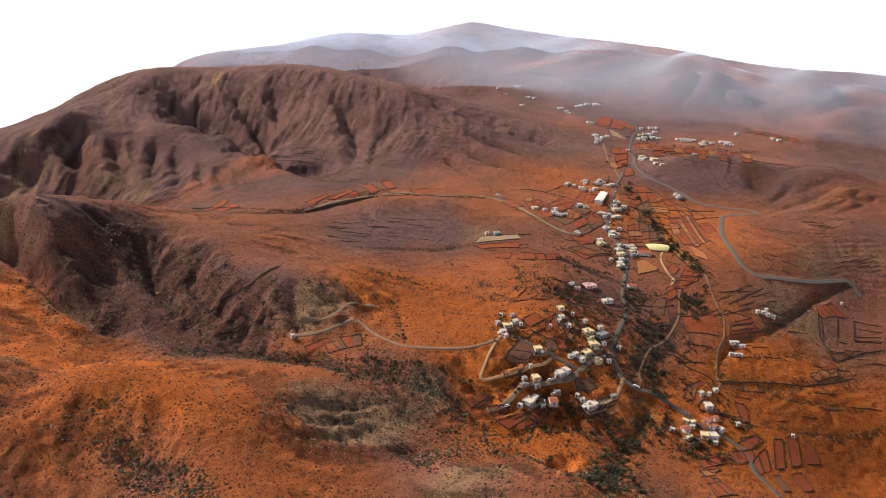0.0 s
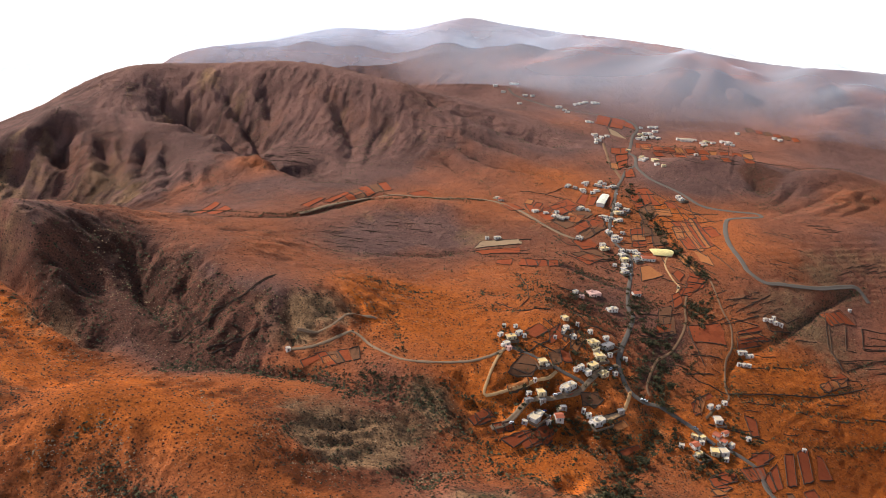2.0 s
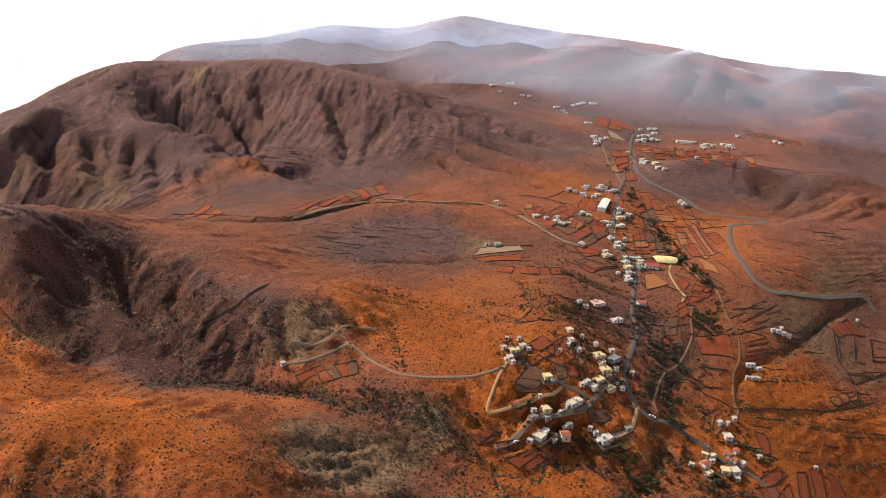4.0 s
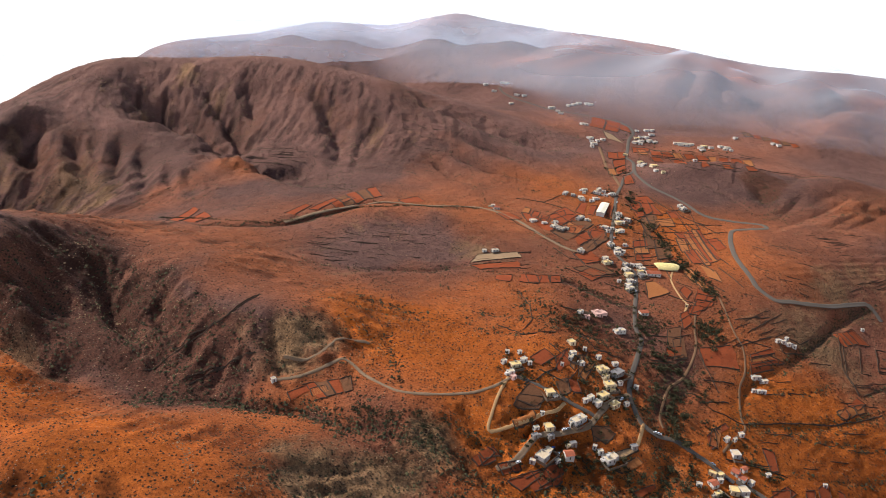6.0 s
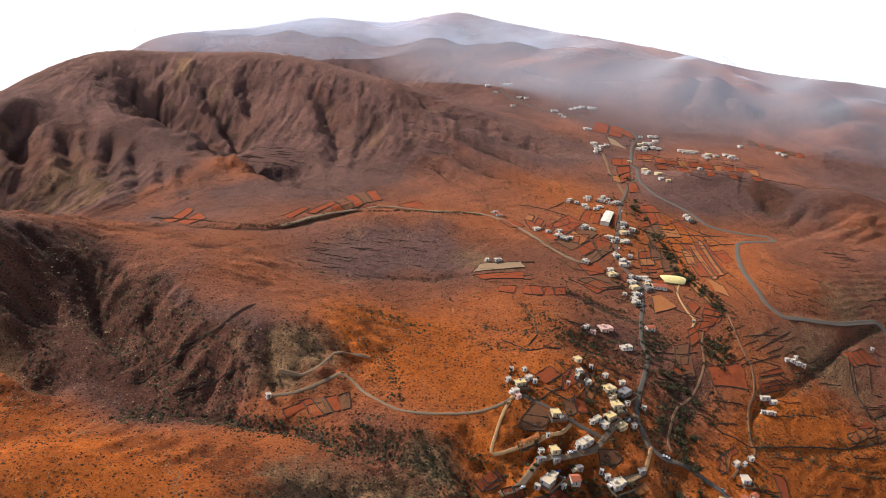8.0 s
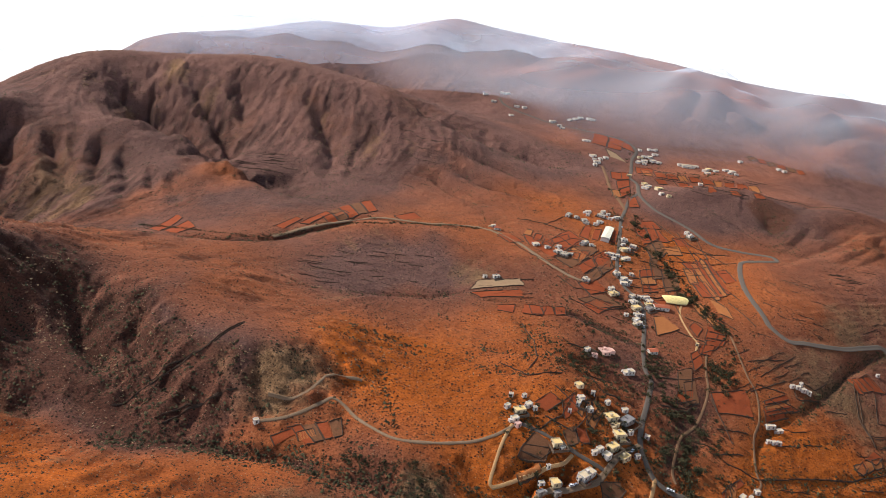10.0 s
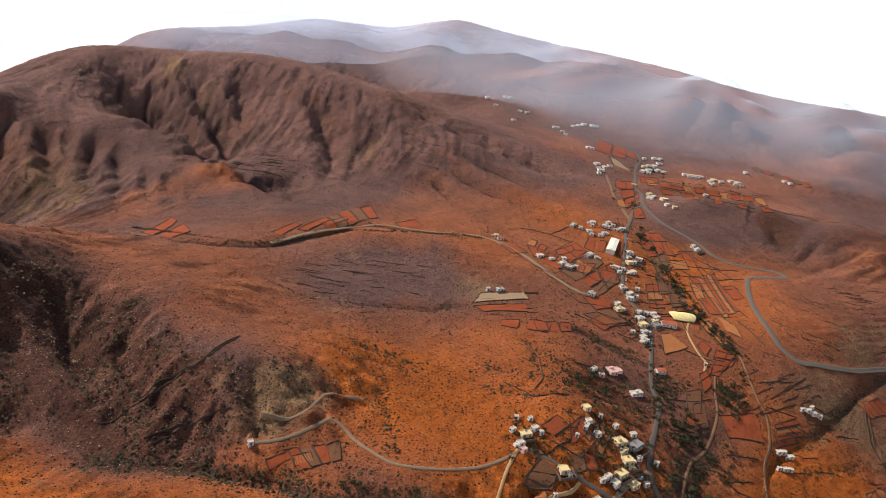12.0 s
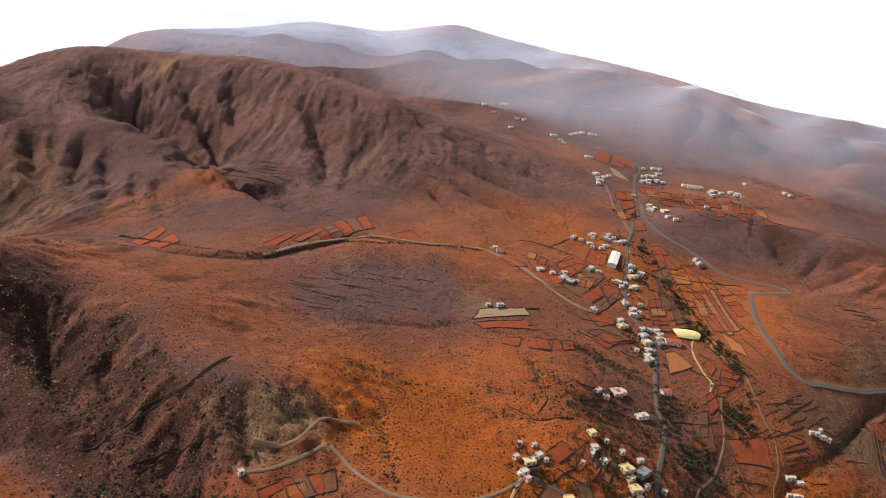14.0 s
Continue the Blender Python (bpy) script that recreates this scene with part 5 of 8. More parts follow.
house(195.8, 814.5, 1, 7.2, 5.2, 2.4, "W")
house(140.2, 859.1, -24, 7.2, 5.2, 2.3, "W")
house(146.9, 860.6, -14, 4.7, 3.4, 2.2, "W")
house(153.3, 804.6, -29, 7.2, 5.2, 2.3, "W")
house(110.1, 876.5, 24, 7.2, 5.2, 2.3, "W")
house(133.9, 864.3, 17, 7.2, 5.2, 2.3, "W")
house(137.9, 856.9, -22, 7.2, 5.2, 2.3, "W")
house(70.7, 914.0, 0, 7.2, 5.2, 2.3, "R")
house(66.5, 921.7, 9, 4.7, 3.4, 2.2, "W")
house(47.8, 777.7, 20, 3.9, 2.8, 2.2, "W")
house(265.8, 1246.0, 17, 7.1, 5.4, 2.2, "W")
house(243.3, 1225.4, -24, 6.1, 4.7, 2.2, "W")
house(358.5, 1271.2, 26, 8.1, 6.2, 2.2, "W")
house(339.5, 1319.6, 2, 6.1, 4.7, 2.2, "W")
house(339.1, 1289.5, 4, 7.1, 5.4, 2.2, "W")
house(508.6, 1313.7, 26, 7.1, 5.4, 2.1, "W")
house(393.5, 1170.2, -1, 6.1, 4.7, 2.1, "W")
house(309.6, 1087.0, 20, 6.1, 4.7, 2.1, "W")
house(285.7, 1171.8, -19, 7.1, 5.4, 2.2, "Y")
house(251.1, 1324.3, 19, 8.1, 6.2, 2.2, "W")
house(316.5, 1075.5, 0, 6.1, 4.7, 2.1, "Y")
house(136.8, 1585.5, 28, 9.1, 6.9, 2.2, "W")
house(109.1, 1549.1, -21, 9.1, 6.9, 2.2, "W")
house(151.7, 1524.9, -30, 9.1, 6.9, 2.2, "W")
house(165.7, 1520.4, 17, 8.1, 6.2, 2.2, "W")
house(217.0, 1414.9, -6, 8.1, 6.2, 2.2, "W")
house(219.2, 1395.9, -29, 8.1, 6.2, 2.2, "W")
house(265.1, 1474.5, 21, 9.1, 6.9, 2.2, "W")
house(280.4, 1470.8, 29, 9.1, 6.9, 2.2, "W")
house(286.1, 1466.7, 4, 9.1, 6.9, 2.2, "W")
house(246.3, 1325.2, 21, 8.1, 6.2, 2.2, "W")
house(137.0, 1473.2, 21, 8.1, 6.2, 2.1, "W")
house(566.4, 1294.2, 28, 7.1, 5.4, 2.1, "W")
house(573.6, 1287.9, 17, 7.1, 5.4, 2.1, "W")
house(335.3, 687.2, 12, 4.7, 3.4, 2.2, "W")
house(330.8, 688.5, 0, 3.9, 2.8, 2.2, "W")
house(341.2, 686.8, -13, 3.9, 2.8, 2.2, "W")
house(280.7, 617.3, 18, 3.9, 2.8, 2.2, "W")
house(276.1, 617.5, 6, 3.1, 2.2, 2.2, "W")
house(285.8, 618.1, -23, 3.9, 2.8, 2.2, "W")
house(231.3, 536.7, 7, 6.2, 6.7, 2.4, "W")
house(204.7, 511.8, -29, 5.4, 3.4, 2.2, "Y")
house(225.1, 518.2, -43, 5.5, 6.0, 2.4, "R")
house(228.8, 513.4, -46, 4.9, 5.2, 2.4, "R")
house(217.6, 500.1, -5, 6.2, 6.7, 3.0, "Y")
house(225.3, 501.9, 11, 6.7, 6.7, 3.0, "W")
house(202.4, 502.3, 27, 5.8, 6.0, 2.4, "R")
house(203.7, 494.4, 26, 6.0, 3.4, 2.2, "Y")
house(235.9, 551.4, 37, 3.6, 2.2, 2.2, "W")
house(253.7, 524.8, 17, 3.9, 2.8, 2.2, "W")
house(209.2, 507.1, 6, 3.9, 2.8, 2.2, "W")
house(224.8, 494.6, 7, 3.9, 2.8, 2.2, "W")
house(308.2, 537.5, -9, 3.1, 2.2, 2.2, "W")
house(191.0, 499.4, -16, 3.9, 2.8, 2.2, "W")
house(437.9, 740.3, -1, 3.1, 2.2, 2.2, "W")
house(165.1, 985.2, 38, 5.4, 3.5, 2.2, "W")
house(182.0, 970.7, 12, 6.3, 4.9, 2.4, "W")
house(191.9, 999.3, 11, 6.8, 4.4, 2.7, "W")
house(200.8, 969.9, 16, 6.5, 4.2, 2.4, "W")
house(212.2, 1004.7, 44, 6.6, 3.7, 2.7, "W")
house(217.3, 998.7, 5, 5.1, 2.8, 2.2, "W")
house(227.6, 991.4, 15, 7.0, 4.2, 2.4, "W")
house(219.8, 901.0, 18, 6.1, 4.4, 2.2, "W")
house(202.5, 877.6, 14, 4.9, 3.2, 2.4, "W")
house(169.7, 900.4, 43, 6.7, 4.7, 2.7, "W")
house(122.1, 871.8, 24, 5.0, 3.2, 2.4, "W")
house(136.5, 877.6, 16, 5.3, 3.5, 2.2, "W")
house(178.6, 796.7, 29, 6.1, 4.0, 2.7, "W")
house(199.2, 790.6, 44, 5.9, 4.3, 2.2, "W")
house(191.9, 744.7, 34, 6.9, 4.2, 2.2, "W")
house(212.8, 779.2, 23, 6.6, 4.3, 2.2, "Y")
house(213.8, 792.5, 26, 7.0, 4.0, 2.7, "W")
house(244.1, 1242.7, 39, 10.9, 6.9, 2.2, "W")
house(245.3, 1215.2, 10, 10.0, 6.3, 2.7, "W")
house(330.5, 1281.4, 8, 8.7, 5.8, 2.2, "Y")
house(334.2, 1267.4, 20, 9.5, 6.2, 2.7, "W")
house(349.6, 1292.2, 31, 10.5, 7.0, 2.2, "W")
house(431.1, 1257.6, 41, 10.6, 6.2, 2.2, "W")
house(440.3, 1265.8, 15, 10.8, 7.0, 2.4, "Y")
house(468.7, 1270.1, 23, 8.1, 6.2, 2.2, "W")
house(479.0, 1266.0, 15, 10.9, 7.7, 2.7, "W")
house(301.3, 1141.8, 35, 8.7, 5.4, 2.4, "Y")
house(303.7, 1130.1, 39, 8.0, 6.0, 2.2, "W")
house(314.9, 1114.7, 16, 10.9, 8.4, 2.2, "Y")
house(311.1, 971.4, 37, 5.5, 4.1, 2.4, "W")
house(65.9, 566.1, 42, 4.9, 3.6, 2.7, "W")
house(87.3, 535.1, 40, 3.6, 2.3, 2.7, "W")
house(108.0, 586.8, 21, 4.7, 3.6, 2.7, "W")
house(113.2, 577.5, 26, 4.8, 3.8, 2.7, "W")
house(131.0, 594.6, 35, 3.9, 3.0, 2.7, "W")
house(145.2, 594.3, 22, 4.9, 3.1, 2.4, "W")
house(144.8, 571.8, 27, 4.1, 2.7, 2.4, "W")
house(98.1, 518.6, 31, 4.0, 2.6, 2.4, "W")
house(69.6, 501.7, 33, 5.1, 3.0, 2.4, "G")
house(116.0, 545.1, 38, 5.2, 3.5, 2.2, "W")
house(84.8, 488.3, 35, 3.9, 2.5, 2.4, "W")
house(233.4, 523.2, 31, 4.7, 3.5, 2.2, "R")
house(234.7, 511.3, 38, 4.6, 3.6, 2.7, "W")
house(228.1, 548.9, 40, 5.2, 3.2, 2.7, "W")
house(244.0, 559.3, 17, 4.0, 3.2, 2.2, "W")
house(282.0, 634.1, 16, 4.6, 3.2, 2.2, "W")
house(287.0, 636.1, 7, 4.9, 2.9, 2.4, "W")
house(292.0, 632.5, 13, 5.2, 3.1, 2.2, "W")
house(324.6, 687.5, 17, 4.1, 2.4, 2.7, "W")
house(335.5, 693.1, 29, 3.6, 2.4, 2.7, "W")
house(97.6, 503.8, 20, 4.6, 3.2, 2.7, "G")
house(81.4, 504.8, 30, 5.1, 2.8, 2.4, "G")
house(133.1, 573.1, 40, 5.0, 3.9, 2.4, "Y")
house(145.0, 515.5, 24, 5.2, 3.6, 2.2, "G")
house(50.4, 562.2, 42, 4.1, 2.8, 2.4, "W")
house(54.8, 550.8, 31, 5.2, 3.9, 2.4, "W")
house(210.9, 512.0, 28, 5.0, 3.5, 2.4, "Y")
house(407.8, 1273.8, 2, 34.0, 6.5, 2.4, "W")


# ---- fields and walls ----
STONE = earth("dry stone", (0.042, 0.028, 0.020), (0.125, 0.080, 0.054), 0.5, 0.95, 0.8, 1.6)
FIELD_SOIL = {
    "red": earth("tilled red soil", (0.19, 0.040, 0.015), (0.36, 0.085, 0.028), 0.07, 0.97, 0.5, 0.9),
    "ochre": earth("tilled ochre soil", (0.28, 0.10, 0.034), (0.45, 0.17, 0.056), 0.07, 0.97, 0.5, 0.9),
    "dry": earth("dry stubble soil", (0.13, 0.055, 0.027), (0.22, 0.10, 0.048), 0.07, 0.97, 0.5, 0.9),
    "sand": earth("bare sandy soil", (0.28, 0.18, 0.10), (0.40, 0.27, 0.16), 0.07, 0.97, 0.5, 0.9),
}


def wall_mesh(pts, wide, high, seed):
    p = np.array(pts, float)
    run = np.concatenate([[0], np.cumsum(np.hypot(*np.diff(p, axis=0).T))])
    at = np.linspace(0, run[-1], max(3, int(run[-1] / 2.0)))
    c = np.stack([np.interp(at, run, p[:, 0]), np.interp(at, run, p[:, 1])], 1)
    d = np.gradient(c, axis=0)
    d = d / (np.hypot(d[:, 0], d[:, 1])[:, None] + 1e-9)
    n = np.stack([-d[:, 1], d[:, 0]], 1)
    rs = np.random.RandomState(seed)
    k = np.array([-0.75, -0.5, 0.0, 0.5, 0.75])[:, None]
    up = np.array([-0.4, 0.85, 1.0, 0.85, -0.4])[:, None] * high
    w = wide * (1 + 0.25 * rs.randn(1, len(c)))
    px, py = c[:, 0][None] + n[:, 0][None] * k * w, c[:, 1][None] + n[:, 1][None] * k * w
    return px[::-1], py[::-1], (ground_z(px, py) + up * (1 + 0.25 * rs.randn(5, len(c))))[::-1]


def stone_wall(pts, wide=0.55, high=0.7):
    px, py, pz = wall_mesh(pts, wide, high, len(pts) * 7)
    tagged(new("stone_wall", grid_mesh("stone_wall", px, py, pz, STONE)), "low dark dry-stone wall crossing the slope", "wall", "field walls")


def field(c, soil):
    """A levelled plot with furrows, banked by a rough stone edge."""
    c = np.array(c, float)
    n = 18
    u, v = np.meshgrid(np.linspace(0, 1, n), np.linspace(0, 1, n), indexing="ij")
    wob = 0.035
    uu = u + wob * fbm(u * 3 + c[0, 0], v * 3 + c[0, 1], 1.0, 2, 2) * (4 * v * (1 - v) + 0.6)
    vv = v + wob * fbm(u * 3 - c[0, 1], v * 3 + c[0, 0], 1.0, 2, 3) * (4 * u * (1 - u) + 0.6)
    p = [(c[0, i] * (1 - uu) + c[1, i] * uu) * (1 - vv) + (c[3, i] * (1 - uu) + c[2, i] * uu) * vv for i in (0, 1)]
    z = ground_z(p[0], p[1]) + 0.35 + 0.10 * np.sin(u * 40)
    label = {"red": "terraced plot of tilled dark red soil", "ochre": "bare plot of bright ochre soil", "dry": "dry brown plot with stubble", "sand": "bare pale sandy plot"}[soil]
    ob = tagged(new("field"), label + " edged with dark stones", "field", "fields of the valley")
    ccw = np.cross(c[1] - c[0], c[3] - c[0]) > 0
    s = slice(None) if ccw else slice(None, None, -1)
    part("soil", grid_mesh("soil", p[0][s], p[1][s], z[s], FIELD_SOIL[soil]), ob)
    rim = [np.stack([p[0][a], p[1][a]], 1) for a in ((slice(None), 0), (-1, slice(None)), (slice(None, None, -1), -1), (0, slice(None, None, -1)))]
    for k, r in enumerate(rim):
        if (k + int(c[0, 0])) % 5 == 4:
            continue
        px, py, pz = wall_mesh(r[::4], 0.55 + 0.35 * (c[:, 1].mean() > 800), 0.75, k + 3)
        part("stone_edge", grid_mesh("stone_edge", px, py, pz, STONE), ob)


field([(285, 524), (295, 528), (282, 490), (272, 486)], "red")
field([(300, 532), (314, 544), (304, 507), (291, 497)], "red")
field([(321, 539), (326, 538), (327, 519), (310, 510)], "red")
field([(262, 497), (272, 508), (266, 481), (259, 475)], "red")
field([(252, 484), (260, 495), (258, 474), (253, 471)], "red")
field([(208, 475), (220, 482), (229, 481), (222, 471)], "red")
field([(204, 466), (213, 470), (220, 465), (212, 459)], "red")
field([(234, 489), (242, 490), (247, 482), (238, 477)], "red")
field([(246, 502), (267, 520), (274, 517), (258, 502)], "red")
field([(260, 553), (270, 553), (267, 534), (259, 530)], "red")
field([(211, 547), (221, 557), (218, 540), (211, 535)], "red")
field([(222, 557), (233, 567), (235, 563), (223, 553)], "red")
field([(29, 477), (39, 483), (41, 477), (32, 470)], "red")
field([(48, 464), (60, 471), (71, 473), (57, 459)], "red")
field([(61, 469), (86, 490), (89, 483), (68, 463)], "red")
field([(137, 480), (156, 492), (157, 490), (141, 476)], "red")
field([(201, 452), (212, 456), (215, 451), (203, 444)], "red")
field([(204, 442), (217, 445), (220, 436), (205, 428)], "red")
field([(285, 485), (299, 496), (301, 476), (289, 468)], "red")
field([(266, 475), (272, 478), (275, 462), (266, 456)], "dry")
field([(294, 665), (307, 667), (324, 665), (313, 658)], "red")
field([(284, 651), (297, 657), (310, 654), (282, 638)], "red")
field([(411, 728), (425, 738), (437, 721), (423, 717)], "red")
field([(374, 634), (387, 645), (394, 641), (383, 631)], "red")
field([(358, 619), (371, 632), (373, 626), (365, 617)], "red")
field([(110, 564), (122, 586), (126, 584), (114, 561)], "ochre")
field([(103, 571), (111, 591), (114, 591), (106, 568)], "ochre")
field([(114, 515), (124, 524), (132, 522), (123, 511)], "dry")
field([(127, 494), (146, 509), (150, 505), (133, 493)], "ochre")
field([(167, 921), (180, 955), (188, 955), (176, 912)], "red")
field([(191, 948), (199, 949), (188, 914), (181, 916)], "red")
field([(214, 952), (221, 951), (209, 915), (203, 917)], "red")
field([(151, 909), (172, 908), (161, 886), (148, 891)], "red")
field([(145, 872), (172, 879), (160, 851), (142, 850)], "red")
field([(177, 867), (194, 866), (188, 847), (170, 846)], "red")
field([(244, 959), (275, 968), (280, 939), (249, 936)], "red")
field([(261, 992), (275, 996), (279, 975), (248, 968)], "red")
field([(287, 952), (301, 957), (306, 936), (289, 935)], "red")
field([(266, 925), (289, 932), (289, 912), (268, 906)], "ochre")
field([(280, 881), (291, 879), (286, 842), (277, 845)], "ochre")
field([(245, 747), (253, 757), (258, 746), (248, 731)], "red")
field([(248, 719), (262, 722), (252, 705), (241, 705)], "red")
field([(264, 748), (273, 743), (264, 728), (254, 728)], "red")
field([(243, 888), (252, 898), (251, 852), (234, 840)], "dry")
field([(40, 769), (83, 783), (85, 769), (32, 749)], "sand")
field([(33, 743), (81, 758), (82, 742), (41, 735)], "red")
field([(56, 721), (73, 725), (68, 706), (54, 709)], "red")
field([(81, 727), (101, 727), (95, 706), (76, 707)], "red")
field([(-297, 837), (-287, 901), (-277, 891), (-277, 815)], "red")
field([(-274, 822), (-267, 879), (-248, 841), (-257, 808)], "red")
field([(-169, 841), (-151, 875), (-144, 870), (-157, 838)], "red")
field([(-145, 856), (-123, 902), (-116, 896), (-135, 855)], "red")
field([(-115, 892), (-104, 912), (-98, 904), (-111, 884)], "red")
field([(-48, 916), (-25, 947), (-16, 925), (-40, 903)], "red")
field([(-103, 509), (-91, 517), (-88, 513), (-99, 503)], "red")
field([(-88, 514), (-78, 519), (-75, 513), (-85, 507)], "ochre")
field([(69, 897), (86, 901), (98, 883), (81, 875)], "red")
field([(100, 907), (116, 896), (120, 879), (103, 875)], "red")
field([(130, 899), (154, 923), (153, 906), (133, 887)], "red")
field([(213, 758), (223, 762), (234, 741), (207, 723)], "ochre")
field([(301, 1246), (290, 1284), (277, 1302), (276, 1260)], "sand")
field([(260, 1184), (277, 1185), (270, 1149), (255, 1149)], "red")
field([(310, 1230), (339, 1234), (327, 1190), (302, 1190)], "red")
field([(294, 1374), (327, 1342), (328, 1305), (292, 1341)], "red")
field([(54, 509), (70, 522), (72, 517), (56, 504)], "ochre")
field([(24, 473), (35, 484), (41, 482), (29, 469)], "red")
field([(315, 1218), (329, 1219), (322, 1176), (309, 1178)], "ochre")
field([(333, 1214), (344, 1206), (343, 1174), (326, 1174)], "red")
field([(323, 1167), (338, 1169), (341, 1156), (325, 1153)], "red")
field([(345, 1193), (357, 1190), (364, 1176), (344, 1173)], "red")
field([(362, 1188), (375, 1189), (377, 1175), (363, 1174)], "ochre")
field([(361, 1169), (375, 1170), (353, 1092), (343, 1102)], "red")
field([(380, 1188), (394, 1189), (398, 1175), (381, 1174)], "red")
field([(399, 1187), (413, 1188), (419, 1174), (399, 1173)], "red")
field([(397, 1167), (384, 1101), (385, 1086), (372, 1087)], "red")
field([(418, 1187), (431, 1187), (402, 1102), (417, 1171)], "ochre")
field([(436, 1186), (451, 1189), (420, 1097), (405, 1098)], "red")
field([(402, 1092), (414, 1090), (417, 1080), (404, 1081)], "red")
field([(456, 1188), (470, 1190), (472, 1168), (421, 1094)], "red")
field([(475, 1190), (490, 1193), (484, 1164), (439, 1096)], "ochre")
field([(435, 1089), (451, 1095), (450, 1077), (436, 1076)], "red")
field([(530, 1342), (541, 1340), (542, 1324), (529, 1323)], "dry")
field([(544, 1333), (555, 1331), (556, 1315), (543, 1315)], "red")
field([(557, 1324), (568, 1323), (569, 1307), (556, 1306)], "dry")
field([(571, 1316), (582, 1314), (583, 1300), (570, 1299)], "red")
field([(584, 1308), (594, 1305), (595, 1289), (583, 1291)], "dry")
field([(596, 1297), (604, 1291), (605, 1277), (595, 1280)], "red")
field([(106, 924), (113, 921), (108, 904), (100, 906)], "ochre")
field([(115, 913), (123, 910), (117, 890), (109, 893)], "red")
field([(124, 900), (132, 897), (126, 880), (118, 882)], "red")
field([(133, 889), (141, 886), (135, 869), (127, 872)], "ochre")
field([(142, 878), (150, 878), (144, 860), (136, 861)], "red")
field([(152, 869), (159, 869), (153, 851), (145, 852)], "red")
field([(280, 847), (296, 852), (297, 816), (280, 814)], "red")
field([(286, 811), (297, 793), (296, 768), (285, 779)], "ochre")
field([(253, 875), (268, 867), (263, 832), (242, 816)], "dry")
field([(143, 795), (165, 811), (174, 791), (153, 777)], "red")
field([(140, 751), (159, 771), (174, 764), (154, 740)], "red")
field([(213, 791), (237, 797), (229, 773), (207, 768)], "red")
field([(282, 894), (297, 899), (306, 880), (287, 872)], "red")
field([(317, 881), (330, 884), (332, 855), (318, 851)], "red")
field([(260, 1071), (272, 1078), (268, 1040), (253, 1034)], "red")
field([(243, 1100), (256, 1099), (252, 1069), (240, 1073)], "ochre")
field([(233, 702), (243, 711), (241, 691), (229, 677)], "red")
field([(213, 657), (226, 666), (221, 637), (207, 628)], "dry")
field([(126, 505), (145, 516), (149, 515), (132, 502)], "sand")
field([(212, 672), (228, 681), (218, 651), (204, 642)], "dry")
field([(69, 544), (83, 536), (72, 524), (57, 527)], "dry")
field([(92, 577), (104, 592), (104, 574), (92, 561)], "red")
field([(71, 571), (84, 585), (92, 577), (79, 564)], "red")
field([(293, 895), (299, 900), (298, 812), (292, 808)], "ochre")
field([(300, 900), (306, 903), (303, 816), (298, 812)], "red")
field([(306, 903), (312, 907), (308, 819), (303, 816)], "ochre")
field([(313, 907), (318, 910), (314, 824), (309, 820)], "red")
field([(266, 756), (283, 750), (279, 741), (262, 744)], "red")
field([(261, 742), (279, 741), (275, 733), (257, 732)], "red")
field([(257, 731), (275, 731), (271, 724), (253, 720)], "red")
field([(151, 837), (170, 862), (172, 842), (154, 820)], "red")
field([(155, 818), (172, 839), (174, 822), (158, 801)], "dry")
field([(172, 865), (192, 890), (192, 869), (174, 845)], "red")
field([(174, 843), (192, 867), (192, 847), (175, 825)], "dry")
field([(111, 873), (124, 891), (138, 867), (125, 848)], "red")
field([(127, 846), (140, 865), (154, 845), (142, 829)], "dry")
field([(126, 893), (140, 913), (153, 888), (140, 868)], "red")
field([(141, 867), (154, 885), (168, 865), (155, 846)], "ochre")
field([(141, 915), (156, 936), (168, 910), (155, 890)], "red")
field([(156, 888), (170, 906), (182, 884), (169, 866)], "dry")
field([(266, 1184), (289, 1190), (283, 1158), (261, 1146)], "red")
field([(260, 1142), (282, 1155), (276, 1127), (255, 1107)], "red")
field([(255, 1102), (275, 1123), (269, 1094), (250, 1068)], "red")
field([(138, 761), (152, 771), (170, 759), (157, 752)], "dry")
field([(154, 772), (169, 783), (184, 767), (171, 760)], "dry")
field([(29, 479), (39, 486), (45, 482), (33, 475)], "red")
field([(42, 474), (49, 478), (52, 472), (46, 468)], "red")
field([(50, 478), (57, 481), (59, 476), (53, 473)], "red")
field([(56, 470), (65, 476), (72, 465), (66, 461)], "red")
field([(66, 476), (75, 482), (80, 471), (73, 465)], "red")
field([(76, 483), (85, 488), (88, 479), (81, 472)], "red")
field([(205, 472), (228, 483), (228, 475), (206, 463)], "red")
field([(237, 490), (246, 494), (248, 482), (241, 477)], "red")
field([(247, 494), (257, 500), (256, 489), (248, 482)], "red")
field([(251, 510), (270, 518), (264, 505), (252, 497)], "red")
field([(204, 452), (209, 453), (215, 433), (208, 431)], "red")
field([(210, 453), (215, 453), (223, 436), (216, 434)], "red")
field([(203, 460), (221, 467), (212, 457), (205, 453)], "ochre")
field([(218, 556), (229, 563), (218, 538), (211, 539)], "ochre")
field([(288, 661), (315, 677), (316, 672), (287, 657)], "red")
field([(287, 655), (315, 670), (316, 667), (286, 651)], "ochre")
field([(286, 649), (316, 665), (317, 662), (285, 645)], "red")
field([(398, 728), (403, 726), (408, 710), (402, 710)], "red")
field([(403, 726), (408, 727), (415, 714), (409, 712)], "red")
field([(409, 727), (416, 730), (424, 719), (416, 715)], "red")
field([(417, 731), (424, 735), (432, 723), (424, 719)], "red")
field([(358, 624), (368, 629), (369, 620), (360, 616)], "ochre")
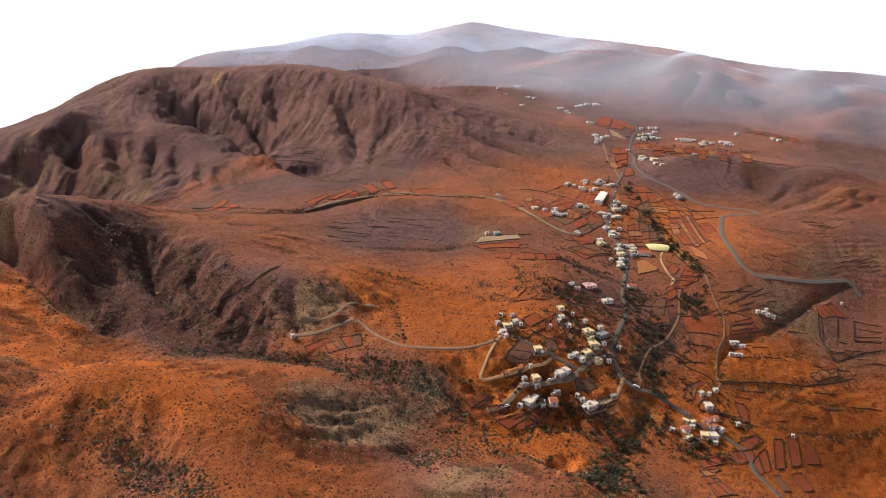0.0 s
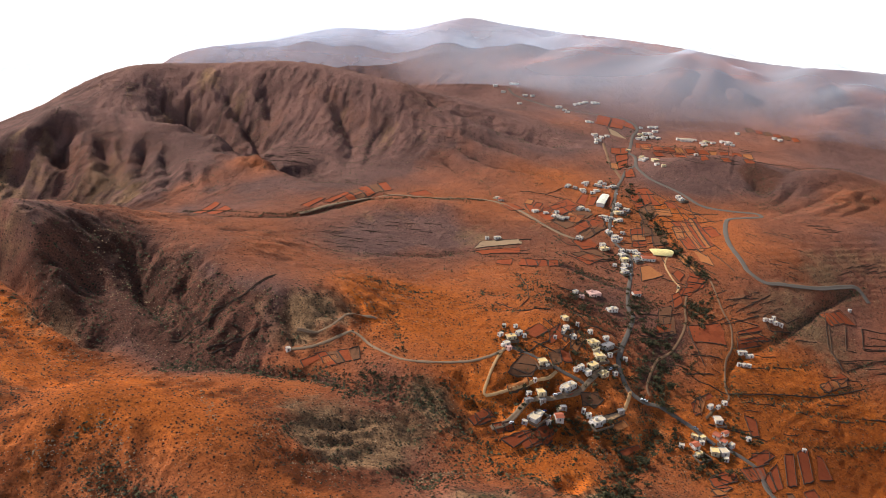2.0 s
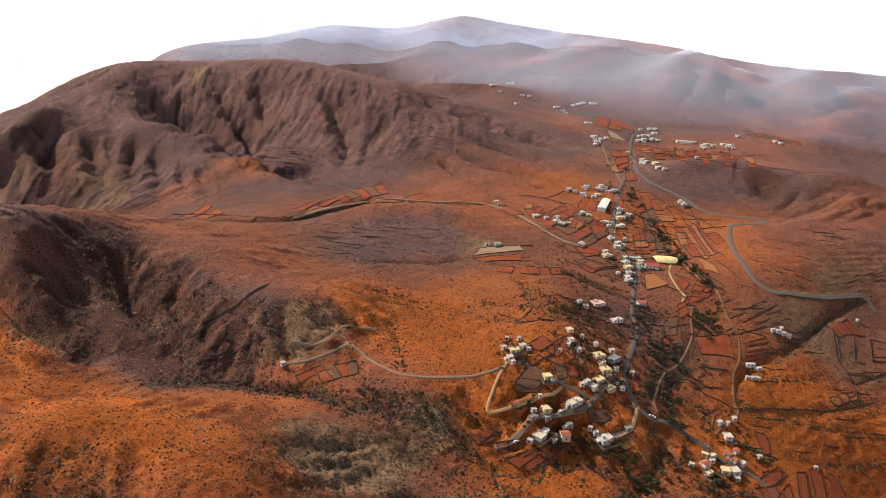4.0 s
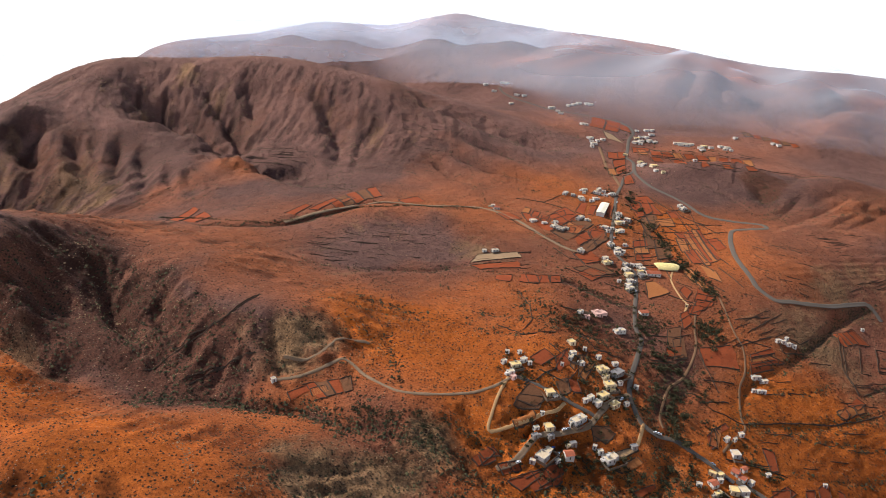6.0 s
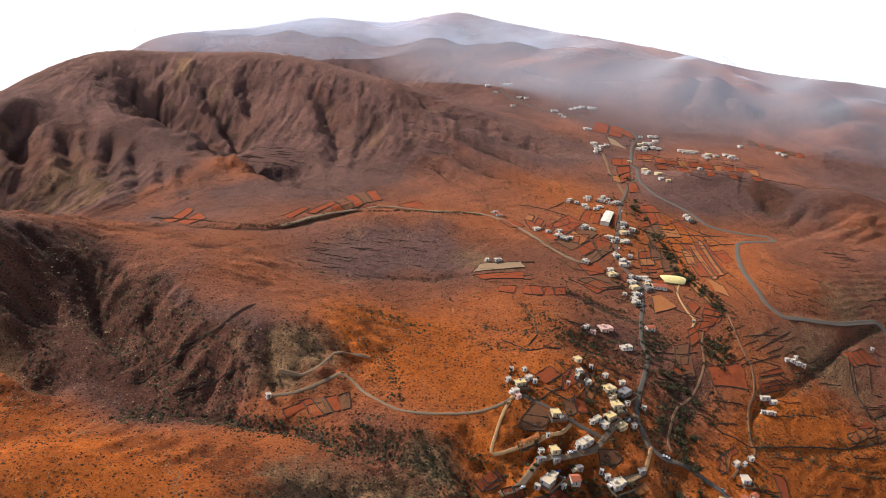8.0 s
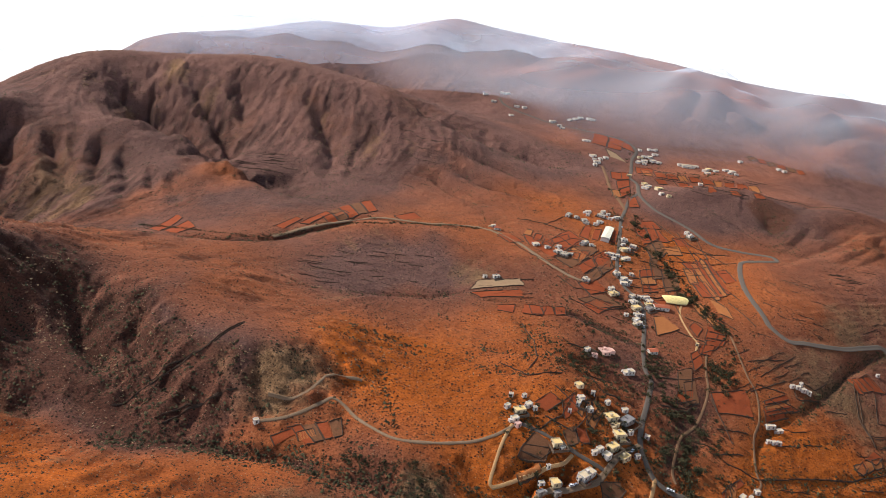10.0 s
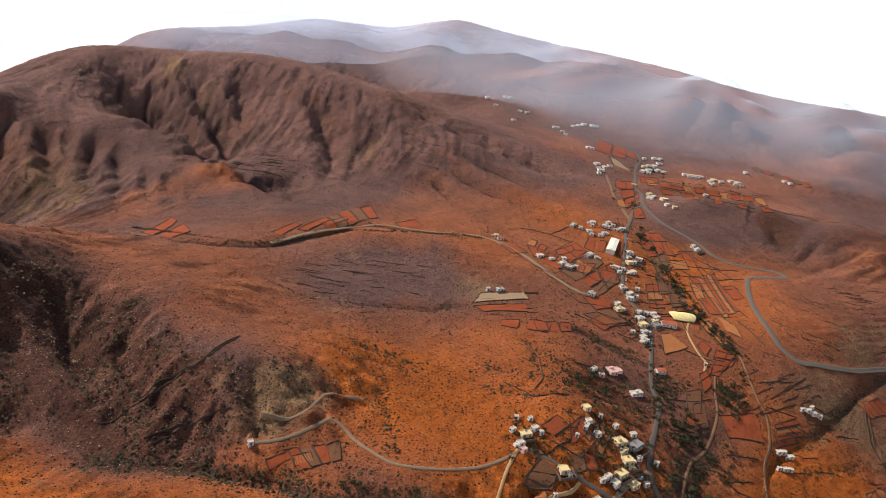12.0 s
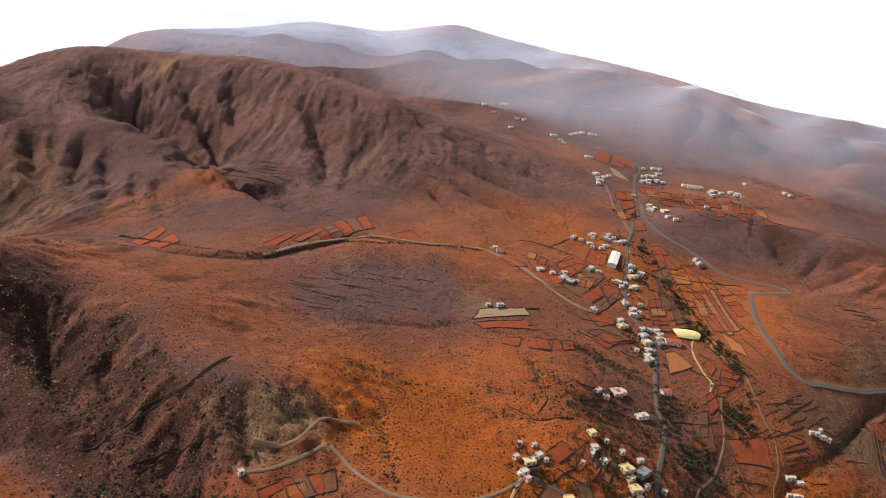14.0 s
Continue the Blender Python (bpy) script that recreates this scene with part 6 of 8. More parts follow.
field([(369, 630), (379, 634), (379, 627), (370, 621)], "ochre")
field([(380, 635), (391, 640), (389, 631), (380, 627)], "ochre")
field([(-94, 517), (-86, 521), (-75, 506), (-80, 505)], "red")
field([(-86, 521), (-78, 524), (-70, 510), (-75, 507)], "dry")
field([(-77, 524), (-70, 527), (-65, 513), (-69, 510)], "red")
field([(-69, 527), (-62, 534), (-59, 517), (-64, 513)], "dry")
field([(-131, 889), (-122, 901), (-107, 880), (-115, 869)], "red")
field([(-121, 903), (-112, 920), (-97, 889), (-106, 880)], "dry")
field([(-111, 920), (-102, 946), (-87, 898), (-96, 890)], "red")
field([(-101, 948), (-91, 963), (-78, 917), (-86, 898)], "dry")
field([(-90, 965), (-80, 984), (-68, 933), (-77, 919)], "red")
field([(85, 727), (96, 728), (96, 710), (86, 707)], "red")
field([(97, 728), (108, 732), (107, 715), (97, 710)], "red")
field([(110, 732), (121, 736), (119, 720), (108, 714)], "red")
field([(276, 1388), (297, 1371), (279, 1310), (257, 1319)], "red")
field([(299, 1370), (320, 1356), (303, 1303), (281, 1309)], "red")
field([(246, 970), (257, 975), (257, 935), (246, 928)], "red")
field([(247, 924), (257, 932), (257, 895), (245, 877)], "dry")
field([(259, 977), (271, 983), (270, 948), (258, 935)], "red")
field([(258, 932), (270, 944), (270, 913), (258, 896)], "dry")
field([(271, 802), (275, 781), (268, 771), (264, 792)], "ochre")
field([(275, 779), (279, 760), (273, 750), (269, 769)], "ochre")
field([(223, 855), (241, 865), (239, 849), (220, 839)], "red")
field([(220, 838), (238, 847), (236, 831), (217, 822)], "ochre")
field([(218, 821), (235, 828), (233, 813), (215, 807)], "red")
field([(112, 587), (117, 591), (115, 569), (109, 562)], "ochre")
field([(118, 591), (123, 599), (121, 575), (115, 569)], "ochre")
field([(89, 551), (98, 555), (100, 544), (93, 541)], "dry")
field([(99, 555), (108, 560), (109, 547), (101, 544)], "red")
field([(113, 521), (129, 527), (128, 516), (114, 511)], "dry")
field([(60, 532), (79, 534), (74, 523), (55, 522)], "dry")
field([(203, 643), (220, 651), (214, 636), (199, 628)], "red")
field([(238, 655), (273, 668), (270, 638), (236, 633)], "red")

stone_wall([(-191, 542), (-175, 555), (-158, 567), (-141, 593)])
stone_wall([(-170, 511), (-155, 525), (-140, 535)])
stone_wall([(128, 758), (144, 751), (161, 750), (185, 765)])
stone_wall([(202, 813), (231, 818), (263, 838)])
stone_wall([(227, 688), (246, 707), (262, 717), (280, 742)])
stone_wall([(396, 650), (411, 659), (433, 670), (456, 676)])
stone_wall([(403, 712), (390, 672), (393, 650)])
stone_wall([(441, 714), (430, 687), (462, 689)])
stone_wall([(143, 858), (166, 838), (189, 841)])
stone_wall([(129, 944), (163, 983), (194, 956)])
stone_wall([(64, 913), (98, 856), (136, 812)])
stone_wall([(237, 921), (292, 919), (350, 924)])
stone_wall([(240, 850), (297, 868), (333, 878)])
stone_wall([(264, 893), (313, 896), (349, 903)])
stone_wall([(64, 542), (90, 563), (102, 588)])
stone_wall([(121, 623), (133, 608), (157, 608)])
stone_wall([(48, 617), (70, 602), (97, 612)])
stone_wall([(74, 685), (81, 658), (79, 625), (70, 609)])
stone_wall([(189, 656), (217, 662), (234, 672)])
stone_wall([(184, 616), (206, 622), (219, 638)])
stone_wall([(306, 1178), (344, 1217), (366, 1101), (416, 1082)])
stone_wall([(331, 1239), (369, 1185), (390, 1101)])
stone_wall([(442, 1086), (505, 1097), (557, 1045)])
stone_wall([(222, 531), (245, 531), (273, 531)])
stone_wall([(224, 580), (250, 573), (293, 590), (350, 609), (407, 633)])
stone_wall([(229, 879), (256, 880), (295, 866)])
stone_wall([(282, 856), (295, 791)])
stone_wall([(279, 877), (311, 889)])
stone_wall([(317, 933), (338, 895)])
stone_wall([(305, 923), (317, 881)])
stone_wall([(143, 800), (153, 772), (175, 768)])
stone_wall([(162, 815), (185, 853)])
stone_wall([(230, 736), (254, 724), (242, 702)])
stone_wall([(247, 766), (260, 755)])
stone_wall([(201, 795), (228, 798), (261, 821)])
stone_wall([(233, 867), (222, 802)])
stone_wall([(307, 849), (318, 811)])
stone_wall([(275, 911), (291, 890)])
stone_wall([(264, 925), (290, 927)])
stone_wall([(167, 743), (184, 736)])
stone_wall([(280, 769), (293, 750)])
stone_wall([(111, 664), (131, 666), (154, 671)])
stone_wall([(77, 559), (97, 551), (112, 573)])
stone_wall([(89, 593), (103, 578)])
stone_wall([(120, 627), (141, 628)])
stone_wall([(182, 619), (205, 625)])
stone_wall([(235, 646), (239, 601)])
stone_wall([(204, 593), (220, 589)])
stone_wall([(287, 679), (316, 678)])
stone_wall([(57, 527), (73, 525)])
stone_wall([(-141, 597), (-161, 564), (-184, 543), (-205, 523)])
stone_wall([(-131, 538), (-160, 524), (-175, 514)])
stone_wall([(422, 714), (408, 679), (419, 679)])
stone_wall([(403, 722), (388, 677), (392, 650)])
stone_wall([(442, 718), (429, 685), (458, 687)])
stone_wall([(442, 718), (472, 716)])
stone_wall([(443, 706), (467, 705)])
stone_wall([(434, 692), (462, 696)])
stone_wall([(353, 673), (376, 678)])
stone_wall([(199, 628), (219, 640)])
stone_wall([(326, 692), (327, 676), (352, 685)])
stone_wall([(340, 697), (351, 694), (369, 708)])
stone_wall([(155, 931), (127, 950), (98, 958)])
stone_wall([(166, 787), (137, 783), (123, 803)])
stone_wall([(227, 810), (218, 835), (197, 829)])
stone_wall([(274, 997), (300, 944), (331, 921)])
stone_wall([(299, 971), (302, 894)])
stone_wall([(320, 964), (315, 876)])
stone_wall([(277, 940), (313, 964)])
stone_wall([(245, 833), (243, 768)])
stone_wall([(303, 802), (315, 759)])
stone_wall([(288, 706), (328, 718)])
stone_wall([(296, 691), (343, 727)])
stone_wall([(277, 667), (321, 694)])
stone_wall([(229, 613), (258, 618)])
stone_wall([(216, 584), (245, 593)])
stone_wall([(-78, 778), (-72, 780), (-66, 781)], 0.38, 0.5)
stone_wall([(-69, 743), (-64, 744), (-58, 741)], 0.38, 0.5)
stone_wall([(-127, 766), (-118, 766), (-108, 765)], 0.38, 0.5)
stone_wall([(-113, 782), (-107, 781), (-101, 779)], 0.38, 0.5)
stone_wall([(-62, 755), (-55, 755), (-48, 755)], 0.38, 0.5)
stone_wall([(-97, 752), (-88, 753), (-79, 754)], 0.38, 0.5)
stone_wall([(-102, 785), (-95, 786), (-88, 787)], 0.38, 0.5)
stone_wall([(-27, 754), (-22, 752), (-17, 753)], 0.38, 0.5)
stone_wall([(-130, 762), (-119, 762), (-109, 762)], 0.38, 0.5)
stone_wall([(-118, 756), (-107, 754), (-97, 754)], 0.38, 0.5)
stone_wall([(-117, 757), (-111, 755), (-106, 756)], 0.38, 0.5)
stone_wall([(-27, 788), (-20, 787), (-12, 788)], 0.38, 0.5)
stone_wall([(-69, 796), (-60, 796), (-51, 797)], 0.38, 0.5)
stone_wall([(-66, 766), (-60, 767), (-54, 764)], 0.38, 0.5)
stone_wall([(-22, 808), (-12, 808), (-2, 807)], 0.38, 0.5)
stone_wall([(-65, 807), (-57, 805), (-49, 804)], 0.38, 0.5)
stone_wall([(-45, 805), (-38, 804), (-30, 803)], 0.38, 0.5)
stone_wall([(-84, 776), (-73, 777), (-62, 778)], 0.38, 0.5)
stone_wall([(-42, 792), (-34, 791), (-26, 791)], 0.38, 0.5)
stone_wall([(-99, 800), (-90, 798), (-81, 797)], 0.38, 0.5)
stone_wall([(-124, 733), (-115, 735), (-105, 733)], 0.38, 0.5)
stone_wall([(-99, 745), (-92, 746), (-84, 745)], 0.38, 0.5)
stone_wall([(-89, 777), (-79, 778), (-68, 777)], 0.38, 0.5)
stone_wall([(-105, 736), (-99, 734), (-92, 733)], 0.38, 0.5)
stone_wall([(-108, 724), (-97, 726), (-87, 729)], 0.38, 0.5)
stone_wall([(-125, 779), (-118, 780), (-110, 778)], 0.38, 0.5)
stone_wall([(441, 880), (449, 878), (458, 878)], 0.38, 0.5)
stone_wall([(444, 846), (450, 847), (456, 847)], 0.38, 0.5)
stone_wall([(462, 869), (472, 867), (482, 865)], 0.38, 0.5)
stone_wall([(454, 842), (462, 842), (471, 843)], 0.38, 0.5)
stone_wall([(453, 880), (461, 877), (469, 876)], 0.38, 0.5)
stone_wall([(437, 886), (443, 885), (449, 883)], 0.38, 0.5)
stone_wall([(442, 876), (451, 877), (459, 875)], 0.38, 0.5)
stone_wall([(482, 889), (493, 889), (503, 887)], 0.38, 0.5)
stone_wall([(442, 858), (451, 855), (461, 853)], 0.38, 0.5)
stone_wall([(449, 871), (458, 869), (469, 871)], 0.38, 0.5)
stone_wall([(457, 862), (465, 862), (474, 862)], 0.38, 0.5)
stone_wall([(451, 868), (461, 866), (471, 864)], 0.38, 0.5)
stone_wall([(369, 789), (377, 786), (385, 784)], 0.36, 0.5)
stone_wall([(361, 782), (367, 780), (374, 779)], 0.36, 0.5)
stone_wall([(381, 834), (385, 831), (389, 829)], 0.36, 0.5)
stone_wall([(382, 860), (388, 854), (394, 846)], 0.36, 0.5)
stone_wall([(312, 749), (319, 748), (325, 745)], 0.36, 0.5)
stone_wall([(399, 847), (404, 843), (409, 837)], 0.36, 0.5)
stone_wall([(353, 832), (356, 826), (359, 821)], 0.36, 0.5)
stone_wall([(395, 815), (403, 813), (411, 811)], 0.36, 0.5)
stone_wall([(347, 783), (352, 781), (357, 778)], 0.36, 0.5)
stone_wall([(340, 806), (347, 799), (355, 796)], 0.36, 0.5)
stone_wall([(400, 852), (405, 850), (409, 846)], 0.36, 0.5)
stone_wall([(362, 857), (367, 852), (370, 844)], 0.36, 0.5)
stone_wall([(381, 778), (391, 778), (399, 777)], 0.36, 0.5)
stone_wall([(377, 764), (382, 763), (386, 762)], 0.36, 0.5)
stone_wall([(480, 800), (488, 803), (496, 805)], 0.38, 0.5)
stone_wall([(458, 800), (467, 804), (476, 806)], 0.38, 0.5)
stone_wall([(473, 806), (482, 810), (491, 814)], 0.38, 0.5)
stone_wall([(477, 807), (488, 810), (499, 815)], 0.38, 0.5)
stone_wall([(482, 804), (492, 809), (500, 810)], 0.38, 0.5)
stone_wall([(495, 797), (502, 799), (508, 800)], 0.38, 0.5)
stone_wall([(443, 787), (453, 793), (462, 797)], 0.38, 0.5)
stone_wall([(494, 802), (501, 804), (508, 807)], 0.38, 0.5)
stone_wall([(-240, 1117), (-234, 1119), (-227, 1119)], 0.5, 0.6)
stone_wall([(-234, 1097), (-220, 1099), (-205, 1099)], 0.5, 0.6)
stone_wall([(-226, 1101), (-217, 1101), (-207, 1100)], 0.5, 0.6)
stone_wall([(-271, 1089), (-257, 1089), (-242, 1085)], 0.5, 0.6)
stone_wall([(-233, 1122), (-221, 1120), (-209, 1116)], 0.5, 0.6)
stone_wall([(-204, 1081), (-195, 1079), (-185, 1079)], 0.5, 0.6)
stone_wall([(-228, 1105), (-219, 1106), (-209, 1105)], 0.5, 0.6)
stone_wall([(-237, 1092), (-222, 1091), (-207, 1091)], 0.5, 0.6)
stone_wall([(-214, 1084), (-206, 1082), (-199, 1085)], 0.5, 0.6)
stone_wall([(-232, 1074), (-223, 1070), (-214, 1070)], 0.5, 0.6)
stone_wall([(-249, 1076), (-234, 1075), (-218, 1071)], 0.5, 0.6)
stone_wall([(-252, 1122), (-237, 1119), (-222, 1116)], 0.5, 0.6)
stone_wall([(-227, 1069), (-215, 1070), (-203, 1067)], 0.5, 0.6)
stone_wall([(-272, 1092), (-257, 1091), (-241, 1087)], 0.5, 0.6)
stone_wall([(-202, 1108), (-194, 1107), (-186, 1103)], 0.5, 0.6)
stone_wall([(-263, 1084), (-253, 1078), (-243, 1076)], 0.5, 0.6)
stone_wall([(-54, 1139), (-45, 1136), (-35, 1129)], 0.5, 0.6)
stone_wall([(-53, 1168), (-46, 1168), (-40, 1163)], 0.5, 0.6)
stone_wall([(-21, 1117), (-13, 1114), (-5, 1110)], 0.5, 0.6)
stone_wall([(-10, 1166), (-3, 1168), (5, 1165)], 0.5, 0.6)
stone_wall([(-38, 1127), (-32, 1121), (-25, 1116)], 0.5, 0.6)
stone_wall([(-44, 1053), (-36, 1045), (-28, 1040)], 0.5, 0.6)
stone_wall([(-6, 1142), (0, 1140), (5, 1140)], 0.5, 0.6)
stone_wall([(-31, 1151), (-21, 1146), (-11, 1140)], 0.5, 0.6)
stone_wall([(-33, 1178), (-26, 1172), (-19, 1171)], 0.5, 0.6)
stone_wall([(-19, 1057), (-12, 1053), (-5, 1050)], 0.5, 0.6)
stone_wall([(-6, 1112), (-1, 1110), (4, 1109)], 0.5, 0.6)
stone_wall([(-58, 1190), (-48, 1190), (-37, 1185)], 0.5, 0.6)
stone_wall([(65, 749), (70, 750), (75, 751)], 0.36, 0.5)
stone_wall([(81, 780), (89, 782), (97, 784)], 0.36, 0.5)
stone_wall([(52, 750), (62, 752), (71, 754)], 0.36, 0.5)
stone_wall([(77, 780), (87, 783), (97, 786)], 0.36, 0.5)
stone_wall([(51, 744), (58, 745), (66, 749)], 0.36, 0.5)
stone_wall([(75, 747), (84, 749), (92, 753)], 0.36, 0.5)
stone_wall([(57, 775), (67, 778), (77, 779)], 0.36, 0.5)
stone_wall([(45, 749), (54, 751), (63, 754)], 0.36, 0.5)
stone_wall([(40, 757), (47, 760), (54, 760)], 0.36, 0.5)
stone_wall([(81, 741), (87, 742), (92, 745)], 0.36, 0.5)
stone_wall([(276, 711), (285, 716), (295, 723)], 0.36, 0.5)
stone_wall([(298, 706), (309, 713), (321, 720)], 0.36, 0.5)
stone_wall([(307, 691), (313, 695), (320, 699)], 0.36, 0.5)
stone_wall([(283, 692), (293, 699), (303, 705)], 0.36, 0.5)
stone_wall([(317, 709), (327, 715), (338, 723)], 0.36, 0.5)
stone_wall([(310, 693), (319, 698), (328, 705)], 0.36, 0.5)
stone_wall([(325, 694), (331, 698), (338, 702)], 0.36, 0.5)
stone_wall([(312, 716), (322, 723), (332, 729)], 0.36, 0.5)
stone_wall([(340, 705), (346, 710), (352, 712)], 0.36, 0.5)
stone_wall([(267, 661), (277, 669), (287, 677)], 0.36, 0.5)
stone_wall([(264, 666), (273, 672), (282, 679)], 0.36, 0.5)
stone_wall([(325, 709), (336, 715), (347, 722)], 0.36, 0.5)
stone_wall([(386, 658), (398, 660), (410, 663)], 0.36, 0.5)
stone_wall([(373, 634), (390, 638), (406, 641)], 0.36, 0.5)
stone_wall([(367, 636), (375, 637), (383, 639)], 0.36, 0.5)
stone_wall([(410, 661), (418, 663), (426, 663)], 0.36, 0.5)
stone_wall([(418, 657), (426, 658), (434, 658)], 0.36, 0.5)
stone_wall([(313, 628), (323, 631), (333, 634)], 0.36, 0.5)
stone_wall([(292, 640), (305, 638), (321, 642)], 0.36, 0.5)
stone_wall([(409, 667), (421, 669), (432, 671)], 0.36, 0.5)
stone_wall([(427, 652), (439, 654), (449, 653)], 0.36, 0.5)
stone_wall([(392, 661), (402, 663), (413, 666)], 0.36, 0.5)
stone_wall([(433, 654), (441, 654), (449, 653)], 0.36, 0.5)
stone_wall([(282, 615), (295, 619), (308, 623)], 0.36, 0.5)
stone_wall([(329, 568), (337, 570), (346, 572)], 0.36, 0.5)
stone_wall([(294, 549), (301, 550), (310, 554)], 0.36, 0.5)
stone_wall([(320, 581), (330, 583), (339, 585)], 0.36, 0.5)
stone_wall([(402, 600), (411, 601), (420, 601)], 0.36, 0.5)
stone_wall([(244, 533), (253, 534), (262, 537)], 0.36, 0.5)
stone_wall([(262, 560), (271, 563), (279, 565)], 0.36, 0.5)
stone_wall([(268, 571), (283, 575), (299, 580)], 0.36, 0.5)
stone_wall([(355, 586), (368, 590), (380, 593)], 0.36, 0.5)
stone_wall([(354, 602), (366, 604), (379, 608)], 0.36, 0.5)
stone_wall([(390, 599), (404, 601), (416, 602)], 0.36, 0.5)
stone_wall([(399, 1083), (412, 1078), (426, 1075)], 0.5, 0.6)
stone_wall([(475, 1202), (486, 1203), (499, 1208)], 0.5, 0.6)
stone_wall([(340, 1185), (348, 1181), (358, 1183)], 0.5, 0.6)
stone_wall([(349, 1086), (363, 1081), (376, 1077)], 0.5, 0.6)
stone_wall([(312, 1125), (320, 1101), (329, 1083)], 0.5, 0.6)
stone_wall([(486, 1233), (501, 1223), (519, 1223)], 0.5, 0.6)
stone_wall([(335, 1210), (345, 1184), (362, 1182)], 0.5, 0.6)
stone_wall([(336, 1170), (353, 1169), (369, 1169)], 0.5, 0.6)
stone_wall([(436, 1195), (446, 1194), (455, 1194)], 0.5, 0.6)
stone_wall([(396, 1090), (411, 1086), (427, 1084)], 0.5, 0.6)


# ---- cars ----
CAR_PAINT = {"white": plain("white car paint", (0.8, 0.8, 0.8), 0.25), "silver": plain("silver car paint", (0.5, 0.5, 0.52), 0.25, 0.6), "red": plain("red car paint", (0.5, 0.04, 0.03), 0.25), "blue": plain("blue car paint", (0.05, 0.12, 0.4), 0.25), "dark": plain("dark car paint", (0.04, 0.04, 0.05), 0.25)}
RUBBER = plain("tyre rubber", (0.02, 0.02, 0.02), 0.9)


def car(x, y, turn, colour):
    ob = tagged(new("car"), f"parked {colour} hatchback on the roadside", "car", "parked cars")
    ob.matrix_world = pose(x, y, float(ground_z(x, y)) + 0.40, 0, 0, turn)

    def body():
        bm = bmesh.new()
        prof = [(-2.0, 0.25), (2.0, 0.25), (2.05, 0.6), (1.85, 0.82), (0.95, 0.95), (-1.9, 0.98), (-2.05, 0.6)]
        rows = [[bm.verts.new((a, s, b)) for a, b in prof] for s in (-0.85, 0.85)]
        for k in range(len(prof)):
            j = (k + 1) % len(prof)
            bm.faces.new((rows[0][k], rows[0][j], rows[1][j], rows[1][k]))
        bm.faces.new(rows[0][::-1])
        bm.faces.new(rows[1])
        bmesh.ops.recalc_face_normals(bm, faces=bm.faces)
        bmesh.ops.bevel(bm, geom=bm.edges[:], offset=0.06, segments=2, affect="EDGES")
        me = bpy.data.meshes.new("body")
        bm.to_mesh(me)
        bm.free()
        me.materials.append(CAR_PAINT[colour])
        return me
    part("body", cached(("car", colour), body), ob)

    def cabin():
        v = [(-1.85, -0.78, 0.96), (1.0, -0.78, 0.93), (1.0, 0.78, 0.93), (-1.85, 0.78, 0.96), (-1.5, -0.64, 1.42), (0.2, -0.64, 1.44), (0.2, 0.64, 1.44), (-1.5, 0.64, 1.42)]
        return mesh_of("glasshouse", v, [(4, 5, 6, 7), (0, 1, 5, 4), (1, 2, 6, 5), (2, 3, 7, 6), (3, 0, 4, 7)], PANE)
    part("glasshouse", cached("cabin", cabin), ob)
    part("car_roof", cached(("croof", colour), lambda: mesh_of("car_roof", *boxes([(-1.48, -0.63, 1.425, 0.2, 0.63, 1.475)]), CAR_PAINT[colour])), ob)

    def wheel():
        k = 14
        v = [(0.32 * math.cos(a * math.tau / k), s, 0.32 * math.sin(a * math.tau / k)) for s in (-0.1, 0.1) for a in range(k)]
        f = [(a, (a + 1) % k, k + (a + 1) % k, k + a) for a in range(k)] + [tuple(range(k))[::-1], tuple(range(k, 2 * k))]
        return mesh_of("wheel", v, f, RUBBER)
    for wx in (-1.3, 1.3):
        for wy in (-0.8, 0.8):
            part("wheel", cached("wheel", wheel), ob).location = (wx, wy, 0.3)


car(167.1, 535.8, -6, "white")
car(169.6, 536.4, -20, "white")
car(201.5, 754.9, -106, "white")
car(197.0, 734.1, -106, "silver")
car(83.1, 500.4, 51, "blue")
car(87.2, 497.7, 74, "white")
car(56.5, 479.6, 39, "white")
car(101.6, 518.3, 39, "white")
car(104.8, 517.4, 40, "red")
car(92.1, 512.9, 24, "white")
car(95.2, 514.4, 35, "silver")
car(143.4, 556.4, 57, "white")
car(141.8, 564.0, 71, "white")
car(227.9, 964.8, 78, "white")
car(200.5, 854.2, 80, "white")
car(139.8, 552.4, 51, "dark")
car(216.2, 509.4, -57, "dark")
car(208.2, 520.8, -42, "silver")


# ---- trees, shrubs, stones ----
def foliage(name, a, b):
    m, n, l, p = material(name)
    g = n.new("ShaderNodeNewGeometry")
    l.new(mixed(n, l, "MIX", g.outputs["Random Per Island"], a, b), p.inputs["Base Color"])
    p.inputs["Roughness"].default_value = 0.85
    p.inputs["Specular IOR Level"].default_value = 0.2
    return m


LEAF = foliage("dusty dark leaves", (0.024, 0.024, 0.010), (0.090, 0.074, 0.032))
SCRUB_LEAF = foliage("dry scrub", (0.024, 0.016, 0.008), (0.085, 0.055, 0.026))
BARK = earth("bark", (0.07, 0.05, 0.035), (0.13, 0.10, 0.07), 2.0, 0.95, 0.5, 5.0)
STONE_PALE = foliage("pale stones", (0.15, 0.080, 0.043), (0.34, 0.215, 0.115))


ROCK_PALE = foliage("pale weathered rock", (0.15, 0.080, 0.043), (0.34, 0.215, 0.115))


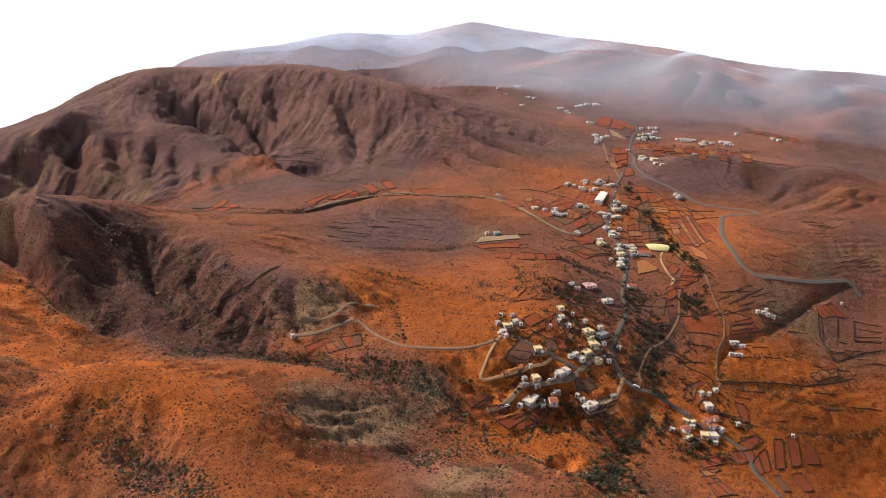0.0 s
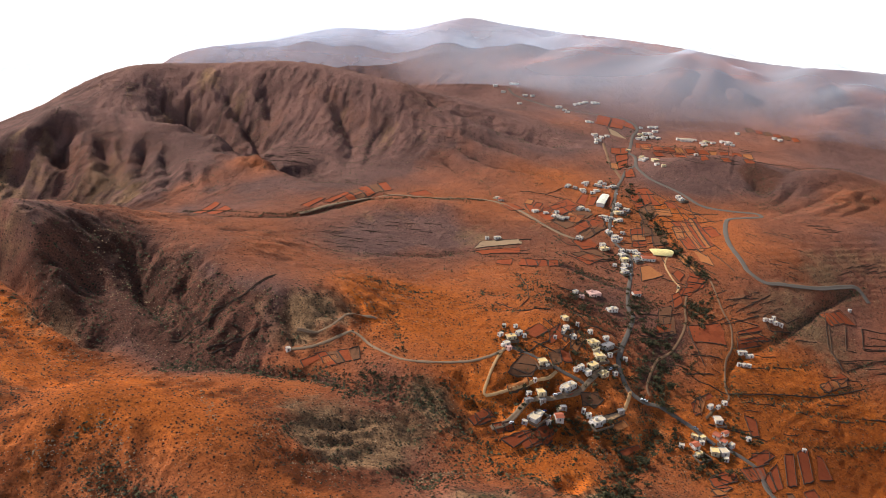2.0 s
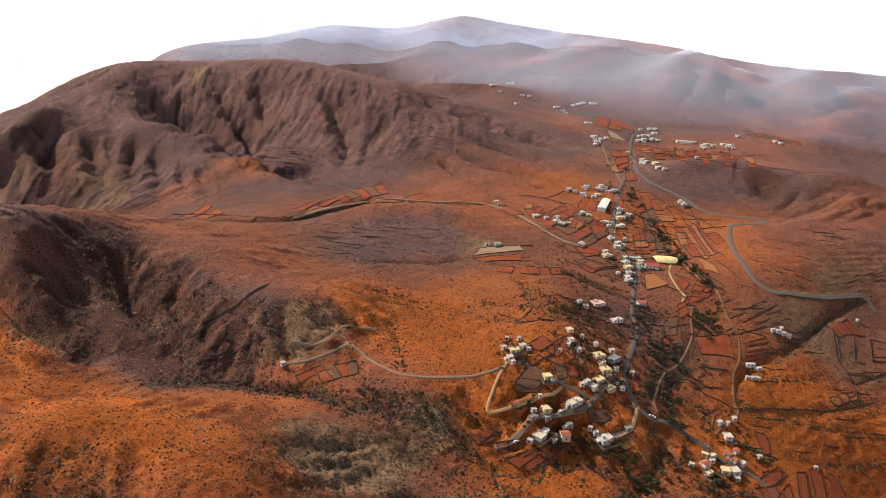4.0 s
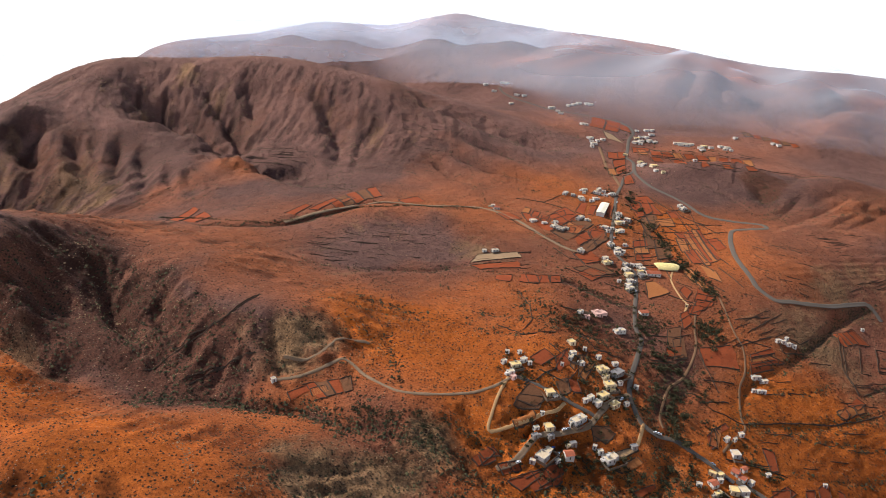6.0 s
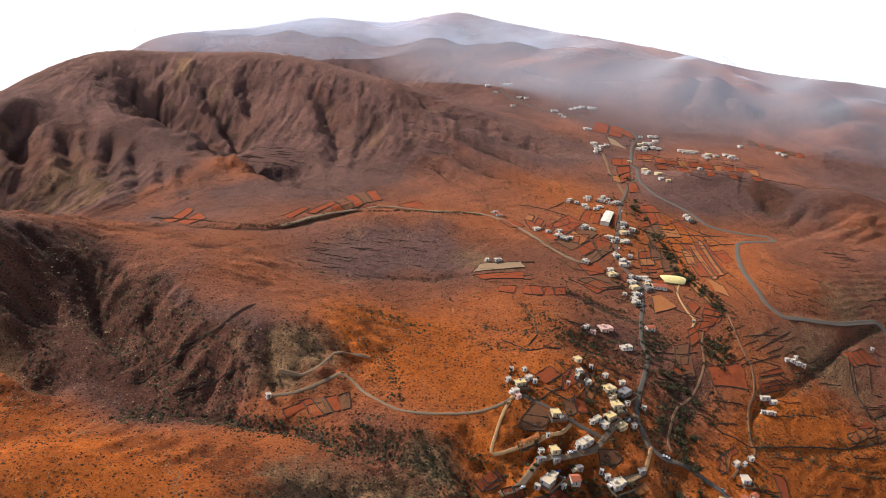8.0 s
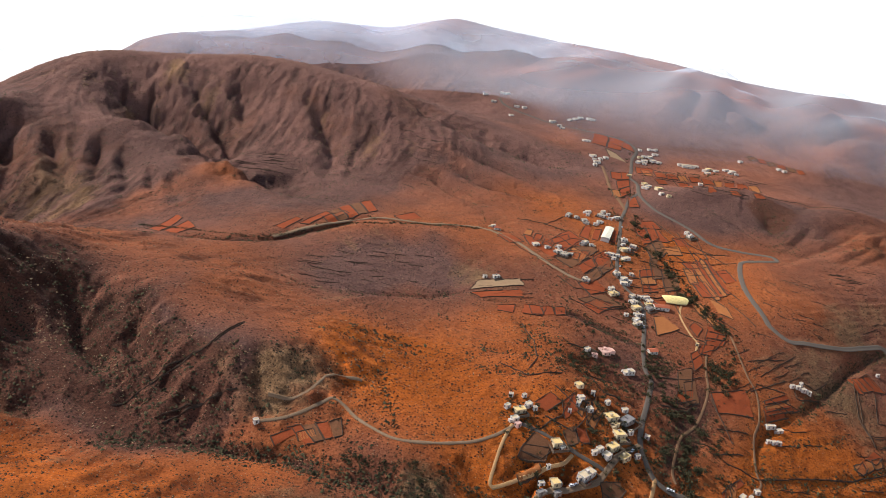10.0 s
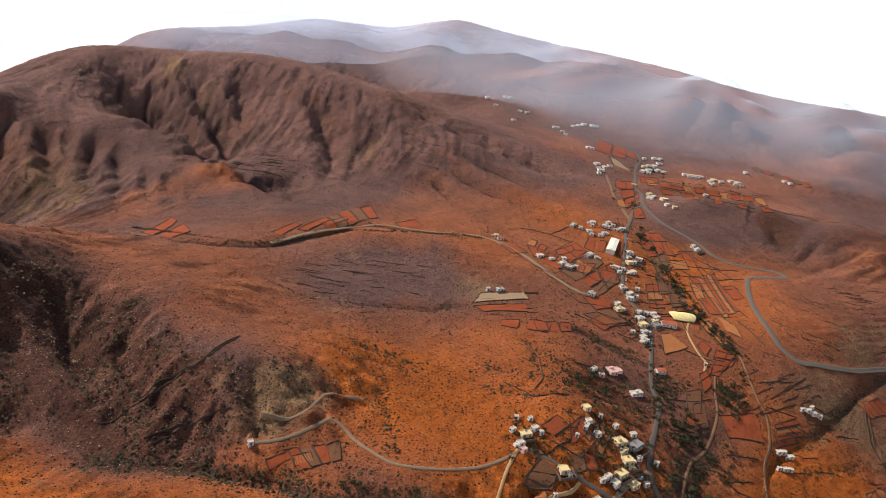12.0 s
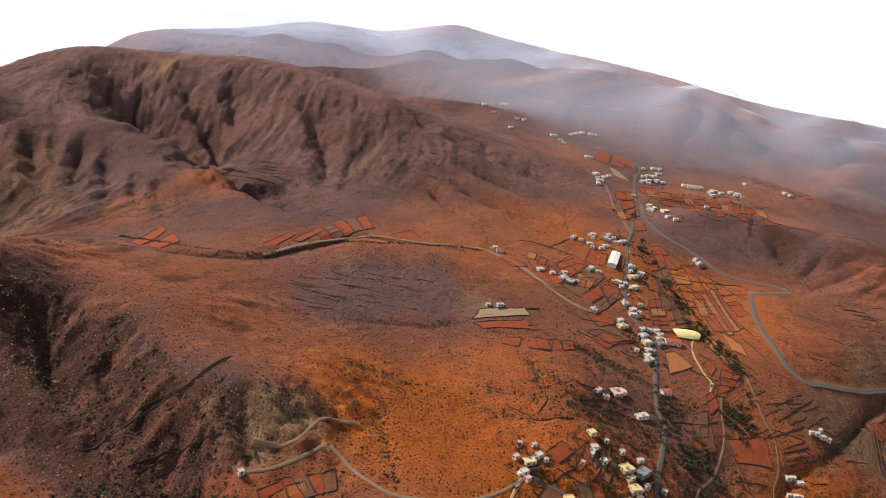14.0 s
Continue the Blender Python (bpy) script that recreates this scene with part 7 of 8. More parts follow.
def tree_proto(seed):
    """A bushy tree one metre high: a leaning trunk with limbs and a ragged crown of leaf clumps."""
    rs = random.Random(seed)
    v, f = [], []

    def limb(a, b, ra, rb):
        k = len(v)
        d = (b - a).normalized()
        s = d.orthogonal().normalized()
        t = d.cross(s)
        for q, r in ((a, ra), (b, rb)):
            for i in range(6):
                v.append(q + (s * math.cos(i * math.tau / 6) + t * math.sin(i * math.tau / 6)) * r)
        for i in range(6):
            f.append((k + i, k + (i + 1) % 6, k + 6 + (i + 1) % 6, k + 6 + i))
    fork = Vector((rs.uniform(-0.06, 0.06), rs.uniform(-0.06, 0.06), 0.34))
    limb(Vector((0, 0, -0.12)), fork, 0.045, 0.03)
    tips = []
    for k in range(6):
        a = k * math.tau / 6 + rs.uniform(-0.4, 0.4)
        tip = fork + Vector((math.cos(a) * rs.uniform(0.15, 0.34), math.sin(a) * rs.uniform(0.15, 0.34), rs.uniform(0.12, 0.42)))
        limb(fork, tip, 0.022, 0.008)
        tips.append(tip)
    trunk = mesh_of("trunk", v, f, BARK)
    cv, cf = [], []
    for k in range(150):
        c = Vector(rs.choice(tips)) * rs.uniform(0.75, 1.05) + Vector((rs.gauss(0, 0.10), rs.gauss(0, 0.10), rs.gauss(0.04, 0.08)))
        r = rs.uniform(0.035, 0.095)
        i0 = len(cv)
        up = Vector((rs.gauss(0, 1), rs.gauss(0, 1), rs.gauss(0, 1))).normalized()
        s = up.orthogonal().normalized()
        t = up.cross(s)
        n = 5
        for i in range(n):
            a = i * math.tau / n
            cv.append(c + (s * math.cos(a) + t * math.sin(a)) * r * rs.uniform(0.6, 1.3))
        cv.append(c + up * r * 0.7)
        cv.append(c - up * r * 0.5)
        for i in range(n):
            cf.append((i0 + i, i0 + (i + 1) % n, i0 + n))
            cf.append((i0 + (i + 1) % n, i0 + i, i0 + n + 1))
    return trunk, mesh_of("crown", cv, cf, LEAF)


PROTOS = [tree_proto(s) for s in range(5)]
TREE_RND = random.Random(11)
BUSHES = []


def grove(pts, count, spread, low, high):
    c = smooth_line(pts, 1.0)
    for k in range(count):
        q = c[TREE_RND.randrange(len(c))]
        x, y = q[0] + TREE_RND.gauss(0, spread), q[1] + TREE_RND.gauss(0, spread)
        h = TREE_RND.uniform(low, high)
        if len(BED) and np.hypot(BED[:, 0] - x, BED[:, 1] - y).min() < 3.5:
            continue
        tk, cr = PROTOS[TREE_RND.randrange(5)]
        if k >= count * 0.29:
            for _ in range(3):
                BUSHES.append((x + TREE_RND.gauss(0, 3), y + TREE_RND.gauss(0, 3), h * TREE_RND.uniform(0.4, 0.9)))
            continue
        ob = tagged(new("tree"), ("low dark-green bushy tree" if h < 4 else "dark-green spreading tree") + " beside the dry stream and plots", "tree", "trees of the valley")
        ob.matrix_world = pose(x, y, float(ground_z(x, y)), 0, 0, TREE_RND.uniform(0, 360)) @ Matrix.Diagonal((h * TREE_RND.uniform(0.9, 1.35), h * TREE_RND.uniform(0.9, 1.35), h * 0.9, 1))
        part("trunk", tk, ob)
        part("crown", cr, ob)


BED = smooth_line([(251, 711), (242, 684), (236, 659), (225, 635), (209, 609), (192, 591), (180, 567), (174, 551), (175, 543)], 2.0)
grove([(124, 591), (135, 587), (145, 575), (146, 561), (131, 541)], 46, 9, 2, 4.5)
grove([(102, 646), (123, 636), (142, 630), (162, 627)], 40, 9, 2, 4.5)
grove([(194, 695), (189, 656), (186, 624)], 40, 8, 2, 5)
grove([(73, 482), (90, 487), (109, 489), (128, 495)], 36, 8, 2, 4.5)
grove([(214, 596), (221, 573), (217, 545)], 30, 10, 2, 4)
grove([(182, 515), (190, 491), (205, 481), (222, 486)], 40, 7, 2, 5)
grove([(181, 790), (185, 767), (181, 732)], 30, 8, 2, 4)
grove([(54, 569), (65, 552), (77, 541), (88, 519)], 30, 10, 1.5, 3.5)
grove([(193, 845), (218, 898), (218, 948)], 40, 10, 2, 4)
grove([(324, 1286), (345, 1256), (374, 1200), (475, 1251)], 30, 10, 2, 4)
grove([(246, 988), (247, 963), (255, 908), (263, 839), (266, 805)], 80, 5, 3, 7)
grove([(265, 814), (266, 798), (280, 754), (277, 734)], 44, 4, 3, 6)
grove([(245, 697), (258, 686), (240, 668)], 34, 8, 3, 7)
grove([(200, 629), (198, 599), (187, 563), (183, 538)], 60, 9, 3, 8)
grove([(186, 624), (183, 591), (169, 556)], 22, 8, 2.5, 6)
grove([(168, 493), (150, 471), (134, 445), (105, 357)], 80, 10, 3, 8)
grove([(101, 470), (129, 484), (154, 497)], 22, 14, 2.5, 6)
grove([(195, 513), (192, 498), (202, 487), (230, 491)], 26, 9, 2.5, 6)
grove([(244, 551), (247, 535), (250, 519)], 16, 9, 2.5, 5)
grove([(127, 629), (130, 595), (115, 551), (152, 608)], 26, 12, 2.5, 6)
grove([(100, 617), (126, 652), (158, 667)], 20, 9, 2.5, 5)
grove([(193, 689), (189, 656), (199, 651)], 18, 7, 2.5, 5)
grove([(-64, 484), (-46, 491), (-20, 489), (3, 481)], 14, 6, 2.5, 5)
grove([(94, 492), (105, 489), (114, 492), (91, 505)], 14, 8, 2.5, 5)
grove([(130, 703), (152, 704), (168, 701)], 10, 6, 2.5, 5)
grove([(54, 569), (69, 554), (76, 532)], 12, 10, 2, 4.5)
grove([(223, 1025), (228, 997), (256, 1002)], 10, 6, 2.5, 5)
grove([(259, 1143), (256, 1091), (261, 1060)], 14, 10, 2.5, 5)
grove([(214, 800), (189, 745), (202, 737)], 8, 6, 2.5, 5)
grove([(237, 630), (217, 584), (194, 553)], 12, 8, 2.5, 5)
grove([(313, 754), (279, 729), (269, 680)], 10, 7, 2.5, 5)
grove([(306, 1291), (347, 1265), (382, 1288)], 10, 12, 2.5, 5)
grove([(71, 503), (91, 508), (108, 512)], 10, 10, 2.5, 5)
grove([(138, 562), (124, 540), (144, 545)], 12, 10, 2.5, 5)


def hedge(dense, spread, size, pts):
    """Low dark growth following a bed or a wall."""
    c = smooth_line(pts, 1.0)
    for q in c:
        for _ in range(dense):
            if TREE_RND.random() < 0.55:
                BUSHES.append((q[0] + TREE_RND.gauss(0, spread * 0.6), q[1] + TREE_RND.gauss(0, spread * 0.6), size * TREE_RND.uniform(0.6, 1.7)))


hedge(1, 3.0, 0.9, [(-210, 493), (-171, 502), (-140, 501), (-110, 501), (-78, 496), (-63, 485), (-38, 486), (-16, 481), (4, 474), (28, 464), (40, 453), (68, 454)])
hedge(3, 5.0, 1.5, [(-56, 494), (-30, 494), (-4, 495), (14, 492), (31, 487), (43, 487)])
hedge(1, 1.0, 0.8, [(228, 567), (253, 582), (289, 595), (309, 595), (338, 606), (364, 614), (400, 633), (440, 648)])
hedge(1, 1.0, 0.7, [(327, 607), (359, 615), (394, 619), (431, 626)])
hedge(1, 1.0, 0.7, [(274, 533), (310, 544), (361, 563), (413, 582)])
hedge(2, 2.2, 1.1, [(278, 641), (303, 654), (333, 672), (353, 689), (387, 718), (412, 743), (443, 765), (461, 772)])
hedge(1, 0.8, 0.5, [(314, 636), (359, 647), (409, 655)])
hedge(1, 0.8, 0.6, [(311, 521), (367, 550), (407, 567)])
hedge(2, 2.2, 1.5, [(-318, 875), (-247, 826), (-177, 816), (-129, 847), (-90, 865), (-49, 861), (7, 906), (51, 911)])
hedge(1, 1.5, 0.9, [(-135, 986), (-98, 932), (-49, 864)])
hedge(2, 2.5, 1.2, [(137, 732), (154, 722), (171, 716), (185, 714)])
hedge(1, 1.0, 0.5, [(-93, 614), (-52, 625), (-10, 630), (27, 618), (62, 612)])
hedge(1, 1.2, 0.7, [(11, 654), (43, 652), (75, 650)])
hedge(1, 1.0, 0.9, [(-158, 726), (-107, 709), (-62, 721), (-14, 729), (10, 739)])
hedge(1, 1.5, 0.8, [(-43, 579), (-33, 558), (-26, 528)])
hedge(1, 3.0, 0.8, [(-94, 414), (-79, 432), (-64, 435), (-46, 448), (-26, 456)])
hedge(1, 3.0, 0.8, [(-29, 403), (-15, 410), (-7, 404)])
hedge(1, 6.0, 0.7, [(1, 382), (15, 383), (31, 362)])
hedge(1, 2.0, 0.7, [(-174, 352), (-160, 345), (-142, 339), (-124, 326)])
hedge(1, 2.0, 0.8, [(-273, 624), (-251, 590), (-209, 548), (-164, 508)])
hedge(2, 3.0, 1.2, [(251, 702), (245, 667), (234, 655)])
hedge(2, 4.0, 1.0, [(91, 646), (119, 647), (155, 692)])
hedge(2, 5.0, 0.9, [(87, 598), (104, 588), (114, 608), (136, 609)])
hedge(2, 4.0, 1.1, [(187, 678), (203, 672), (218, 687), (194, 654)])
hedge(1, 1.5, 0.8, [(119, 585), (143, 587), (153, 585)])
hedge(1, 1.5, 0.8, [(60, 556), (88, 543), (116, 537)])
hedge(2, 3.0, 1.0, [(97, 488), (122, 494), (141, 503)])
hedge(2, 3.0, 1.0, [(196, 498), (212, 490), (234, 501)])
hedge(1, 1.2, 0.9, [(221, 534), (240, 554), (252, 527), (264, 520)])
hedge(1, 1.5, 1.3, [(265, 955), (268, 903), (271, 838)])


OUTCROP_RND = np.random.RandomState(21)
ROCKS = []


def outcrop(pts, count, spread, small, large):
    """Pale rock breaking out along a line."""
    c = smooth_line(pts, 1.0)
    q = c[OUTCROP_RND.randint(0, len(c), count)] + OUTCROP_RND.randn(count, 2) * spread
    q = q[::2]
    count = len(q)
    ROCKS.extend(zip(q[:, 0], q[:, 1], OUTCROP_RND.uniform(small, large, count) * 0.75))


outcrop([(-8, 401), (1, 409), (10, 415)], 60, 1.2, 0.4, 1.2)
outcrop([(-76, 386), (-60, 407), (-50, 418)], 60, 1.5, 0.4, 1.2)
outcrop([(82, 474), (107, 479), (124, 478), (132, 469)], 90, 1.6, 0.4, 1.1)
outcrop([(-97, 410), (-65, 444), (-35, 457)], 70, 2, 0.3, 1.0)
outcrop([(-157, 442), (-137, 404), (-129, 385)], 60, 2.5, 0.3, 1.0)
outcrop([(-191, 379), (-175, 368), (-163, 356)], 90, 4, 0.3, 1.0)
outcrop([(-218, 352), (-210, 364)], 50, 3, 0.3, 1.0)
outcrop([(-184, 349), (-158, 339), (-132, 330)], 70, 3, 0.3, 1.0)
outcrop([(-323, 491), (-311, 522), (-280, 502), (-245, 491), (-203, 483)], 80, 1.5, 0.3, 0.9)
outcrop([(-50, 452), (-19, 472), (7, 452)], 80, 5, 0.3, 0.9)
outcrop([(-60, 408), (-32, 432), (-9, 437)], 60, 5, 0.3, 0.9)
outcrop([(48, 434), (80, 439), (115, 446)], 60, 4, 0.3, 0.8)
outcrop([(154, 471), (183, 482), (186, 444)], 50, 5, 0.3, 0.8)
outcrop([(-297, 618), (-282, 597), (-247, 582), (-207, 547)], 120, 5, 0.4, 1.4)
outcrop([(-143, 572), (-127, 557), (-117, 546)], 60, 4, 0.3, 1.1)
outcrop([(-203, 606), (-182, 594), (-158, 568)], 50, 4, 0.3, 1.1)
outcrop([(-110, 575), (-93, 573), (-75, 571)], 60, 4, 0.3, 1.0)
outcrop([(-60, 583), (-45, 571), (-35, 545)], 60, 3, 0.3, 1.0)
outcrop([(-535, 1251), (-494, 1232), (-466, 1221), (-411, 1183)], 120, 9, 0.7, 2.2)
outcrop([(-201, 1234), (-186, 1211), (-166, 1176)], 70, 6, 0.7, 2.0)
outcrop([(-390, 1261), (-349, 1222), (-315, 1189)], 70, 7, 0.7, 2.0)
outcrop([(-319, 1241), (-303, 1212), (-299, 1177)], 60, 8, 0.6, 1.8)
outcrop([(-466, 1028), (-467, 979), (-547, 1060)], 70, 9, 0.6, 1.8)
outcrop([(-117, 1169), (-114, 1116)], 60, 8, 0.6, 1.8)
outcrop([(-145, 711), (-121, 711), (-103, 712)], 60, 6, 0.5, 1.5)
outcrop([(-50, 793), (-33, 802), (-21, 793)], 50, 5, 0.4, 1.2)
outcrop([(-540, 1249), (-509, 1197), (-482, 1169)], 70, 3, 0.8, 2.0)
outcrop([(-514, 1240), (-471, 1217), (-422, 1207), (-343, 1091)], 90, 3, 0.8, 2.0)
outcrop([(-334, 1254), (-308, 1225), (-310, 1206)], 60, 3, 0.8, 2.0)
outcrop([(-391, 1254), (-347, 1212), (-305, 1176)], 60, 2.5, 0.8, 1.8)
outcrop([(-201, 1236), (-180, 1198), (-162, 1168), (-150, 1141)], 80, 2.5, 0.8, 2.2)
outcrop([(-60, 1252), (-40, 1235)], 30, 2, 0.6, 1.6)
outcrop([(-38, 1207), (0, 1183)], 30, 5, 0.6, 1.5)
outcrop([(-119, 1118), (-118, 1075)], 30, 3, 0.6, 1.5)
outcrop([(-504, 1034), (-464, 994), (-438, 960)], 50, 5, 0.7, 1.6)
outcrop([(-568, 1046), (-532, 1000)], 40, 5, 0.7, 1.6)
outcrop([(-350, 1070), (-275, 1008), (-226, 1044)], 60, 12, 0.5, 1.4)
outcrop([(-294, 597), (-278, 586), (-264, 568)], 130, 5, 0.4, 1.3)
outcrop([(-302, 627), (-286, 640)], 60, 5, 0.4, 1.2)
outcrop([(-279, 619), (-262, 590), (-232, 573), (-199, 539)], 140, 3, 0.4, 1.3)
outcrop([(-166, 583), (-142, 566)], 60, 4, 0.4, 1.2)
outcrop([(-218, 607), (-198, 576)], 80, 4, 0.4, 1.2)
outcrop([(-145, 558), (-118, 541)], 60, 4, 0.4, 1.1)
outcrop([(-79, 589), (-58, 581)], 60, 3, 0.4, 1.1)
outcrop([(-148, 424), (-137, 405), (-129, 388)], 120, 2, 0.3, 0.9)
outcrop([(-192, 382), (-180, 372), (-166, 354)], 130, 3, 0.3, 1.0)
outcrop([(-220, 361), (-211, 350)], 60, 3, 0.3, 1.0)
outcrop([(-195, 346), (-174, 341), (-157, 338), (-136, 332)], 150, 3, 0.3, 1.0)
outcrop([(-105, 413), (-101, 388)], 100, 4, 0.3, 0.9)
outcrop([(-84, 382), (-72, 395), (-58, 411)], 80, 2.5, 0.3, 0.9)
outcrop([(-7, 409), (8, 413), (19, 419)], 130, 1.5, 0.4, 1.2)
outcrop([(-82, 447), (-59, 456), (-50, 451)], 90, 5, 0.3, 0.8)
outcrop([(-91, 496), (-70, 484)], 60, 3, 0.3, 0.8)
outcrop([(94, 481), (120, 478), (137, 477)], 90, 2, 0.3, 0.9)
outcrop([(-298, 483), (-275, 484), (-252, 488)], 70, 8, 0.3, 0.8)
outcrop([(-298, 521), (-267, 519), (-230, 515)], 90, 3, 0.3, 0.9)
outcrop([(-43, 423), (-16, 436), (15, 448)], 60, 4, 0.3, 0.8)
outcrop([(-76, 378), (-56, 386)], 60, 2, 0.3, 0.8)


def build_outcrops():
    v, f = [], []
    rs = OUTCROP_RND
    for x, y, r in ROCKS:
        z, k = float(ground_z(x, y)), len(v)
        ang = rs.rand() * 6.28
        ca, sa = math.cos(ang), math.sin(ang)
        for lift, wide in ((-0.3, 1.0), (0.2, 0.85), (0.45, 0.4)):
            for i in range(5):
                a = i * math.tau / 5 + rs.uniform(-0.3, 0.3)
                u, w = math.cos(a) * r * wide * rs.uniform(0.8, 1.9), math.sin(a) * r * wide * rs.uniform(0.6, 1.0)
                v.append((x + u * ca - w * sa, y + u * sa + w * ca, z + lift * r * rs.uniform(0.7, 1.2)))
        for lay in (0, 5):
            for i in range(5):
                f.append((k + lay + i, k + lay + (i + 1) % 5, k + lay + 5 + (i + 1) % 5, k + lay + 5 + i))
        f.append((k + 10, k + 11, k + 12, k + 13, k + 14))
    tagged(new("rock_outcrops", mesh_of("rock_outcrops", v, f, ROCK_PALE)), "pale angular rock breaking out of the slopes", "rocks", kind="stuff")


def scatter(name, count, seed, mat, size, chance, label, category, flat=0.7):
    """Many small clumps in one mesh, thicker where chance(x, y) is high."""
    rs = np.random.RandomState(seed)
    y = 235 * np.exp(rs.rand(count * 6) * math.log(1500 / 235))
    x = -15 + (rs.rand(len(y)) * 2 - 1) * np.maximum(0.66 * y + 60, 300)
    keep = rs.rand(len(y)) < chance(x, y) * (1 - raster_at(CALM, x, y))
    x, y = x[keep][:count], y[keep][:count]
    z = ground_z(x, y)
    n = len(x)
    ring = 5
    ang = np.arange(ring) * math.tau / ring
    r = rs.uniform(size[0], size[1], n) ** 1.0
    vx = np.concatenate([x[:, None] + r[:, None] * np.cos(ang + rs.rand(n, 1) * 6) * rs.uniform(0.6, 1.3, (n, ring)), x[:, None] + rs.randn(n, 1) * 0.15 * r[:, None]], 1)
    vy = np.concatenate([y[:, None] + r[:, None] * np.sin(ang + rs.rand(n, 1) * 6) * rs.uniform(0.6, 1.3, (n, ring)), y[:, None] + rs.randn(n, 1) * 0.15 * r[:, None]], 1)
    vz = np.concatenate([z[:, None] + r[:, None] * rs.uniform(-0.25, 0.35, (n, ring)), z[:, None] + flat * r[:, None] * rs.uniform(0.8, 1.5, (n, 1))], 1)
    co = np.stack([vx, vy, vz], -1).reshape(-1, 3)
    base = (np.arange(n) * (ring + 1))[:, None, None]
    tri = np.array([(i, (i + 1) % ring, ring) for i in range(ring)])[None] + base
    me = bpy.data.meshes.new(name)
    me.vertices.add(len(co))
    me.vertices.foreach_set("co", co.astype(np.float32).ravel())
    tri = tri.reshape(-1, 3).astype(np.int32)
    me.loops.add(tri.size)
    me.loops.foreach_set("vertex_index", tri.ravel())
    me.polygons.add(len(tri))
    me.polygons.foreach_set("loop_start", np.arange(0, tri.size, 3, dtype=np.int32))
    me.materials.append(mat)
    me.update(calc_edges=True)
    return tagged(new(name, me), label, category, kind="stuff")


def thicket():
    """The bushes between the trees, in one mesh."""
    cv, cf = [], []
    for x, y, h in BUSHES:
        z = float(ground_z(x, y))
        for k in range(34):
            c = Vector((x + TREE_RND.gauss(0, h * 0.3), y + TREE_RND.gauss(0, h * 0.3), z + abs(TREE_RND.gauss(0.15, 0.25)) * h))
            i0 = len(cv)
            for i in range(4):
                cv.append(c + Vector((TREE_RND.gauss(0, 1), TREE_RND.gauss(0, 1), TREE_RND.gauss(0, 0.8))) * h * 0.11)
            cf += [(i0, i0 + 1, i0 + 2), (i0, i0 + 2, i0 + 3), (i0, i0 + 3, i0 + 1), (i0 + 1, i0 + 3, i0 + 2)]
    tagged(new("bushes", mesh_of("bushes", cv, cf, LEAF)), "dark-green bushes between the trees of the stream", "bushes", kind="stuff")


thicket()
build_outcrops()


def scrub_chance(x, y):
    return np.clip(0.22 + 0.9 * raster_at(SCRUB, x, y) + 0.35 * fbm(x, y, 45, 3, 4) + 0.15 * step(0.2, 1.5, -raster_at(BROAD, x, y)), 0.02, 1)


def stone_chance(x, y):
    return np.clip(0.10 + 0.6 * fbm(x, y, 55, 3, 6) + 0.25 * step(0.5, 2.0, raster_at(NARROW, x, y)), 0.0, 1)


scatter("shrubs", 60000, 3, SCRUB_LEAF, (0.3, 0.85), scrub_chance, "scattered dry dark shrubs dotting the hillsides", "shrubs")
def valley_chance(x, y):
    return np.clip(1.25 * raster_at(SCRUB, x, y) - 0.10 + 1.1 * (fbm(x, y, 30, 3, 7) + 0.10) * np.exp(-((x - 130 - 0.12 * (y - 600)) / 110) ** 2), 0, 1)


scatter("low_bushes", 24000, 8, LEAF, (0.6, 1.5), valley_chance, "dark bushes along beds, walls and plots", "bushes", 0.8)
scatter("stones", 14000, 5, STONE_PALE, (0.2, 0.8), stone_chance, "pale rock outcrops and loose stones on the slopes", "stones", 0.5)


# ---- mist and haze, as translucent sheets ----
def mist_material(name, alpha, size, low, high, through_light=(0.74, 0.84, 1.0), back=(0.50, 0.58, 0.72)):
    """Sheet surface for mist and haze: translucent and diffuse colour over transparent, with gaps between."""
    m, n, l, p = material(name)
    n.remove(p)
    co = n.new("ShaderNodeTexCoord").outputs["Object"]
    mp = n.new("ShaderNodeMapping")
    mp.inputs["Scale"].default_value = (1.0 / size, 1.0 / size, 2.6 / size)
    l.new(co, mp.inputs[0])
    nz = noise_node(n, l, 1.0, 6, 0.55, mp.outputs[0])
    at = n.new("ShaderNodeAttribute")
    at.attribute_name = "thick"
    k = n.new("ShaderNodeMath")
    k.operation = "MULTIPLY"
    l.new(ramp_of(n, l, nz.outputs[0], [(low, (0.25, 0.25, 0.25)), (high, (1, 1, 1))]), k.inputs[0])
    l.new(at.outputs["Fac"], k.inputs[1])
    fac = n.new("ShaderNodeMath")
    fac.operation = "MULTIPLY"
    l.new(k.outputs[0], fac.inputs[0])
    fac.inputs[1].default_value = alpha
    tr, df, ad, mx = n.new("ShaderNodeBsdfTranslucent"), n.new("ShaderNodeBsdfDiffuse"), n.new("ShaderNodeAddShader"), n.new("ShaderNodeMixShader")
    tr.inputs[0].default_value, df.inputs[0].default_value = (*through_light, 1), (*back, 1)
    l.new(tr.outputs[0], ad.inputs[0])
    l.new(df.outputs[0], ad.inputs[1])
    l.new(fac.outputs[0], mx.inputs[0])
    l.new(n.new("ShaderNodeBsdfTransparent").outputs[0], mx.inputs[1])
    l.new(ad.outputs[0], mx.inputs[2])
    l.new(mx.outputs[0], n["Material Output"].inputs[0])
    return m


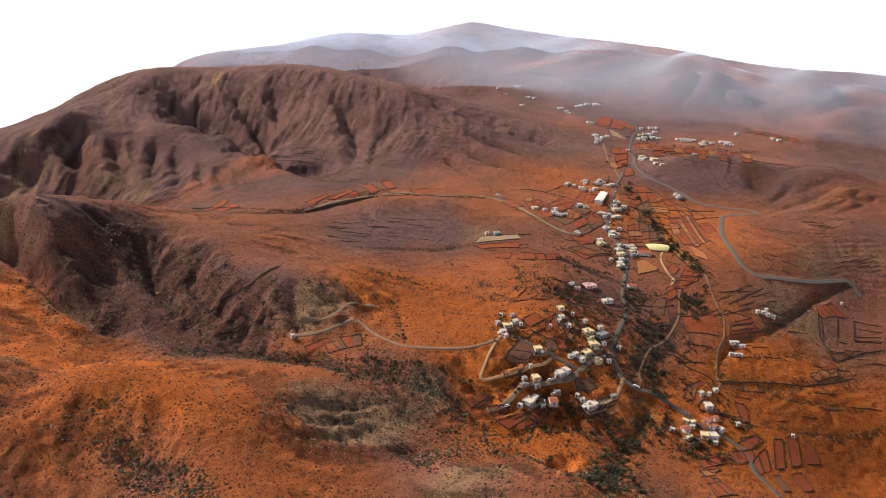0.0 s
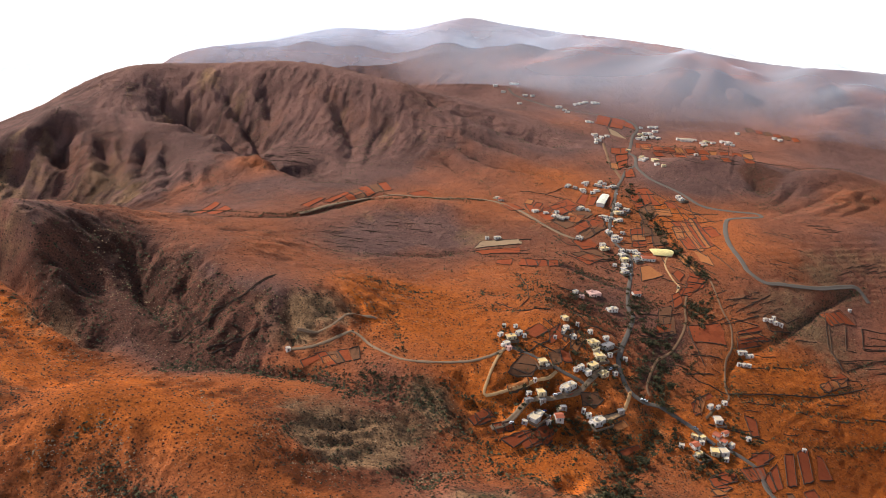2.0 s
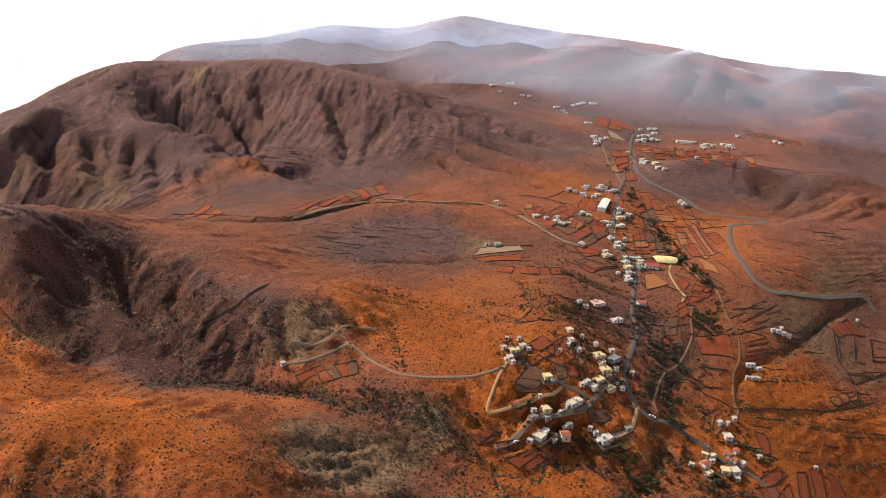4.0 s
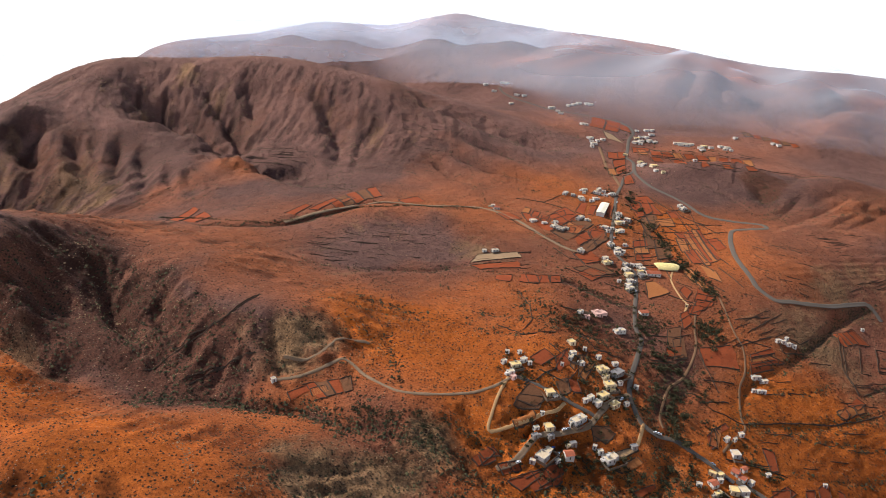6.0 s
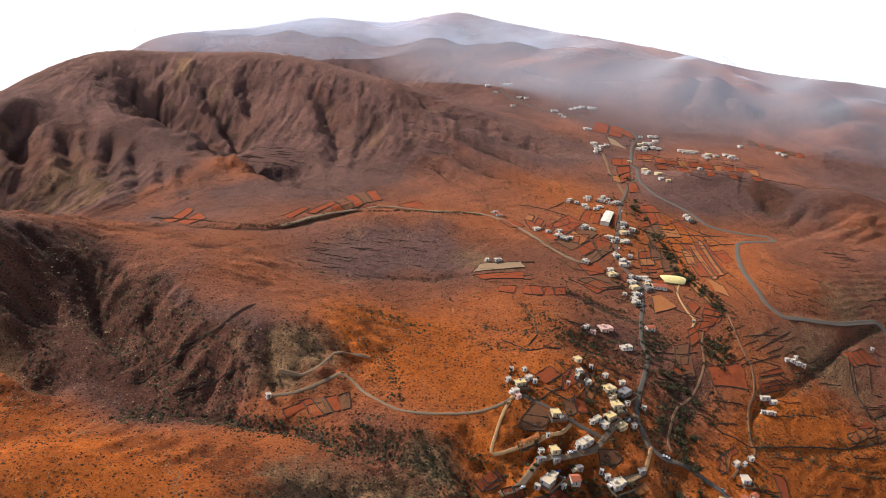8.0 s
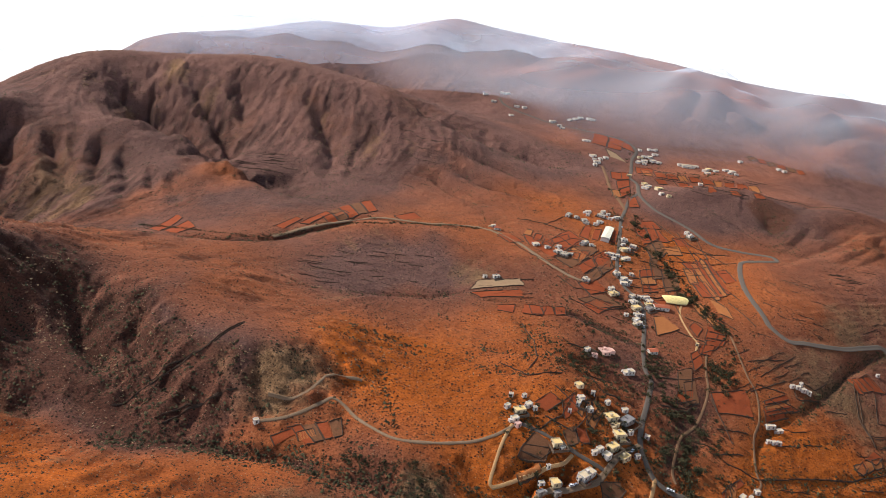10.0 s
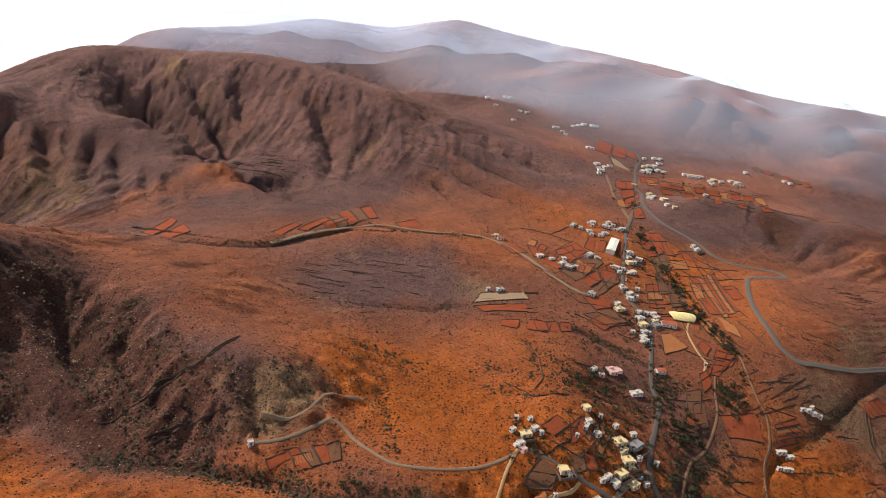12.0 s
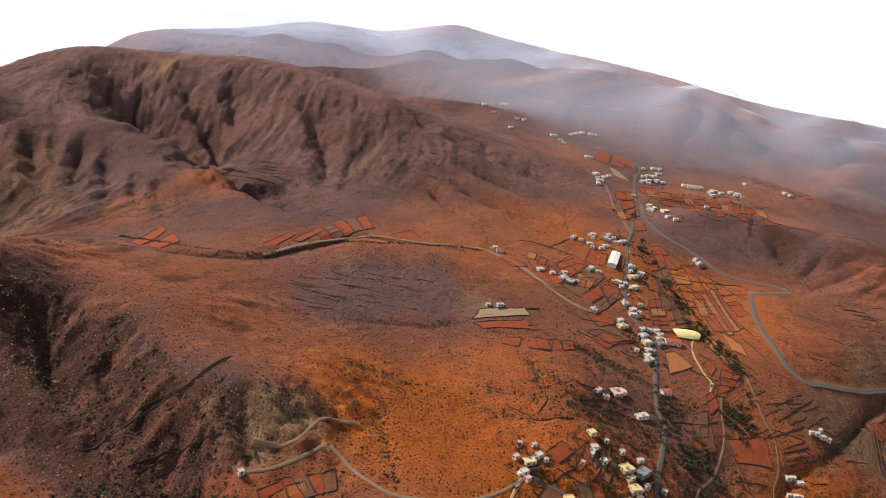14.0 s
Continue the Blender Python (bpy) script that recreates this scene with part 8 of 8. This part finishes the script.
def mist(y, x0, x1, z0, z1, alpha, size, low=0.35, high=0.65):
    """An upright bowed translucent sheet across the valley, standing in for mist, thin at its rims."""
    u, v = np.meshgrid(np.linspace(0, 1, 61), np.linspace(0, 1, 25), indexing="ij")
    px = x0 + (x1 - x0) * u
    py = y + 70 * np.sin(u * 5 + y) + 60 * v
    pz = z0 + (z1 - z0) * v
    me = grid_mesh("mist", px, py, pz, mist_material("mist", alpha, size, low, high))
    thick = step(0, 0.16, u) * step(0, 0.16, 1 - u) * step(0, 0.5, v) * step(0, 0.45, 1 - v)
    at = me.attributes.new("thick", "FLOAT", "POINT")
    at.data.foreach_set("value", thick.astype(np.float32).ravel())
    tagged(new("mist", me), "upright translucent white sheet standing for drifting mist and cloud", "mist", kind="stuff")


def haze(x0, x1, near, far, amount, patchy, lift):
    """A translucent sheet draped over far slopes between two lines across the land, standing in for haze; amount is its
    thickness by y.
    """
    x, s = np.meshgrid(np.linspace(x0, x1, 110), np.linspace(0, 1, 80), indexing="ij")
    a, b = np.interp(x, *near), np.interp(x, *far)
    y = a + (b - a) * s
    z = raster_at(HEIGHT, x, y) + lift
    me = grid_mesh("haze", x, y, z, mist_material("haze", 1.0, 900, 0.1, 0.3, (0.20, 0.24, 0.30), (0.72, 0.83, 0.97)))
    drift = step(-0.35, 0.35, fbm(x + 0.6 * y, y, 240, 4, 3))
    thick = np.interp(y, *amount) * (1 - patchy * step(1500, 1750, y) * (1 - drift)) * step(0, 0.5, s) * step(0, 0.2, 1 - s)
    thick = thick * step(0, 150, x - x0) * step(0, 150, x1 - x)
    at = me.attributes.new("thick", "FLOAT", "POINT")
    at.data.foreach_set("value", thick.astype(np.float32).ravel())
    tagged(new("haze", me), "bluish translucent sheet draped over the far slopes, standing for haze and mist", "haze", kind="stuff")


# haze added as one lit sheet above the ground, denser with distance
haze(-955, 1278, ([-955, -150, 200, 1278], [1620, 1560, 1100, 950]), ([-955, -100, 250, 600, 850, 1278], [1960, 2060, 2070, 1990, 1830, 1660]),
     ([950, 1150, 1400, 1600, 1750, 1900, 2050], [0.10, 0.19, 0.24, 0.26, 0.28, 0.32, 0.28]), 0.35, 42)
mist(1880, -1150, 500, 40, 222, 0.50, 300, 0.38, 0.60)
mist(1700, -700, 330, 20, 150, 0.22, 260, 0.36, 0.62)
# low cloud scraps left of the mountain, placed to fit the camera's view
mist(2350, -1650, -1020, -190, 20, 0.75, 170, 0.40, 0.62)


# ---- the sky's far cloud, a glowing ring that also lifts shade ----
def cloud_bank():
    m, n, l, p = material("white cloud")
    n.remove(p)
    e = n.new("ShaderNodeEmission")
    nz = noise_node(n, l, 0.0016, 6, 0.6, n.new("ShaderNodeTexCoord").outputs["Object"])
    l.new(ramp_of(n, l, nz.outputs[0], [(0.30, (0.86, 0.90, 0.96)), (0.5, (1, 1, 1)), (0.9, (1, 1, 1))]), e.inputs[0])
    e.inputs[1].default_value = 1.25
    l.new(e.outputs[0], n["Material Output"].inputs[0])
    # the ring glows all round, taller than seen, to brighten shaded slopes
    a, h = np.meshgrid(np.linspace(0, math.tau, 97), np.linspace(-1500, 1500, 9), indexing="ij")
    r = 4620 + 60 * np.sin(a * 9)
    px, py = r * np.cos(a), r * np.sin(a) + 150
    tagged(new("backdrop", grid_mesh("backdrop", px, py, h, m)), "glowing backdrop ring of bright white cloud behind the hills", "cloud", kind="structure")


cloud_bank()
